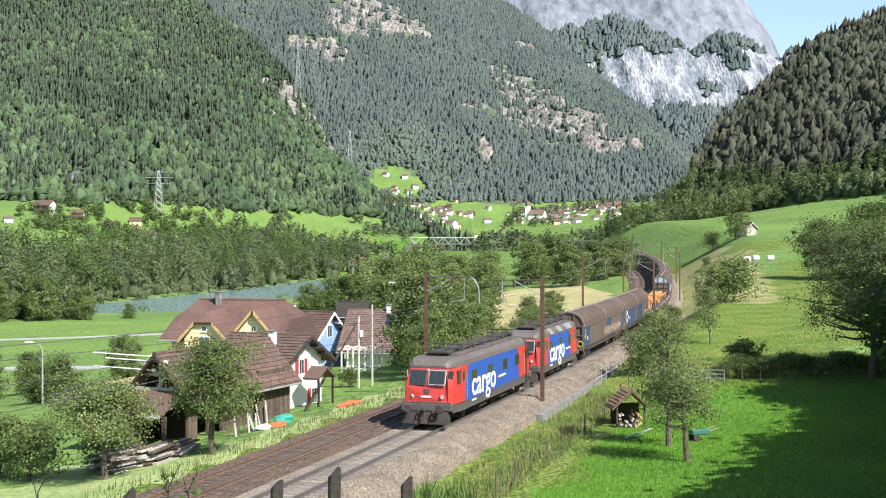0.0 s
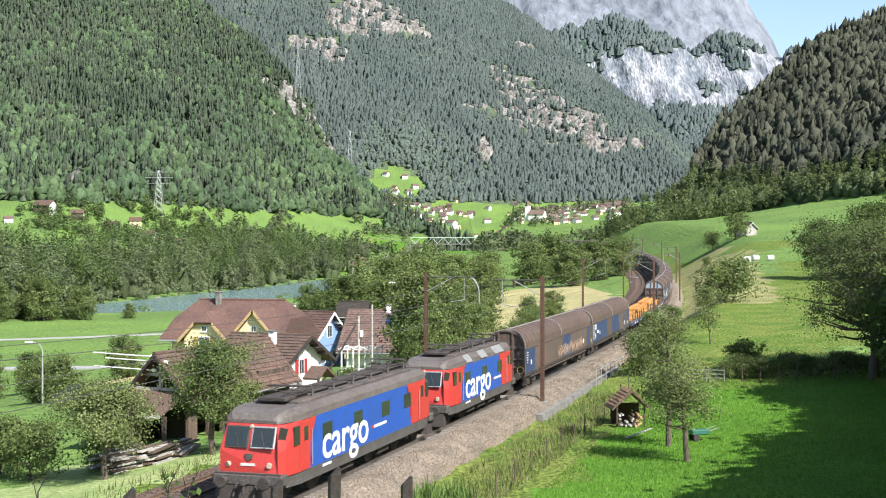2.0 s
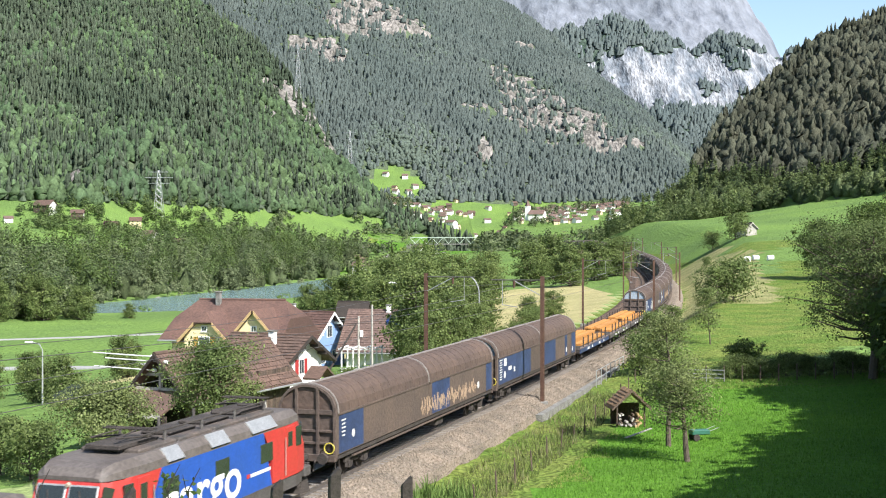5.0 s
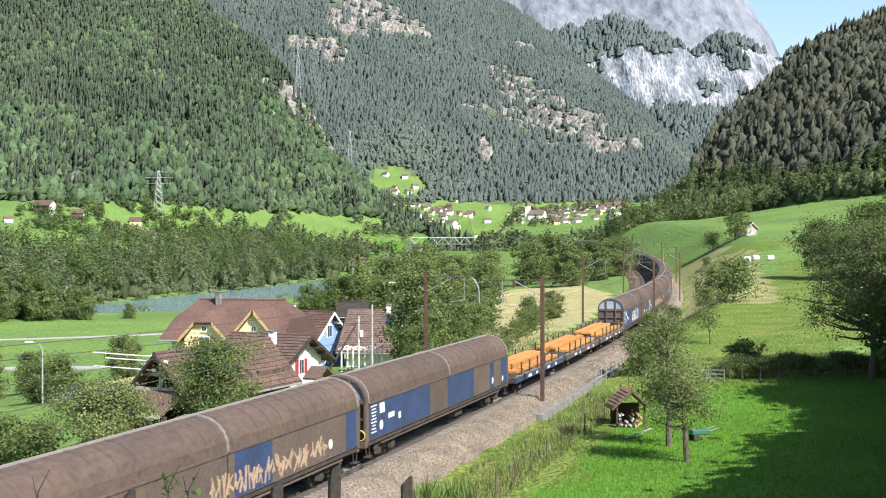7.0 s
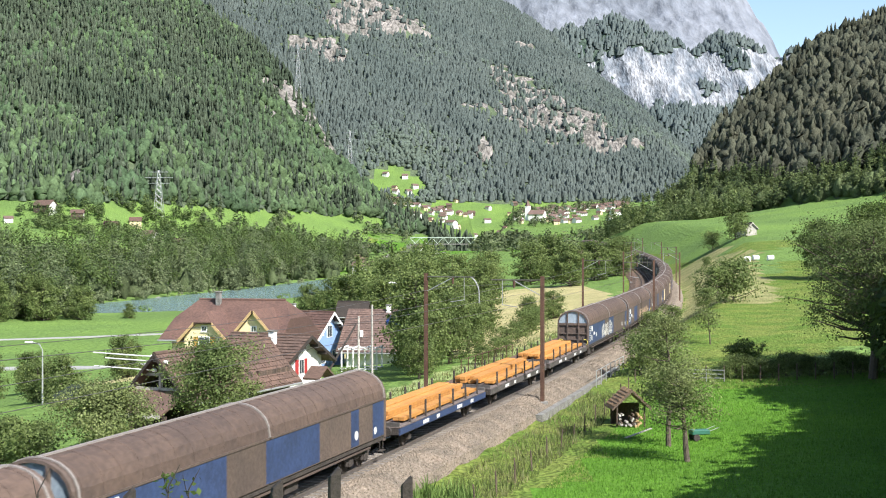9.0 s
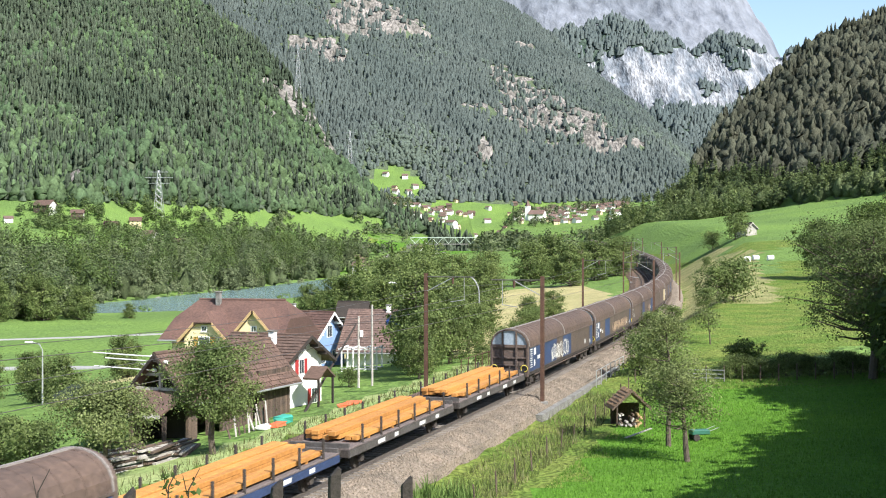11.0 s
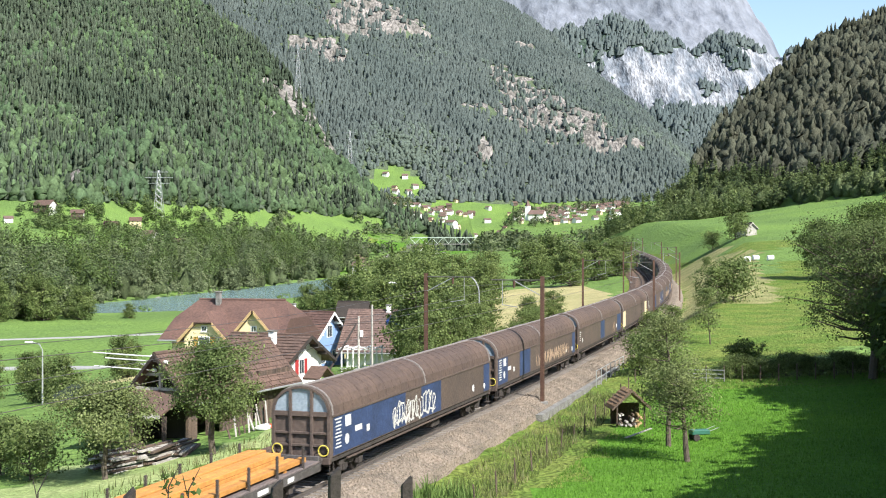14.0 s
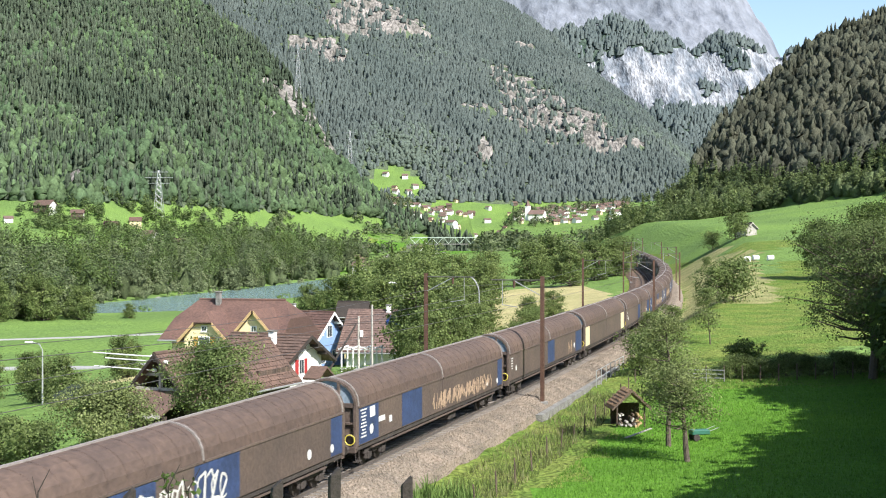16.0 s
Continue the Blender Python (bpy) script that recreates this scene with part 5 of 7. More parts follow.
        wood("riverside_wood", x[pick], y[pick], (19, 21, 14, 23)[k], (10, 11, 8.5, 10)[k], 420, 0.75, 0.0, m, 24 + k, (label, "forest"), 30)
    solid_wood("riverside_wood", x, y, 9, 5.0, False, CORE_SHADE, 34, ("dark filler shells for the shade inside the riverside crowns", "forest"), 2, 7)
    xb, yb = scatter(rs, 2600, -330, 40, 230, 640)
    zb, kb, sb, ob_, db = relief(xb, yb)
    far_bank = (db < -21) & (db > -36) & (yb > 300)
    wood("bank_willows", xb[far_bank], yb[far_bank], 6.5, 6.0, 240, 0.6, 0.0, WILLOW, 36, ("low willows and alders along the far river bank", "shrubs"))
    lush = (db > 23) & (db < 31) & (fractal(xb, yb, 25, 33) > 0.56)
    wood("bank_shrubs", xb[lush], yb[lush], 2.6, 3.4, 110, 0.45, 0.0, LEAF_LIGHT, 31, ("pale shrubs along the river bank", "shrubs"))
    x, y = scatter(rs, 900, -60, 90, 260, 560)
    z, kind, s, off, dist = relief(x, y)
    keep = (kind == 0) & (off > 62) & (dist > 40) & (x > -0.068 * y)
    # hedges and orchard trees on the far fields
    xb, yb = scatter(rs, 4600, -330, 330, 660, 1640)
    zb, kb, sb, ob_, db = relief(xb, yb)
    lush = ((kb == 0) | ((kb == 1) & (zb < 38) & (xb < -50))) & (np.abs(xb) < 0.37 * yb) & (np.abs(xb) > 0.024 * yb) & ((fractal(xb, yb, 90, 61) > np.where((yb > 850) & (xb > 0.02 * yb), 0.62, np.where((yb > 1200) & (xb > -70), 0.47, 0.50))) | (yb > 1600) | ((db > 40) & (yb < 1000))) & (np.abs(db) > 26)
    wood("field_trees", xb[lush], yb[lush], 11, 8.5, 70, 1.7, 0.1, RIVERWOOD, 29, ("scattered trees and hedges on the far fields", "trees"))
    xb, yb = scatter(rs, 170, 6, 70, 960, 1060)
    wood("town_trees", xb, yb, 8.5, 8, 120, 1.5, 0.2, RIVERWOOD, 63, ("dark trees before the white town", "trees"))
    xb, yb = scatter(rs, 1300, -300, -15, 690, 860)
    zb, kb, sb, ob_, db = relief(xb, yb)
    lush = (zb < 44) & (np.abs(xb) < 0.37 * yb) & (fractal(xb, yb, 40, 71) > np.where(yb < 735, 0.43, 0.53)) & (np.abs(db) > 30)
    wood("meadow_trees", xb[lush], yb[lush], 8.5, 7, 160, 0.9, 0.1, ALDER, 35, ("orchard trees and hedges on the meadow below the mountain", "trees"))
    xb, yb = scatter(rs, 12000, -350, 700, 1640, 3200)
    zb, kb, sb, ob_, db = relief(xb, yb)
    lush = (kb == 0) & (xb < 0.3 * yb) & (xb > -0.3 * yb) & ((zb > 8 + 0.0375 * yb) | (xb > 0.16 * yb) | (xb < -0.08 * yb))
    solid_wood("far_valley_forest", xb[lush], yb[lush], 17, 8, True, FIR_HAZE, 30, ("haze-tinted dark forest in the far valley", "forest"), 2, 5)
    wood("valley_wood", x[keep], y[keep], 14, 9, 320, 0.75, 0.05, LEAF, 25, ("broadleaf trees between the river and the line", "forest"))

# ---- river and roads ----
def ribbon(name, pts, width, lift, material, tags, n=60, z_of=None):
    """A level strip along a bent line of (x, y)."""
    d = np.concatenate([[0], np.cumsum([math.dist(a, b) for a, b in zip(pts, pts[1:])])])
    rings = []
    for i in range(n + 1):
        t = d[-1] * i / n
        x, y = np.interp(t, d, [p[0] for p in pts]), np.interp(t, d, [p[1] for p in pts])
        x2, y2 = np.interp(t + 2, d, [p[0] for p in pts]), np.interp(t + 2, d, [p[1] for p in pts])
        x0, y0 = np.interp(t - 2, d, [p[0] for p in pts]), np.interp(t - 2, d, [p[1] for p in pts])
        v = Vector((x2 - x0, y2 - y0)).normalized()
        a, b = (x - v.y * width / 2, y + v.x * width / 2), (x + v.y * width / 2, y - v.x * width / 2)
        za, zb = (z_of(y), z_of(y)) if z_of else (height(*a), height(*b))
        top = max(za, zb) if not z_of else za
        rings.append([(*a, top + lift), (*b, top + lift), (*b, top - 0.6), (*a, top - 0.6)])
    return tagged(part(name, loft(rings), material), *tags, kind="structure")


WATER = mat("river_water", (0.16, 0.235, 0.23), 0.12, 0, 0.12, 0.08, 0.25, 12, spec=0.5, tint=(0.13, 0.20, 0.195))
PLASTER = mat("white_plaster", (0.78, 0.77, 0.74), 0.9, 0, 0.06, 0.8, 0.1, 12)
CREAM_WALL = mat("cream_plaster", (0.72, 0.60, 0.36), 0.9, 0, 0.08, 0.8, 0.1, 12)
BLUE_WALL = mat("blue_boards", (0.20, 0.31, 0.52), 0.7, 0, 0.12, 1.5, 0.15, 12)
BOARDS = mat("weathered_boards", (0.115, 0.078, 0.055), 0.9, 0, 0.35, 1.6, 0.5, 9, tint=(0.075, 0.055, 0.043), rand=0.3)
GREY_BOARDS = mat("silver_boards", (0.42, 0.40, 0.36), 0.9, 0, 0.2, 1.6, 0.4, 9, tint=(0.30, 0.28, 0.25), rand=0.2)
LIGHT_WOOD = mat("light_fascia_wood", (0.42, 0.29, 0.14), 0.75, 0, 0.15, 2, 0.2)
SHUTTER_RED = mat("red_shutter", (0.32, 0.03, 0.03), 0.6, 0, 0.1, 2, 0)
SHUTTER_OCHRE = mat("ochre_shutter", (0.48, 0.27, 0.06), 0.6, 0, 0.1, 2, 0)
DARK_WOOD = mat("dark_timber", (0.032, 0.025, 0.02), 0.9, 0, 0.3, 2, 0.3)
PANE = glass("window_pane", (0.05, 0.06, 0.065), 0.08)
WHITE_WOOD = mat("white_painted_wood", (0.74, 0.74, 0.72), 0.6, 0, 0.08, 2, 0)
MAST_RUST = mat("rusty_mast_steel", (0.115, 0.062, 0.042), 0.7, 0.3, 0.25, 1.5, 0.2)
GALV = mat("galvanised_steel", (0.45, 0.46, 0.46), 0.45, 0.6, 0.12, 2, 0.1)
WIRE = mat("catenary_wire", (0.14, 0.13, 0.12), 0.5, 0.6, 0.1, 2, 0)
SOLAR = glass("solar_panel", (0.02, 0.04, 0.13), 0.12)
TARP = mat("teal_tarpaulin", (0.05, 0.34, 0.26), 0.5, 0, 0.15, 3, 0.1)
ORANGE = mat("orange_plastic", (0.62, 0.13, 0.05), 0.5, 0, 0.1, 3, 0)


def tiles(name, color, tint, rows=0.33):
    """Roof tiles: noise plus fine courses as relief."""
    m = mat(name, color, 0.85, 0, 0.3, 0.45, 0, 12, tint=tint, island=0.16)
    n, link = m.node_tree.nodes, m.node_tree.links.new
    co = n.new("ShaderNodeTexCoord")
    w = n.new("ShaderNodeTexWave")
    w.bands_direction = "Z"
    w.wave_profile = "SAW"
    w.inputs["Scale"].default_value, w.inputs["Distortion"].default_value = 0.314 / rows * 1.6, 0.6
    link(co.outputs["Object"], w.inputs["Vector"])
    bp = n.new("ShaderNodeBump")
    bp.inputs["Strength"].default_value, bp.inputs["Distance"].default_value = 0.7, 0.06
    link(w.outputs["Fac"], bp.inputs["Height"])
    link(bp.outputs[0], n["Principled BSDF"].inputs["Normal"])
    return m


TILE_BROWN = tiles("brown_roof_tiles", (0.115, 0.07, 0.052), (0.09, 0.058, 0.045))
TILE_RED = tiles("red_brown_roof_tiles", (0.12, 0.066, 0.05), (0.082, 0.046, 0.037))
STRAW = tiles("straw_brown_tiles", (0.27, 0.17, 0.09), (0.20, 0.125, 0.07))
TILE_FAR = tiles("faded_roof_tiles", (0.14, 0.09, 0.073), (0.115, 0.078, 0.066))


def tile_slope(parent, x0, x1, oy, top, k, sgn, material, seed, pitch=0.36, width=0.31):
    """Courses of single roof tiles, lapping and a little uneven, on a slope falling from the ridge to sgn * oy."""
    rs = np.random.RandomState(seed)
    ln = math.hypot(1, k)
    rows, cols = int(oy * ln / pitch), int((x1 - x0) / width)
    r, c = [a.ravel().astype(float) for a in np.meshgrid(np.arange(rows), np.arange(cols), indexing="ij")]
    n = len(r)
    w = (x1 - x0) / cols
    xa = x0 + (c + 0.5) * w + rs.normal(size=n) * 0.012
    d0, d1 = r * pitch, np.minimum(r * pitch + pitch * 1.18 + rs.normal(size=n) * 0.015, oy * ln + 0.04)
    la, lb = 0.012 + rs.uniform(0, 0.008, n), 0.06 + rs.uniform(0, 0.022, n)
    v = []
    for sx, d, lift in ((-1, d0, la), (1, d0, la), (1, d1, lb), (-1, d1, lb)):
        for drop in (0.0, 0.032):
            v.append(np.stack([xa + sx * w * 0.47, sgn * (d / ln + (lift - drop) * k / ln), top - d * k / ln + (lift - drop) / ln], 1))
    v = np.stack(v, 1).reshape(-1, 3)
    quad = np.array([(0, 2, 4, 6), (1, 7, 5, 3), (0, 1, 3, 2), (2, 3, 5, 4), (4, 5, 7, 6), (6, 7, 1, 0)])
    me = bpy.data.meshes.new("roof_tiles")
    me.from_pydata(v.tolist(), [], (quad[None] + 8 * np.arange(n)[:, None, None]).reshape(-1, 4).tolist())
    me.materials.append(material)
    ob = new("roof_tiles", me)
    ob.parent = parent
    ob["kind"] = "stuff"
    return ob


def window(x, z, w, h, y, parent, face=1, shutters=None, material=PANE, lights=2):
    """A window in a wall of the local xz plane at depth y; face is the outward way along y."""
    f = face
    ob = part("window_frame", box(x - w / 2 - 0.07, x + w / 2 + 0.07, *sorted((y, y + f * 0.05)), z - 0.07, z + h + 0.07, bev=0.01), WHITE_WOOD, parent)
    for k in range(lights):
        a, b = x - w / 2 + w * k / lights + 0.02, x - w / 2 + w * (k + 1) / lights - 0.02
        part("pane", box(a, b, *sorted((y + f * 0.03, y + f * 0.06)), z, z + h), material, ob)
    part("window_sill", box(x - w / 2 - 0.1, x + w / 2 + 0.1, *sorted((y, y + f * 0.12)), z - 0.12, z - 0.07), WHITE_WOOD, ob)
    if shutters:
        for sx in (-1, 1):
            c = x + sx * (w / 2 + 0.28)
            part("shutter", box(c - 0.2, c + 0.2, *sorted((y, y + f * 0.06)), z - 0.05, z + h + 0.05, bev=0.01), shutters, parent)


def gable_house(name, m, length, depth, eave, top, wall, tile, tags, over=0.5, base=-2.5, openings=(), chimneys=(), fascia=DARK_WOOD, gable_wall=None, far=False, hip=0.0):
    """Ridge along local x; eave and top are heights over the origin. openings: (side, along, z, w, h, shutters)."""
    ob = empty(name, m)
    tagged(ob, *tags)
    hx, hy = length / 2, depth / 2
    t = 0.22
    for y in (-hy, hy - t):
        part("wall", box(-hx, hx, y, y + t, base, eave), wall, ob)
    for x in (-hx, hx - t):
        part("gable_wall", prism([(-hy + t, base), (hy - t, base), (hy - t, eave)] + ([] if hip else [(0, top - 0.12)]) + [(-hy + t, eave)], x, x + t), gable_wall or wall, ob)
    k = (top - eave) / hy
    if hip:
        oy, ox, ze = hy + over, hx + over, eave - k * over
        mid = top - 1.5
        yk = (top - mid) / k
        xk = ox - 0.25
        bm = bmesh.new()
        v = [bm.verts.new(p) for p in ((-ox, -oy, ze), (ox, -oy, ze), (ox, oy, ze), (-ox, oy, ze), (-xk, -yk, mid), (xk, -yk, mid), (xk, yk, mid), (-xk, yk, mid), (-ox + hip, 0, top), (ox - hip, 0, top))]
        for f in ((0, 1, 5, 9, 8, 4), (2, 3, 7, 8, 9, 6), (5, 6, 9), (7, 4, 8), (1, 2, 6, 5), (3, 0, 4, 7), (3, 2, 1, 0)):
            bm.faces.new([v[i] for i in f])
        bmesh.ops.recalc_face_normals(bm, faces=bm.faces[:])
        part("roof", bm, tile, ob)
        for sgn in (1, -1):
            part("gutter", rod((-ox, sgn * (oy + 0.05), ze - 0.02), (ox, sgn * (oy + 0.05), ze - 0.02), 0.07, sides=6), GALV, ob)
    for sgn in () if hip else (1, -1):
        oy = hy + over
        rail = [(0, top), (sgn * oy, top - k * oy), (sgn * oy, top - k * oy - 0.16), (0, top - 0.18)]
        part("roof_slope", prism(rail, -hx - over, hx + over), tile, ob)
        if far:
            continue
        if tile is not DARK_WOOD:
            tile_slope(ob, -hx - over, hx + over, oy, top, k, sgn, tile, int(length * 10) + sgn)
        part("gutter", rod((-hx - over, sgn * (oy + 0.05), top - k * oy - 0.1), (hx + over, sgn * (oy + 0.05), top - k * oy - 0.1), 0.07, sides=6), GALV, ob)
        for x in (-hx - over - 0.04, hx + over + 0.04):
            part("barge_board", prism([(0, top + 0.02), (sgn * (oy + 0.02), top - k * oy + 0.02), (sgn * (oy + 0.02), top - k * oy - 0.22), (0, top - 0.24)], x - 0.035, x + 0.035), fascia, ob)
        for x in (-hx - over * 0.6, hx + over * 0.6):
            for q in (0.35, 0.75):
                part("purlin", box(x - 0.35, x + 0.35, *sorted((sgn * q * hy - 0.08, sgn * q * hy + 0.08)), top - k * q * hy - 0.36, top - k * q * hy - 0.18), fascia, ob)
    part("ridge_cap", rod((-hx - over + hip, 0, top), (hx + over - hip, 0, top), 0.12, sides=7), tile, ob)
    for side, along, z, w, h, sh in openings:
        if far:
            if side == "f":
                part("window", box(along - w / 2, along + w / 2, -hy - 0.03, -hy, z, z + h), PANE, ob)
            else:
                part("window", box(hx, hx + 0.03, along - w / 2, along + w / 2, z, z + h), PANE, ob)
            continue
        if side in "fb":
            y, f = (-hy, -1) if side == "f" else (hy, 1)
            window(along, z, w, h, y, ob, f, sh)
        else:
            x = hx if side == "r" else -hx
            f = 1 if side == "r" else -1
            fr = part("window_frame", box(*sorted((x, x + f * 0.05)), along - w / 2 - 0.07, along + w / 2 + 0.07, z - 0.07, z + h + 0.07, bev=0.01), WHITE_WOOD, ob)
            for q in range(2):
                a, b = along - w / 2 + w * q / 2 + 0.02, along - w / 2 + w * (q + 1) / 2 - 0.02
                part("pane", box(*sorted((x + f * 0.03, x + f * 0.06)), a, b, z, z + h), PANE, fr)
            if sh:
                for sx in (-1, 1):
                    c = along + sx * (w / 2 + 0.28)
                    part("shutter", box(*sorted((x, x + f * 0.06)), c - 0.2, c + 0.2, z - 0.05, z + h + 0.05, bev=0.01), sh, ob)
    for x, y, hgt in chimneys:
        z = top - k * abs(y)
        part("chimney", box(x - 0.22, x + 0.22, y - 0.22, y + 0.22, z - 0.6, z + hgt, bev=0.03), CONCRETE if hgt > 0.95 else PLASTER, ob)
        part("chimney_cap", box(x - 0.29, x + 0.29, y - 0.29, y + 0.29, z + hgt, z + hgt + 0.12, bev=0.03), CONCRETE, ob)
    return ob


def along_line(s, off, z, turn=0.0):
    """A pose beside the line: local x along it, away from the camera; local y to its left."""
    p, h = on_line(s, off)
    return Matrix.Translation((p.x, p.y, z)) @ pose(0, 0, 0, 0, 0, 90 - 17.42 + h + turn)


# ---- farm by the line ----
def build_barn():
    m = along_line(72.05, 16.45, 0, -3.7)
    ob = empty("barn", m)
    tagged(ob, "long weathered timber barn with a brown tiled roof", "barn")
    hx, hy, eave, top, base = 6.15, 1.85, 1.82, 3.93, -2.6
    k = (top - eave) / hy
    rnd = random.Random(4)
    # front face looks to -y: vertical boards, with dark open bays
    x = -hx
    while x < hx:
        w = rnd.uniform(0.17, 0.24)
        bay = (1.2 < x < 2.1) or (-5.2 < x < -2.3)
        if not bay:
            part("board", box(x, x + w - 0.015, -hy - 0.02 - rnd.random() * 0.025, -hy + 0.03, base + rnd.uniform(0, 0.1), eave + 0.35), BOARDS, ob)
        x += w
    part("back_wall", box(-hx, hx, hy - 0.2, hy, base, eave), BOARDS, ob)
    part("end_wall", prism([(-hy + 0.2, base), (hy - 0.2, base), (hy - 0.2, eave), (0, top - 0.2), (-hy + 0.2, eave)], hx - 0.2, hx), BOARDS, ob)
    part("inner_wall", prism([(-hy + 0.5, base), (hy - 0.2, base), (hy - 0.2, eave), (0, top - 0.2), (-hy + 0.5, eave)], -hx + 1.4, -hx + 1.55), DARK_WOOD, ob)
    for x in (-hx + 0.1, -3.9, -2.3, 1.1, 2.2, hx - 0.1):
        part("post", box(x - 0.11, x + 0.11, -hy - 0.05, -hy + 0.17, base, eave + 0.4, bev=0.015), BOARDS, ob)
    for sgn in (1, -1):
        oy = hy + 0.6
        part("roof_slope", prism([(0, top), (sgn * oy, top - k * oy), (sgn * oy, top - k * oy - 0.14), (0, top - 0.16)], -hx - 0.7, hx + 0.7), TILE_BROWN, ob)
        tile_slope(ob, -hx - 0.7, hx + 0.7, oy, top, k, sgn, TILE_BROWN, 50 + sgn)
        for x in (-hx - 0.74, hx + 0.74):
            part("barge_board", prism([(0, top + 0.02), (sgn * oy, top - k * oy + 0.02), (sgn * oy, top - k * oy - 0.2), (0, top - 0.22)], x - 0.03, x + 0.03), DARK_WOOD, ob)
        for i in range(14):
            x = -hx + 2 * hx * i / 13
            part("rafter", prism([(sgn * (hy - 0.2), top - k * (hy - 0.2) - 0.16), (sgn * (oy - 0.05), top - k * (oy - 0.05) - 0.15), (sgn * (oy - 0.05), top - k * (oy - 0.05) - 0.27), (sgn * (hy - 0.2), top - k * (hy - 0.2) - 0.30)], x - 0.05, x + 0.05), DARK_WOOD, ob)
    part("gutter", rod((-hx - 0.7, -hy - 0.66, top - k * (hy + 0.66) - 0.05), (hx + 0.7, -hy - 0.66, top - k * (hy + 0.66) - 0.05), 0.07, sides=6), GALV, ob)
    part("ridge_cap", rod((-hx - 0.7, 0, top), (hx + 0.7, 0, top), 0.13, sides=7), TILE_BROWN, ob)
    # open end: tie beams and the lean-to roof below
    for z, w in ((1.75, 1.8), (2.6, 1.1)):
        part("tie_beam", box(-hx - 0.1, -hx + 0.1, -w, w, z, z + 0.16), GREY_BOARDS, ob)
    part("king_post", box(-hx - 0.1, -hx + 0.1, -0.08, 0.08, 0.9, 3.7), GREY_BOARDS, ob)
    part("lean_to_roof", loft([[(-hx - 0.1, -hy - 0.2, 1.75), (-hx - 0.1, hy + 1.4, 1.75), (-hx - 3.2, hy + 1.4, 0.75), (-hx - 3.2, -hy - 0.2, 0.75)],
                               [(-hx - 0.1, -hy - 0.2, 1.63), (-hx - 0.1, hy + 1.4, 1.63), (-hx - 3.2, hy + 1.4, 0.63), (-hx - 3.2, -hy - 0.2, 0.63)]]), TILE_BROWN, ob)
    part("lean_to_edge", box(-hx - 3.28, -hx - 3.2, -hy - 0.2, hy + 1.4, 0.57, 0.79), GREY_BOARDS, ob)
    for y in (-hy - 0.3, 0, hy - 0.3):
        part("lean_to_post", box(-hx - 3.0, -hx - 2.8, y - 0.1, y + 0.1, base, 0.66), BOARDS, ob)
    # aerials on the open end
    for z, y, a, b in ((3.75, 0.4, -2.9, 0.2), (3.45, -0.5, -1.6, 0.5), (2.95, 0.3, -3.2, 0.1)):
        bm = bmesh.new()
        add_rod(bm, (-hx - 0.4, y, z), (-hx - 0.2, y + 4.2, z + 0.1), 0.035, sides=6)
        add_rod(bm, (-hx - 0.4, y - 0.25, z), (-hx - 0.4, y + 0.0, z), 0.10, sides=8)
        tagged(part("pole_bundle", bm, WHITE_WOOD, ob), "white pole under the gable")


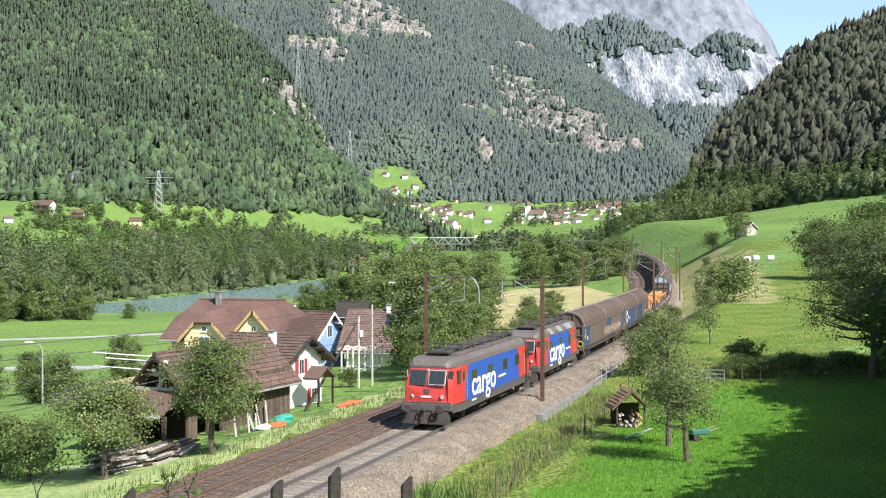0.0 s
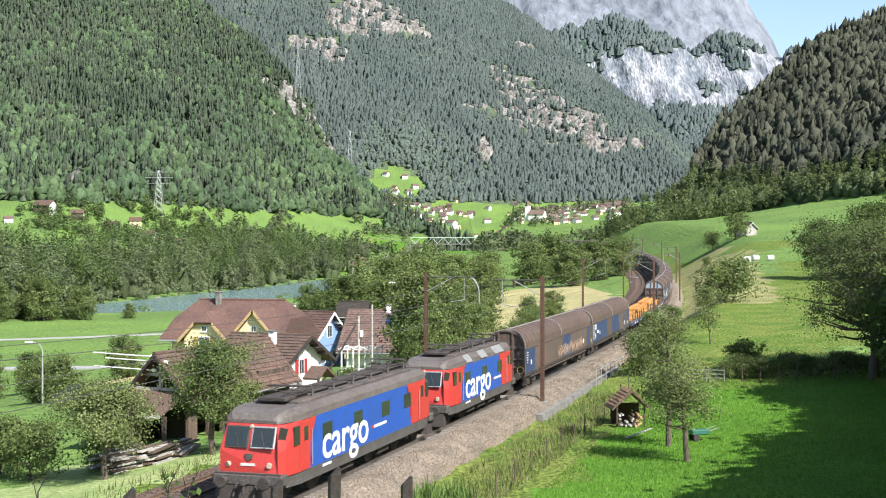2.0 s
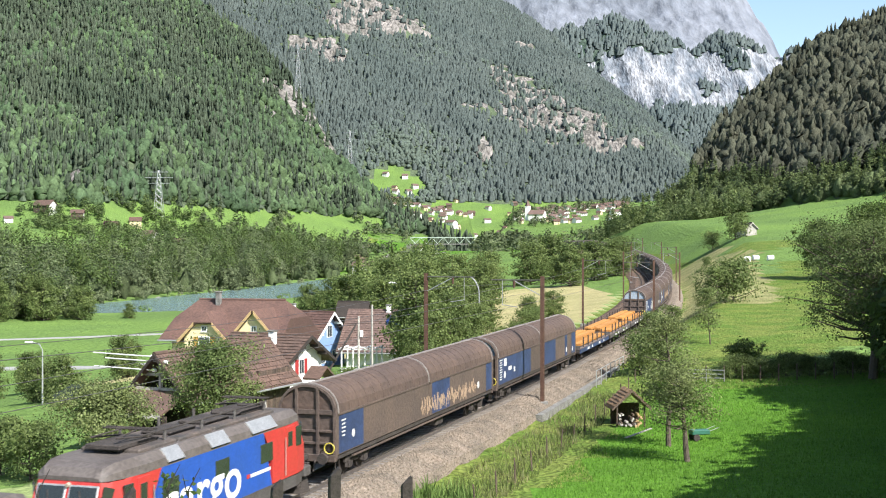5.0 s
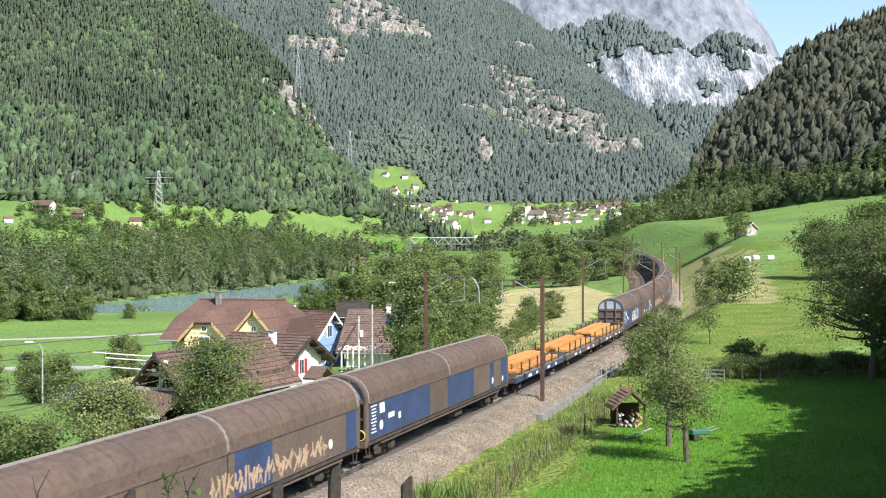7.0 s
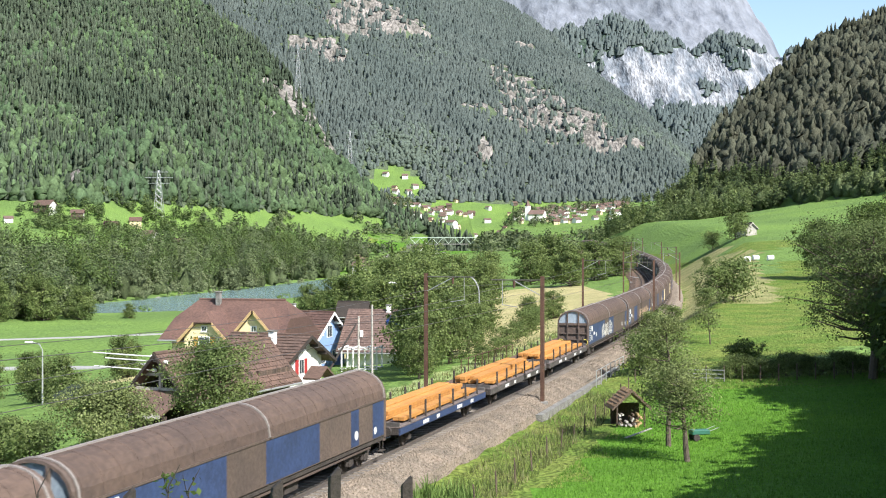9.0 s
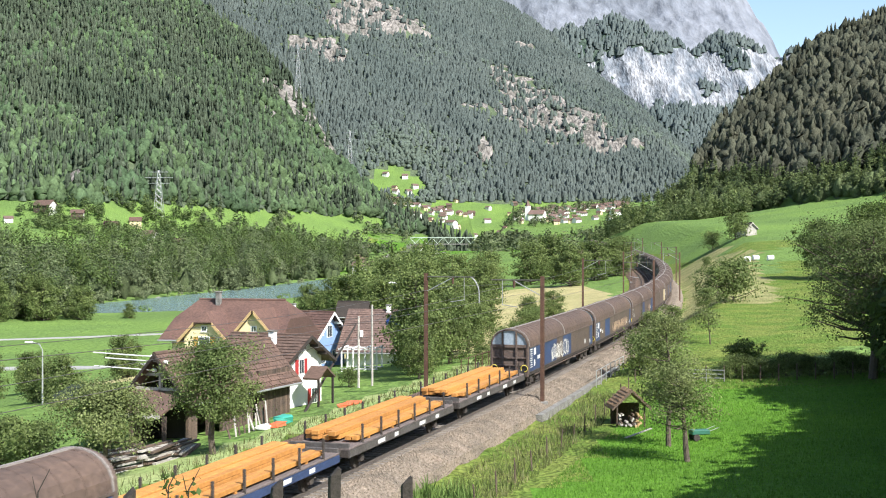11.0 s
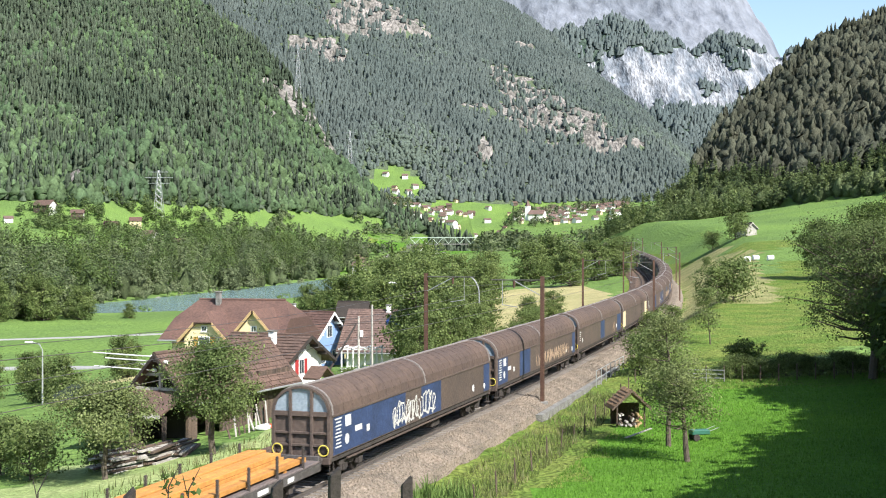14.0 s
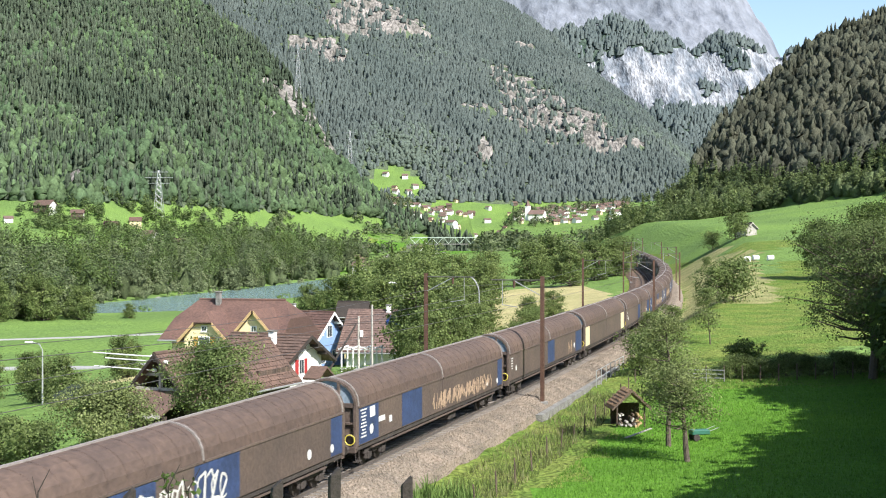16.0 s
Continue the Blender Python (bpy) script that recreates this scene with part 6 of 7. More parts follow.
def build_farm():
    build_barn()
    # white house joined to the barn
    n = Vector((0.90, -0.43)).normalized()
    mid = Vector((-9.85, 89.2)) - n * 2.6
    ang = math.degrees(math.atan2(n.y, n.x))
    gable_house("house", Matrix.Translation((mid.x, mid.y, 0)) @ pose(0, 0, 0, 0, 0, ang), 5.2, 5.1, 2.5, 3.95, PLASTER, TILE_BROWN,
                ("white plastered farmhouse with red shutters and a brown roof", "house", "farm houses"), over=0.75, openings=(
                    ("r", -0.2, 1.3, 0.6, 0.95, SHUTTER_RED), ("r", 1.5, -0.9, 0.7, 1.0, SHUTTER_RED), ("f", 1.6, -0.6, 0.7, 1.0, SHUTTER_RED)), chimneys=((0.9, -1.2, 0.95),))
    porch = empty("porch", Matrix.Translation((-9.2, 87.9, 0)) @ pose(0, 0, 0, 0, 0, ang))
    tagged(porch, "small tiled porch with timber posts on the farmhouse", "porch")
    part("porch_roof", prism([(-1.1, 1.2), (0, 1.95), (1.1, 1.2), (1.1, 1.08), (0, 1.81), (-1.1, 1.08)], 0.1, 1.4), TILE_BROWN, porch)
    for y in (-0.95, 0.95):
        part("post", box(1.2, 1.33, y - 0.06, y + 0.06, -2.2, 1.2), DARK_WOOD, porch)
    # cream house with cross gables
    yh = gable_house("house", Matrix.Translation((-17.8, 112.9, 0)) @ pose(0, 0, 0, 0, 0, -12), 9.3, 9.2, 2.75, 5.5, CREAM_WALL, TILE_RED,
                     ("cream two-storey house with a red-brown half-hipped roof", "house", "farm houses"), over=0.9, base=-4, openings=(
                         ("f", -3.9, 0.2, 0.8, 1.1, SHUTTER_OCHRE), ("f", 0.0, 0.2, 0.8, 1.1, SHUTTER_OCHRE)), chimneys=((-2.0, -0.6, 1.0),), fascia=LIGHT_WOOD, hip=1.5)
    for cx, w, zt, hipped in ((-1.1, 3.6, 4.7, True), (3.3, 3.8, 4.95, False)):
        hw, front, ze = w / 2, -6.0, 2.75
        kk, o = (zt - ze) / hw, hw + 0.45
        place = Matrix.Translation((cx, front, 0)) @ pose(0, 0, 0, 0, 0, 90)
        q = 0.36 if hipped else 0.04        # how far out the gable's top is cut off
        cg = part("cross_gable", prism([(-hw, -4), (hw, -4), (hw, ze), (q * hw, zt - kk * q * hw - 0.15), (-q * hw, zt - kk * q * hw - 0.15), (-hw, ze)], 0, 3.5), CREAM_WALL, yh)
        cg.matrix_basis = place
        bm = bmesh.new()
        zq, zo = zt - kk * q * o, zt - kk * o
        v = [bm.verts.new(c) for c in ((-0.4, -o, zo), (-0.4, -q * o, zq), (-0.4 + 2.2 * q, 0, zt), (5.5, 0, zt), (5.5, -o, zo), (-0.4, o, zo), (-0.4, q * o, zq), (5.5, o, zo))]
        for f in ((0, 1, 2, 3, 4), (6, 5, 7, 3, 2), (1, 6, 2)):
            bm.faces.new([v[t] for t in f])
        bmesh.ops.recalc_face_normals(bm, faces=bm.faces[:])
        bmesh.ops.solidify(bm, geom=bm.faces[:], thickness=0.16)
        part("cross_roof", bm, TILE_RED, yh).matrix_basis = place
        for sgn in (1, -1):
            b = part("barge_board", prism([(sgn * q * o, zq + 0.03), (sgn * (o + 0.05), zo + 0.03), (sgn * (o + 0.05), zo - 0.3), (sgn * q * o, zq - 0.3)], -0.5, -0.42), LIGHT_WOOD, yh)
            b.matrix_basis = place
        window(cx, 1.3, 0.9, 1.25, front - 0.0, yh, -1, SHUTTER_OCHRE)
        window(cx, 3.1, 0.4, 0.4, front - 0.0, yh, -1, None)
    # blue house
    bh = gable_house("house", Matrix.Translation((-14.6, 128, 0)) @ pose(0, 0, 0, 0, 0, -28), 7.5, 5.6, 1.3, 3.75, BLUE_WALL, TILE_RED,
                     ("small blue boarded house with white trim", "house", "farm houses"), over=0.6, base=-4, fascia=WHITE_WOOD, openings=(("r", 0.0, 1.3, 0.8, 1.1, None), ("r", 0.9, -1.2, 0.8, 1.1, None), ("r", -1.2, -1.2, 0.8, 1.1, None)),
                     chimneys=((-2.2, 0.2, 0.6), (-0.8, 0.3, 0.9)))
    # brown-roofed house with solar panel and white veranda
    wh = gable_house("house", Matrix.Translation((-6.0, 128, 0)) @ pose(0, 0, 0, 0, 0, -9), 5.6, 9.0, 0.6, 3.85, PLASTER, TILE_FAR,
                     ("low house with a wide faded brown roof", "house", "farm houses"), over=0.8, base=-4, chimneys=((0.6, -0.2, 0.6),))
    k = (3.85 - 0.6) / 4.5
    part("solar_panel", box(-1.1, 1.1, -0.75, 0.75, 0.03, 0.08, m=Matrix.Translation((1.7, -1.35, 3.85 - k * 1.35)) @ pose(0, 0, 0, math.degrees(math.atan(k)), 0, 0)), SOLAR, wh)
    ver = empty("veranda", Matrix.Translation((-7.6, 118.5, -1.2)) @ pose(0, 0, 0, 0, 0, -9))
    tagged(ver, "white painted timber veranda with open rafters", "veranda")
    for x in (-1.6, -0.5, 0.6, 1.7):
        for y in (-1.2, 1.2):
            part("post", box(x - 0.06, x + 0.06, y - 0.06, y + 0.06, -0.8, 2.0), WHITE_WOOD, ver)
        part("rafter", box(x - 0.04, x + 0.04, -1.5, 1.5, 2.0, 2.14), WHITE_WOOD, ver)
    for y in (-1.2, 1.2):
        part("beam", box(-1.9, 2.0, y - 0.06, y + 0.06, 1.88, 2.0), WHITE_WOOD, ver)
        part("rail", box(-1.7, 1.8, y - 0.04, y + 0.04, 0.1, 0.2), WHITE_WOOD, ver)
    for i in range(9):
        part("baluster", box(-1.6 + i * 0.41, -1.54 + i * 0.41, -1.22, -1.18, -0.6, 0.1), WHITE_WOOD, ver)
    gable_house("shed", Matrix.Translation((-11.4, 162, 0)) @ pose(0, 0, 0, 0, 0, -6), 3.0, 3.2, 1.9, 3.3, DARK_WOOD, DARK_WOOD, ("dark weathered field shed", "shed"), over=0.5, base=-5)
    # hillside hut
    x, y = 78.6, 330
    gable_house("hay_hut", Matrix.Translation((x, y, height(x, y))) @ pose(0, 0, 0, 0, 0, -62), 4.2, 3.4, 2.0, 3.3, GREY_BOARDS, DARK_WOOD, ("small grey timber hay hut on the sloping meadow", "hut"), over=0.4, base=-1, fascia=GREY_BOARDS)
    # garden shelter with stacked firewood under the fruit trees
    x, y = 11.4, 78.5
    z = height(x, y)
    sh = empty("wood_shelter", Matrix.Translation((x, y, z)) @ pose(0, 0, 0, 0, 0, 95))
    tagged(sh, "open garden shelter with a straw-brown tiled roof and firewood", "shelter")
    for a in (-0.8, 0.8):
        for b in (-0.85, 0.85):
            part("post", box(a - 0.05, a + 0.05, b - 0.05, b + 0.05, -0.3, 1.3, bev=0.01), BOARDS, sh)
    part("back_wall", box(0.8, 0.84, -0.85, 0.85, 0, 1.3), BOARDS, sh)
    for sgn in (1, -1):
        part("roof_slope", prism([(0, 2.3), (sgn * 1.2, 1.15), (sgn * 1.2, 1.08), (0, 2.2)], -1.1, 1.1), STRAW, sh)
        tile_slope(sh, -1.1, 1.1, 1.2, 2.3, 1.15 / 1.2, sgn, STRAW, 91 + sgn, 0.24, 0.2)
        part("barge_board", prism([(0, 2.33), (sgn * 1.22, 1.17), (sgn * 1.22, 1.03), (0, 2.17)], -1.16, -1.1), BOARDS, sh)
    rnd = random.Random(8)
    lm = None
    for i in range(30):
        a, b = rnd.uniform(-0.9, 0.9), rnd.uniform(0.05, 0.85)
        part("log", rod((-0.95, a * 0.85, b), (-0.4, a * 0.85, b), 0.06 + rnd.random() * 0.03, sides=7), LIGHT_WOOD if a < -0.35 else (GREY_BOARDS if i % 2 else BOARDS), sh)


# ---- clutter in front of the barn ----
def build_clutter():
    rnd = random.Random(12)
    for k, (s, off, n) in enumerate(((55.5, 13.0, 26), (57.5, 12.2, 22), (60.0, 12.5, 16))):
        p, h = on_line(s, off)
        z = height(p.x, p.y)
        ob = empty("timber_pile", Matrix.Translation((p.x, p.y, z)) @ pose(0, 0, 0, 0, 0, 60 + h + 12 * k))
        tagged(ob, "pile of old grey planks and beams on the grass", "timber pile", "timber piles")
        for i in range(n):
            a, c = rnd.uniform(-0.9, 0.9), 0.1 + 0.11 * (i // 3)
            m = Matrix.Translation((rnd.uniform(-0.3, 0.3), a * (1 - i / n * 0.5), c)) @ pose(0, 0, 0, 0, rnd.uniform(-3, 3), rnd.uniform(-9, 9))
            part("plank", box(-rnd.uniform(1.2, 1.9), rnd.uniform(1.2, 1.9), -0.11, 0.11, -0.045, 0.045, m=m), GREY_BOARDS if i % 3 else BOARDS, ob)
    for i in range(16):
        s, off = 70.5 - rnd.random() * 5.5, 11.8 + rnd.random() * 0.5
        p, h = on_line(s, off)
        z = height(p.x, p.y)
        tall = rnd.uniform(1.0, 1.7)
        ob = part("leaning_board", box(-0.09, 0.09, -0.02, 0.02, -0.1, tall, bev=0.005), GREY_BOARDS if i % 2 else BOARDS)
        ob.matrix_basis = Matrix.Translation((p.x, p.y, z)) @ pose(0, 0, 0, rnd.uniform(-20, -8), rnd.uniform(-14, 14), 72 + h)
        tagged(ob, "old board leaning against the barn", "board", "leaning boards")
    for i, (s, off, m, label) in enumerate(((69.3, 11.0, ORANGE, "orange plastic sheet on the grass"), (70.6, 11.2, TARP, "teal tarpaulin over a low cart"), (78.5, 10.2, ORANGE, "orange plastic sheet on the grass"),
                                            (68.6, 11.4, WHITE_WOOD, "white sack by the barn"), (79.3, 10.0, ORANGE, "orange plastic tub on the grass"))):
        p, h = on_line(s, off)
        bm = box(-0.7, 0.7, -0.35, 0.35, 0, 0.22 if i != 1 else 0.5, bev=0.08)
        for v in bm.verts:
            v.co += Vector((rnd.uniform(-0.12, 0.12), rnd.uniform(-0.08, 0.08), rnd.uniform(0, 0.08) if v.co.z > 0.1 else 0))
        ob = part("sheet" if m is ORANGE else ("covered_cart" if m is TARP else "sack"), bm, m)
        ob.matrix_basis = Matrix.Translation((p.x, p.y, height(p.x, p.y) - 0.02)) @ pose(0, 0, 0, 0, 0, 72 + h)
        tagged(ob, label, "clutter")


# ---- overhead line ----
def mast(s, off, reach, side, tags, tall=7.6):
    """A mast of two channels with an arm reaching over the track."""
    p, h = on_line(s, off)
    ob = empty("catenary_mast", Matrix.Translation(p) @ pose(0, 0, 0, 0, 0, 90 - 17.42 + h))
    tagged(ob, *tags)
    for x in (-0.11, 0.11):
        part("post", box(x - 0.03, x + 0.03, -0.11, 0.11, -1.2, tall), MAST_RUST, ob)
    for k in range(12):
        part("lacing", box(-0.1, 0.1, -0.09, -0.07, 0.2 + k * 0.6, 0.28 + k * 0.6), MAST_RUST, ob)
    part("footing", box(-0.3, 0.3, -0.3, 0.3, -1.6, -0.42, bev=0.05), CONCRETE, ob)
    y = side
    part("arm", rod((0, 0, tall - 0.25), (0, y * reach, tall - 0.25), 0.038, sides=6), WIRE, ob)
    part("arm_stay", rod((0, 0, tall - 1.3), (0, y * reach * 0.55, tall - 0.3), 0.03, sides=6), GALV, ob)
    part("insulator", rod((0, y * reach * 0.55, tall - 0.3), (0, y * reach * 0.55, tall - 0.75), 0.09, 0.07, 8), MAST_RUST, ob)
    part("drop_tube", rod((0, y * reach * 0.78, tall - 0.25), (0, y * reach * 0.78, tall - 1.9), 0.022, sides=6), GALV, ob)
    part("steady_arm", rod((0, y * reach * 0.78, tall - 1.85), (0, y * (reach * 0.78 - 1.0), tall - 2.0), 0.025, sides=6), GALV, ob)
    return ob


def build_masts():
    # s along the line of the pairs
    for s in (79.8, 143, 212, 280, 345, 405):
        mast(s, -2.75, 3.4, 1, ("rusty steel catenary mast with an arm over the running track", "catenary mast", "masts"))
    for s in (85.4, 155, 220, 288, 350, 410):
        mast(s, 6.9, 3.6, -1, ("rusty steel catenary mast with an arm over the second track", "catenary mast", "masts"))
    # one wide arm with a curved hanger
    p, h = on_line(85.4, 6.9)
    hb = empty("curved_hanger", Matrix.Translation(p) @ pose(0, 0, 0, 0, 0, 90 - 17.42 + h))
    tagged(hb, "pale bent tube hanging from the catenary arm", "hanger")
    bm = bmesh.new()
    last = Vector((0, -3.3, 7.35))
    for i in range(7):
        a = math.pi / 2 * i / 6
        q = Vector((0, -3.3 - 0.6 * math.sin(a), 7.35 - 0.6 * (1 - math.cos(a)) - 0.1 * i))
        if i:
            add_rod(bm, last, q, 0.045, sides=6)
        last = q
    add_rod(bm, last, last - Vector((0, 0, 0.6)), 0.045, sides=6)
    part("tube", bm, GALV, hb)
    for off, zs in ((0.0, (5.45, 6.9)), (3.9, (5.45, 6.9))):
        for z in zs:
            rings = []
            for i in range(60):
                s = 20 + i * 6.8
                sag = 0.5 * abs(math.sin((s - 79.8) / 53.5 * math.pi)) if z > 6 else 0
                rings.append([(on_line(s, off + a)[0].x, on_line(s, off + a)[0].y, on_line(s)[0].z + z - sag + b) for a, b in ((-0.011, 0), (0, 0.011), (0.011, 0), (0, -0.011))])
            tagged(part("overhead_wire", loft(rings), WIRE), "thin copper overhead wire above the track", "overhead wire", "overhead wires")
    # wooden poles and stay by the houses
    for u, (x, y, tall) in enumerate(((-6.6, 99.5, 5.6), (-5.6, 100.5, 6.4))):
        z = height(x, y)
        ob = empty("pole", Matrix.Translation((x, y, z)))
        tagged(ob, "slender grey wooden pole with a box", "pole", "poles")
        part("shaft", rod((0, 0, -0.3), (0, 0, tall), 0.1, 0.07), GREY_BOARDS, ob)
        if u == 0:
            part("box", box(0.1, 0.35, -0.15, 0.15, tall - 1.6, tall - 1.1, bev=0.02), WHITE_WOOD, ob)
    z = height(-9.0, 84.5)
    st = part("stay_pole", rod((-9.2, 83.5, z - 0.2), (-6.8, 99.3, 4.1), 0.09, 0.07), DARK_WOOD)
    tagged(st, "leaning dark timber stay beside the farmhouse", "pole")
    # street lamps
    for x, y, tall in ((-34.0, 108, 5.2), (-3.9, 126, 7.6)):
        z = height(x, y)
        ob = empty("street_lamp", Matrix.Translation((x, y, z)))
        tagged(ob, "grey street lamp with a curved arm", "street lamp", "street lamps")
        part("pole", rod((0, 0, -0.3), (0, 0, tall - 0.6), 0.08, 0.06), GALV, ob)
        bm = bmesh.new()
        add_rod(bm, (0, 0, tall - 0.6), (-0.25, 0, tall - 0.1), 0.05, sides=6)
        add_rod(bm, (-0.25, 0, tall - 0.1), (-0.9, 0, tall + 0.1), 0.05, sides=6)
        part("arm", bm, GALV, ob)
        part("head", box(-1.5, -0.85, -0.14, 0.14, tall + 0.03, tall + 0.17, bev=0.04), WHITE_WOOD, ob)


# ---- trees one by one ----
def put(src, x, y, turn=0.0, size=1.0, sink=0.0):
    return copy_thing(src, Matrix.Translation((x, y, height(x, y) - sink)) @ pose(0, 0, 0, 0, 0, turn) @ Matrix.Scale(size, 4))


def move(ob, x, y, turn=0.0):
    ob.matrix_basis = Matrix.Translation((x, y, height(x, y))) @ pose(0, 0, 0, 0, 0, turn)
    return ob


def build_trees():
    fruit = ("fruit tree with a loose grey-green crown on the grass", "tree", "fruit trees")
    move(broad_tree("fruit_tree", 4.3, 5.4, 17000, 0.125, LEAF_APPLE, 31, fruit, 0.16, 0.42, 0.0, 90), -15.9, 60.0)
    move(broad_tree("fruit_tree", 5.7, 4.9, 21000, 0.125, LEAF, 32, ("round fruit tree before the old barn", "tree", "fruit trees"), 0.2, 0.34, 0.0, 110), -11.8, 65.3)
    move(broad_tree("fruit_tree", 7.6, 3.4, 9000, 0.12, LEAF_APPLE, 33, ("tall slender fruit tree in the meadow", "tree", "fruit trees"), 0.17, 0.22, -0.02, 110), 12.5, 70.5)
    move(broad_tree("fruit_tree", 5.0, 4.3, 7500, 0.12, LEAF_APPLE, 34, ("leaning fruit tree in the meadow", "tree", "fruit trees"), 0.17, 0.36, -0.12, 90), 12.6, 65.5)
    move(broad_tree("fruit_tree", 3.2, 3.0, 900, 0.18, LEAF_APPLE, 35, ("small thin fruit tree on the slope", "tree", "fruit trees"), 0.08, 0.5, -0.08, 30), 24.8, 118)
    move(broad_tree("fruit_tree", 2.3, 3.0, 2500, 0.18, LEAF_DARK, 36, ("low dark fruit tree in the meadow", "tree", "fruit trees"), 0.1, 0.4, 0, 40), 23.7, 100.5)
    ash = broad_tree("ash_tree", 11.8, 13.0, 22000, 0.17, ASH, 37, ("big airy broadleaf tree at the meadow's edge", "tree", "meadow trees"), 0.34, 0.24, 0.0, 260, 0.5)
    move(ash, 31.4, 93)
    put(ash, 34.0, 89, 250, 0.72)
    put(ash, 34.5, 98, 20, 1.0)
    oak = broad_tree("oak_tree", 11.0, 9.0, 9000, 0.36, LEAF_DARK, 38, ("dense dark broadleaf tree", "tree", "dark trees"), 0.32, 0.15, 0.0, 110)
    move(oak, 62, 185)
    put(oak, 68, 190, 80, 1.1)
    put(oak, 57, 192, 190, 0.8)
    # Oaks beyond the right edge of view, placed for their shadows on the meadow.
    shade = broad_tree("oak_tree", 11.0, 9.5, 9000, 0.75, LEAF_DARK, 43, ("broad dense oak out of view, added to shade the meadow", "tree", "dark trees"), 0.35, 0.15, 0.0, 150)
    move(shade, 29.5, 55.5)
    for x, y, k, a in ((24, 44, 1.25, 10), (28.5, 52, 1.3, 100), (31, 59, 1.3, 200), (34, 66, 1.2, 50), (26, 36, 1.35, 300), (33, 48, 1.25, 150), (37, 73, 1.3, 20), (40, 80, 1.2, 33), (38, 60, 1.4, 80), (21, 34, 1.1, 240), (23.4, 50, 1.0, 15), (27.5, 60, 1.0, 70), (19.8, 38, 1.0, 200)):
        put(shade, x, y, a, k)
    for x, y, k, a in ((33.5, 81, 1.1, 30), (38, 84, 1.2, 140), (37, 77, 1.15, 260), (41, 90, 1.2, 320), (25.5, 41, 1.2, 75), (22.5, 43, 1.0, 190)):
        put(shade, x, y, a, k)
    put(oak, 32.2, 87, 40, 0.78)
    # trees between the houses and the line
    row = broad_tree("wayside_tree", 9.0, 6.4, 9000, 0.26, LEAF, 39, ("dark dense tree beside the line", "tree", "wayside trees"), 0.25, 0.08, 0.0, 110)
    move(row, -2.2, 107)
    for x, y, a, k in ((-2.2, 114, 90, 0.85), (0.6, 116, 200, 0.75), (2.6, 128, 20, 0.7), (-0.6, 124, 300, 0.95), (4.0, 140, 130, 0.6), (-1.9, 101.5, 240, 0.5)):
        put(row, x, y, a, k)
    lime = broad_tree("lime_tree", 12.0, 9.5, 8000, 0.42, LEAF, 40, ("tall green broadleaf tree on the valley floor", "tree", "valley trees"), 0.3, 0.08, 0.0, 110)
    move(lime, 30.0, 300)
    lime.location.z -= 1.4
    for x, y, a, k in ((38, 318, 50, 1.0), (45, 330, 120, 0.95), (22, 322, 200, 1.1), (10, 300, 260, 1.0), (2, 280, 310, 1.05), (-10, 262, 20, 1.15), (-20, 270, 70, 1.0), (8, 246, 190, 0.85),
                       (-4, 214, 280, 1.0), (2, 200, 15, 0.75), (50, 352, 95, 1.0), (-8, 190, 140, 0.8), (6, 178, 10, 0.5), (12, 176, 160, 0.38), (16, 184, 80, 0.4), (-28, 330, 30, 1.0), (-35, 338, 90, 0.9),
                       (30, 345, 40, 1.2), (-54, 150, 10, 0.55), (-51, 158, 60, 0.5), (-33, 110, 200, 0.4), (-36, 113, 120, 0.36), (-38, 152, 90, 0.5), (-112, 342, 0, 1.2), (-105, 334, 70, 1.1), (-96, 338, 150, 0.9), (-122, 350, 230, 1.25), (-116, 330, 300, 1.0), (-85, 345, 20, 0.4), (-62, 352, 200, 0.35)):
        put(lime, x, y, a, k, 1.4 * k)
    bush = broad_tree("bush", 3.2, 4.2, 3200, 0.2, LEAF, 41, ("rounded leafy green bush", "bush", "bushes"), 0.08, 0.02, 0.0, 60)
    move(bush, 15.4, 99.5)
    for x, y, a, k in ((36.5, 160, 40, 1.6), (34.0, 158, 100, 1.35), (31.5, 152, 300, 0.8),(21.50, 97.00, 0, 0.40), (22.40, 97.35, 77, 0.55), (23.30, 96.95, 154, 0.50), (24.20, 96.55, 231, 0.45), (25.10, 96.90, 308, 0.40), (26.00, 96.50, 25, 0.55), (26.90, 96.10, 102, 0.50), (27.80, 96.45, 179, 0.45), (28.70, 96.05, 256, 0.40), (29.60, 95.65, 333, 0.55), (30.50, 96.00, 50, 0.50), (31.40, 95.60, 127, 0.45), (32.30, 95.20, 204, 0.40), (33.20, 95.55, 281, 0.55), (17.2, 102, 200, 0.9), (-20.3, 62.5, 80, 0.8), (-22.6, 65, 10, 0.85), (-24.5, 70, 40, 0.7), (-26.0, 76, 120, 0.6), (-23.5, 75, 210, 0.5), (-17, 63.5, 300, 0.55),
                       (20, 126, 140, 0.7), (23, 140, 60, 0.9), (27, 150, 160, 0.9), (8.0, 136, 20, 0.7), (6.2, 124, 200, 0.7), (9.6, 148, 90, 0.9), (5.0, 118, 280, 0.55), (3.4, 111, 330, 0.5), (-7.5, 101, 100, 0.45), (11.5, 158, 30, 0.9),
                       (74, 322, 0, 2.0), (70, 330, 200, 1.4), (60, 290, 20, 0.7)):
        put(bush, x, y, a, k)


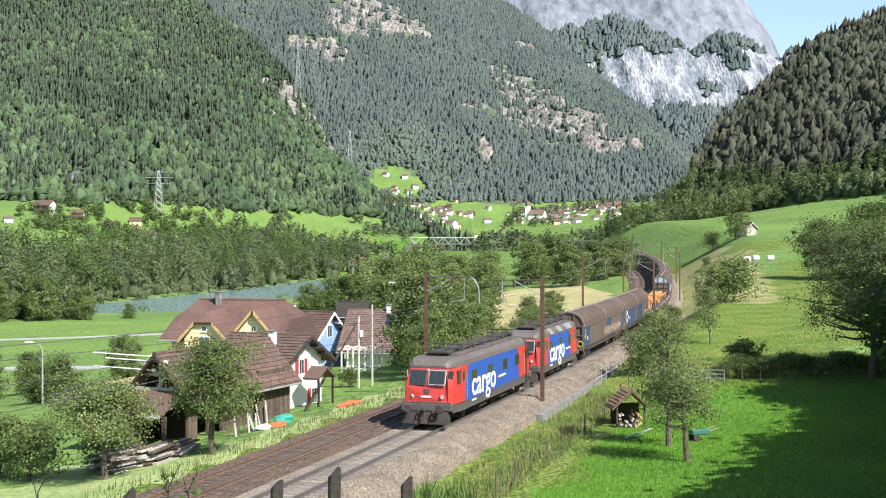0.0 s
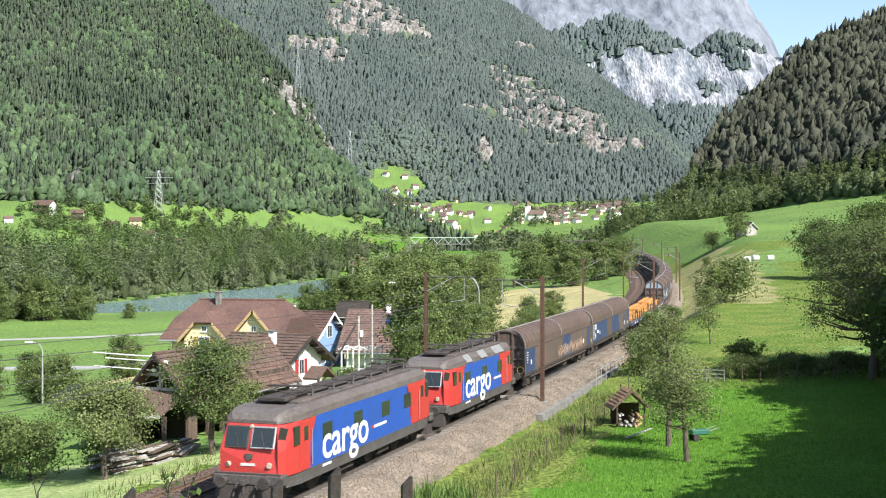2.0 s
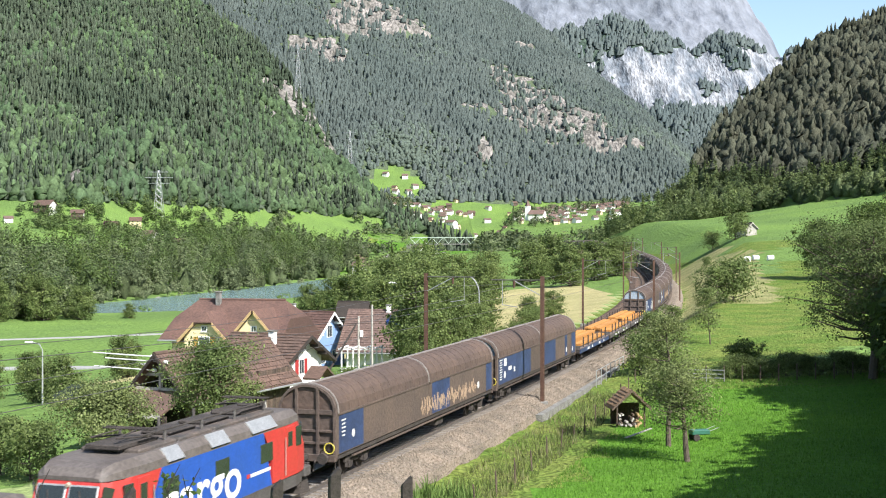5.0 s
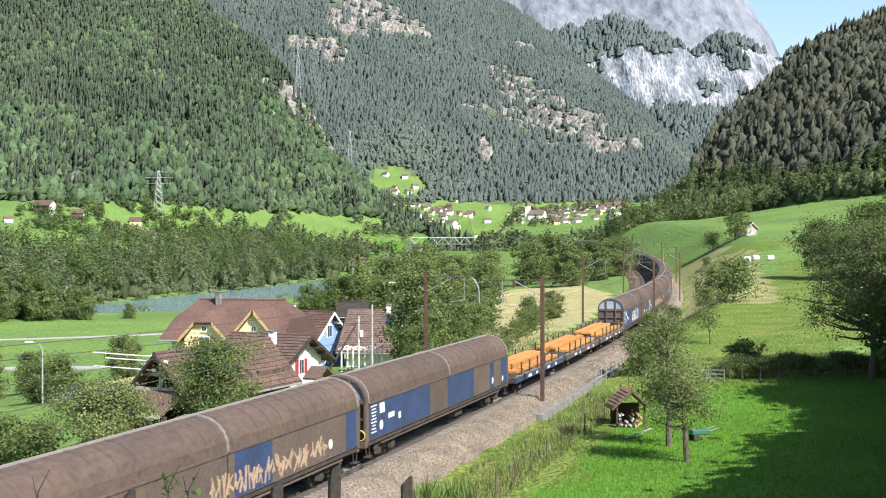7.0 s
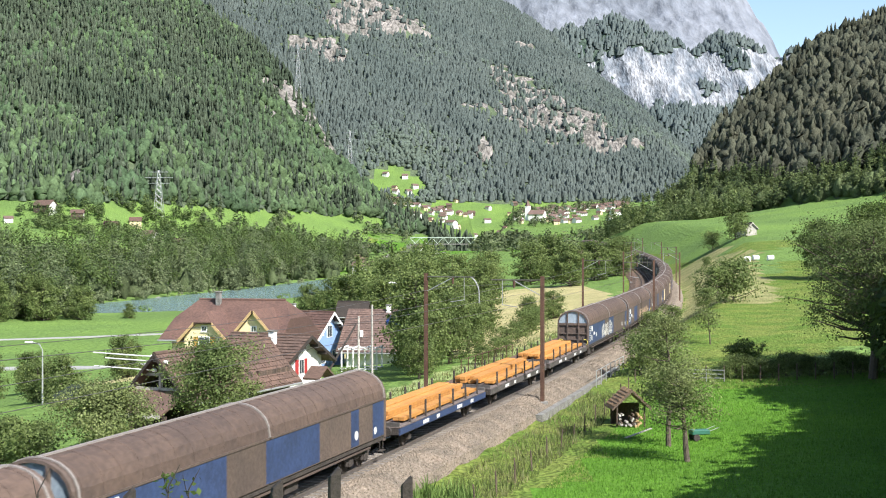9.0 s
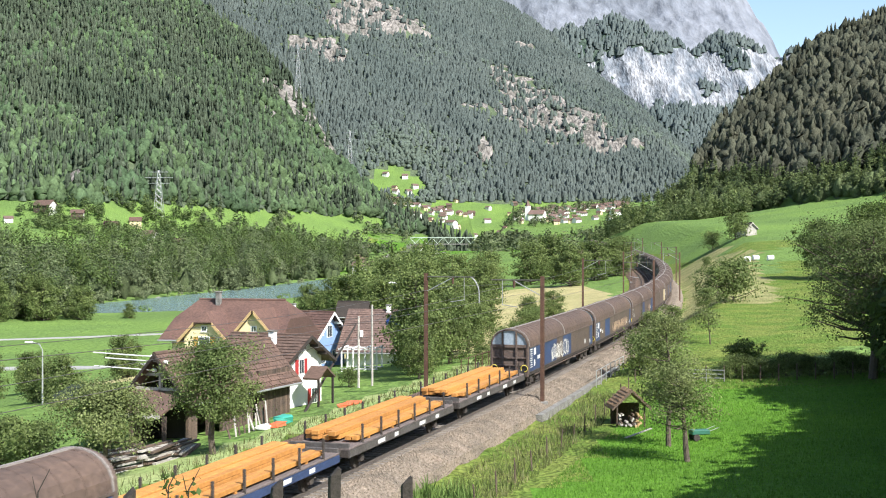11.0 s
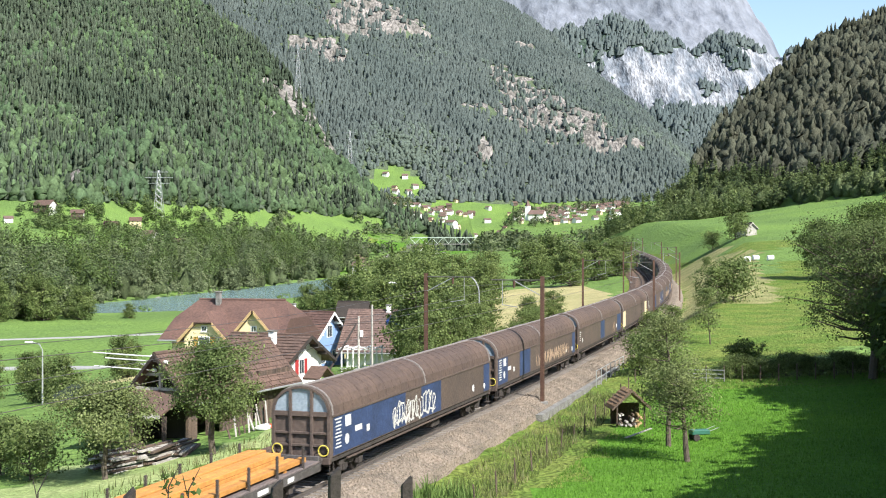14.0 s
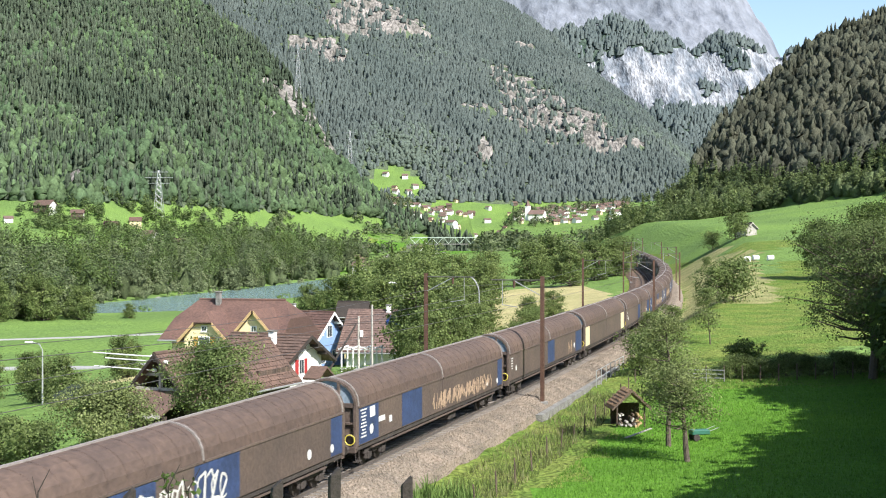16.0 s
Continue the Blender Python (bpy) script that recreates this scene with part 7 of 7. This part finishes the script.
# ---- far houses ----
def build_village():
    rnd = random.Random(3)
    proto = []
    for i, (w, d, e, t, wall, tile) in enumerate(((11, 9, 5.0, 8.2, PLASTER, TILE_FAR), (13, 10, 5.5, 9.0, BOARDS, TILE_BROWN), (10, 8.5, 5.5, 8.5, CREAM_WALL, TILE_RED), (15, 11, 6.5, 9.6, PLASTER, TILE_FAR))):
        proto.append(gable_house("village_house", Matrix.Translation((-300 - 40 * i, 900, -50)), w, d, e, t, wall, tile, ("far village house with a pitched roof", "house", "village houses"), over=0.9, base=-3, gable_wall=PLASTER if wall is BOARDS else None,
                                 openings=tuple((f, a, z, 1.1, 1.3, None) for f in "fr" for a in (-2.2, 2.2) for z in (0.9, 3.4)), far=True))
    used = set()

    def place(k, x, y, turn, size):
        m = Matrix.Translation((x, y, height(x, y))) @ pose(0, 0, 0, 0, 0, turn)
        if k in used:
            copy_thing(proto[k], m @ Matrix.Scale(size, 4))
        else:
            proto[k].matrix_basis = m @ Matrix.Scale(size, 4)
            used.add(k)
    # below the left mountain: wide-set chalets; then the street of the village
    for k, x, y, size in ((1, -232, 742, 1), (1, -196, 752, 0.9), (0, -172, 745, 0.9), (1, -152, 735, 1.0), (2, -188, 778, 0.8), (0, -86, 742, 0.95), (0, -68, 735, 1.0), (1, -52, 780, 0.9), (3, -46, 742, 0.95), (1, -34, 705, 1.0), (2, -26, 735, 1.0),
                          (3, -8, 980, 1.2), (0, -20, 1020, 1.0), (1, -33, 690, 0.8), (0, -60, 1000, 1.0), (2, -90, 830, 0.8), (1, -212, 738, 0.8), (0, -246, 720, 0.7)):
        place(k, x, y, rnd.uniform(-35, 35), size * 0.82)
    for i in range(90):
        y = 1250 + 380 * rnd.random()
        x = y * rnd.uniform(-0.045, 0.142)
        place(rnd.choice((0, 0, 2, 3, 0)), x, y, rnd.uniform(-50, 50), rnd.uniform(0.6, 0.95))
    for i in range(110):
        y = 1500 + 250 * rnd.random()
        x = y * (0.145 - 0.195 * rnd.random() ** 1.6)
        place(rnd.choice((0, 0, 2, 3, 1)), x, y, rnd.uniform(-50, 50), rnd.uniform(0.6, 0.9))
    for i in range(7):
        place(rnd.choice((0, 2, 0)), -70 + rnd.uniform(-32, 32), 1790 + rnd.uniform(-36, 38), rnd.uniform(-40, 40), 1.0)
    # church
    x, y = 97, 1400
    z = height(x, y)
    ch = empty("church", Matrix.Translation((x, y, z)) @ pose(0, 0, 0, 0, 0, -25) @ Matrix.Scale(0.8, 4))
    tagged(ch, "white church with a square tower and pointed roof", "church")
    part("nave", prism([(-6, -2), (6, -2), (6, 9), (0, 14), (-6, 9)], -2, 20), PLASTER, ch)
    part("nave_roof", prism([(-7, 8.4), (0, 14.4), (7, 8.4), (7, 8.0), (0, 14.0), (-7, 8.0)], -2.5, 20.5), TILE_FAR, ch)
    part("tower", box(-8, -2, -3, 3, -2, 20, bev=0.1), PLASTER, ch)
    part("spire", rod((-5, 0, 20), (-5, 0, 29), 4.4, 0.2, 4), TILE_FAR, ch)
    for zz in (15.5, 10):
        for yy in (-1.1, 1.1):
            part("belfry_window", box(-8.08, -7.9, yy - 0.4, yy + 0.4, zz, zz + 2.2), DARK_WOOD, ch)
    # truss bridge
    br = empty("truss_bridge", Matrix.Translation((0, 840, 13.5)))
    tagged(br, "pale green steel truss bridge over the river", "bridge")
    part("bridge_deck", box(-22, 22, -3, 3, -0.6, 0, bev=0.05), CONCRETE, br)
    for y in (-3, 3):
        part("chord", box(-22, 22, y - 0.25, y + 0.25, 3.8, 4.3), MATS["bridge_green"], br)
        for i in range(12):
            a = -22 + 44 * i / 12
            part("diagonal", rod((a, y, 0 if i % 2 else 4), (a + 44 / 12, y, 4 if i % 2 else 0), 0.18, sides=4), MATS["bridge_green"], br)
    for x in (-22, 22):
        part("abutment", box(x - 2, x + 2, -3.5, 3.5, -18, -0.6), CONCRETE, br)
    # power pylons
    for x, y, tall in ((-152, 1335, 62), (-91, 1245, 56), (-182, 815, 30)):
        z = height(x, y)
        ob = empty("power_pylon", Matrix.Translation((x, y, z)))
        tagged(ob, "tall grey lattice power pylon on the wooded slope", "pylon", "pylons")
        for sx in (-1, 1):
            for sy in (-1, 1):
                part("leg", rod((sx * 3.2, sy * 3.2, -2), (sx * 0.5, sy * 0.5, tall), 0.16, sides=4), GALV, ob)
        for k in range(8):
            a, b = k / 8, (k + 1) / 8
            wa, wb = 3.2 - 2.7 * a, 3.2 - 2.7 * b
            for sy in (-1, 1):
                part("brace", rod((-wa, sy * wa, tall * a), (wb, sy * wb, tall * b), 0.09, sides=4), GALV, ob)
                part("brace", rod((wa, sy * wa, tall * a), (-wb, sy * wb, tall * b), 0.09, sides=4), GALV, ob)
        for q, w in ((0.72, 7), (0.84, 9), (0.96, 6)):
            part("cross_arm", rod((-w, 0, tall * q), (w, 0, tall * q), 0.2, sides=4), GALV, ob)


# ---- small things ----
def build_small():
    rnd = random.Random(21)
    # parked car by the lane
    x, y = -29.6, 104
    car = empty("car", Matrix.Translation((x, y, height(x, y))) @ pose(0, 0, 0, 0, 0, 8))
    tagged(car, "dark parked car on the farm track", "car")
    prof = [(-2.0, 0.35), (-2.05, 0.8), (-1.5, 0.95), (-0.8, 1.42), (0.9, 1.45), (1.6, 0.98), (2.05, 0.85), (2.1, 0.35)]
    bm = prism([(p, z) for p, z in prof], -0.82, 0.82)
    bmesh.ops.rotate(bm, matrix=Matrix.Rotation(radians(90), 3, "Z"), verts=bm.verts[:])
    part("body", bm, glass("car_paint", (0.03, 0.035, 0.045), 0.2), car)
    for px, py in ((-1.3, -0.8), (1.3, -0.8), (-1.3, 0.8), (1.3, 0.8)):
        part("wheel", rod((px, py - 0.1, 0.32), (px, py + 0.1, 0.32), 0.32, sides=14), UNDER, car)
    for sy in (-1, 1):
        part("side_window", box(-1.0, 0.75, *sorted((sy * 0.81, sy * 0.83)), 0.98, 1.34), DARK_GLASS, car)
    # wrapped bales by the hillside lane
    for bx, by in ((56.5, 236), (58.5, 238), (60.5, 235)):
        ob = part("hay_bale", rod((-0.55, 0, 0.48), (0.55, 0, 0.48), 0.48, sides=18), WHITE_WOOD)
        ob.matrix_basis = Matrix.Translation((bx, by, height(bx, by))) @ pose(0, 0, 0, 0, 0, rnd.uniform(-30, 30))
        tagged(ob, "white film-wrapped hay bale on the slope", "hay bale", "hay bales")
    # garden cart and plank under the fruit trees
    x, y = 14.6, 72.5
    cart = empty("garden_cart", Matrix.Translation((x, y, height(x, y))) @ pose(0, 0, 0, 0, 0, 15))
    tagged(cart, "small green garden cart under the fruit trees", "cart")
    part("tray", box(-0.55, 0.55, -0.3, 0.3, 0.35, 0.62, bev=0.04), mat("green_cart_paint", (0.03, 0.13, 0.09), 0.5, 0, 0.15, 3, 0.1), cart)
    for sy in (-0.3, 0.3):
        part("wheel", rod((-0.3, sy - 0.04, 0.2), (-0.3, sy + 0.04, 0.2), 0.2, sides=12), UNDER, cart)
        part("handle", rod((0.5, sy, 0.55), (1.1, sy, 0.75), 0.02, sides=5), GALV, cart)
    pl = part("plank", box(-0.9, 0.9, -0.1, 0.1, 0.0, 0.05, bev=0.01), GREY_BOARDS)
    pl.matrix_basis = Matrix.Translation((11.3, 73.6, height(11.3, 73.6) + 0.25)) @ pose(0, 0, 0, 0, -16, 20)
    tagged(pl, "grey plank leaning in the grass", "plank")
    # pasture fence
    for i in range(12):
        x, y = 18.5 + i * 1.3, 96 - i * 0.25
        ob = part("pasture_post", rod((0, 0, -0.3), (0, 0, 1.25), 0.05, 0.045, 6), BOARDS)
        ob.matrix_basis = Matrix.Translation((x, y, height(x, y)))
        tagged(ob, "thin timber pasture fence post in the shade", "fence post", "pasture fence")
    g = empty("metal_gate", Matrix.Translation((19.8, 95.6, height(19.8, 95.6))) @ pose(0, 0, 0, 0, 0, -10))
    tagged(g, "low grey tubular metal gate in the pasture", "gate")
    for z in (0.3, 0.6, 0.9):
        part("bar", rod((-1.3, 0, z), (1.3, 0, z), 0.03, sides=6), GALV, g)
    for x in (-1.3, 0, 1.3):
        part("upright", rod((x, 0, 0), (x, 0, 0.95), 0.03, sides=6), GALV, g)
    # handrail by the culvert beside the line
    for s0, off in ((93, -3.9),):
        p, h = on_line(s0, off)
        hr = empty("handrail", Matrix.Translation(p) @ pose(0, 0, 0, 0, 0, 90 - 17.42 + h))
        tagged(hr, "grey steel handrail beside the track", "handrail")
        for i in range(7):
            part("post", rod((i * 2.2, 0, -1.6), (i * 2.2, 0, 0.25), 0.035, sides=6), GALV, hr)
        for z in (-0.35, 0.25):
            part("rail", rod((0, 0, z), (13.2, 0, z), 0.03, sides=6), GALV, hr)
    # far-side handrail
    p, h = on_line(97, 7.6)
    hr = empty("handrail", Matrix.Translation(p) @ pose(0, 0, 0, 0, 0, 90 - 17.42 + h))
    tagged(hr, "rusty steel handrail on the far side of the line", "handrail")
    for i in range(9):
        part("post", rod((i * 2.2, 0, -1.2), (i * 2.2, 0, 0.4), 0.035, sides=6), MAST_RUST, hr)
    part("rail", rod((0, 0, 0.4), (17.6, 0, 0.4), 0.03, sides=6), MAST_RUST, hr)


# ---- near the camera: posts, weeds, grass ----
def build_near():
    rnd = random.Random(6)
    for x, y, top in ((-1.13, 13.0, 7.72), (-1.75, 13.2, 7.56), (-3.22, 13.0, 7.5), (-0.36, 13.2, 7.6)):
        z = height(x, y)
        bm = box(-0.058, 0.058, -0.058, 0.058, -0.2, top - z, bev=0.012)
        for v in bm.verts:
            if v.co.z > 0.5:
                v.co.z += v.co.x * 0.9 + rnd.uniform(-0.02, 0.02)
        ob = part("fence_post", bm, DARK_WOOD)
        ob.matrix_basis = Matrix.Translation((x, y, z)) @ pose(0, 0, 0, 0, rnd.uniform(-2, 2), rnd.uniform(0, 40))
        tagged(ob, "old dark split timber fence post on the bank", "fence post", "fence posts")
    rs = np.random.RandomState(9)
    # twigs and a leafy sprout
    for x, y, top, leaves in ((-3.85, 12.0, 7.85, 0), (-2.62, 12.0, 7.9, 26), (-2.45, 12.1, 7.85, 16)):
        z = height(x, y)
        ob = empty("sprout", Matrix.Translation((x, y, z)))
        tagged(ob, "thin bare twig on the bank" if not leaves else "dark leafy shoot on the bank", "shoot", "shoots")
        bm = bmesh.new()
        tall = top - z
        add_rod(bm, (0, 0, -0.1), (0.03, 0, tall * 0.9), 0.012, 0.007, 5)
        add_rod(bm, (0.03, 0, tall * 0.9), (0.14, 0, tall + 0.07), 0.007, 0.003, 5)
        add_rod(bm, (0.02, 0, tall * 0.86), (-0.03, 0.02, tall), 0.006, 0.003, 5)
        part("stem", bm, DARK_WOOD, ob)
        if leaves:
            c = np.stack([rs.normal(size=leaves) * 0.05 + 0.02, rs.normal(size=leaves) * 0.05, tall - rs.rand(leaves) * 0.28], 1)
            lf = new("leaf_tuft", tri_mesh("leaf_tuft", c, 0.065, rs, LEAF_DARK, quads=True))
            lf.parent = ob
    # fence along the foot of the meadow
    for i in range(16):
        s = 48 + i * 3.4
        p, h = on_line(s, -6.4)
        ob = part("stake", rod((0, 0, -0.3), (0, 0, 0.9 + rnd.random() * 0.3), 0.045, 0.04, 6), BOARDS)
        ob.matrix_basis = Matrix.Translation((p.x, p.y, height(p.x, p.y))) @ pose(0, 0, 0, rnd.uniform(-5, 5), rnd.uniform(-5, 5), 0)
        tagged(ob, "thin weathered fence stake in the long grass", "fence stake", "fence stakes")

    def blades(name, n, test, size, material, tags, x0, x1, y0, y1, tall):
        x, y = rs.uniform(x0, x1, n), rs.uniform(y0, y1, n)
        z, kind, s, off, dist = relief(x, y)
        k = test(s, off, x, y) & (kind == 0)
        x, y, z = x[k], y[k], z[k]
        k = len(x)
        a, hgt = rs.uniform(0, 2 * np.pi, k), tall * rs.uniform(0.5, 1.3, k)
        foot, side = np.stack([x, y, z - 0.03], 1), np.stack([np.cos(a), np.sin(a), 0 * a], 1) * (size * rs.uniform(0.6, 1.3, k))[:, None]
        tip = foot + np.stack([rs.normal(size=k) * 0.3 * hgt, rs.normal(size=k) * 0.3 * hgt, hgt], 1)
        v = np.stack([foot - side, foot + side, tip], 1).reshape(-1, 3)
        me = bpy.data.meshes.new(name)
        me.from_pydata(v.tolist(), [], np.arange(3 * k).reshape(-1, 3).tolist())
        me.materials.append(material)
        ob = new(name, me)
        tagged(ob, *tags, kind="stuff")
    blades("meadow_blades", 170000, lambda s, off, x, y: (off < -8.0) & (x < y * 0.37 + 1), 0.022, GRASS_BLADE, ("bright green meadow grass blades", "grass"), -2, 34, 48, 96, 0.16)
    blades("tall_weeds", 80000, lambda s, off, x, y: (off < -3.8) & (off > -6.9) & (s < 90), 0.03, WEED, ("tall dry and green weeds along the wall", "weeds"), -8, 24, 38, 112, 0.42)
    blades("verge_grass", 60000, lambda s, off, x, y: (off > 7.1) & (off < 9.8), 0.03, WEED, ("rough verge grass beside the ballast", "grass"), -26, 16, 36, 150, 0.35)
    blades("bank_weeds", 26000, lambda s, off, x, y: (off < -3.6) & (fractal(x, y, 3.0, 77) > 0.56), 0.06, LEAF_LIGHT, ("leafy weeds on the bank", "weeds"), -10, 3, 30, 56, 0.9)


GRASS_BLADE = leafy("grass_blades", (0.12, 0.26, 0.028), (0.095, 0.21, 0.024), 0.3, 0.3, 0.25)
WEED = leafy("weed_blades", (0.19, 0.185, 0.08), (0.11, 0.145, 0.045), 0.6, 0.3)
mat("bridge_green", (0.38, 0.46, 0.38), 0.6, 0.2, 0.1, 1, 0)

# ---- build ----
build_ground()
ribbon("river", RIVER[:-1], 62, 0.0, WATER, ("grey-green mountain river", "river"), 90, lambda y: float(river_z(y)) + 0.75)
ribbon("road", ((-150, 262), (-96, 276), (-52, 292), (-30, 302)), 3.0, 0.12, ASPHALT, ("narrow pale lane across the meadow", "road"), 40)
ribbon("road", ((-110, 206), (-66, 218), (-40, 214), (-30, 190)), 5.0, 0.12, ASPHALT, ("grey valley road", "road"), 40)
build_track()
build_woods()
build_farm()
build_village()
build_masts()
build_trees()
build_clutter()
build_small()
build_near()
TRAIN = build_train()
build_sleepers()
motions()
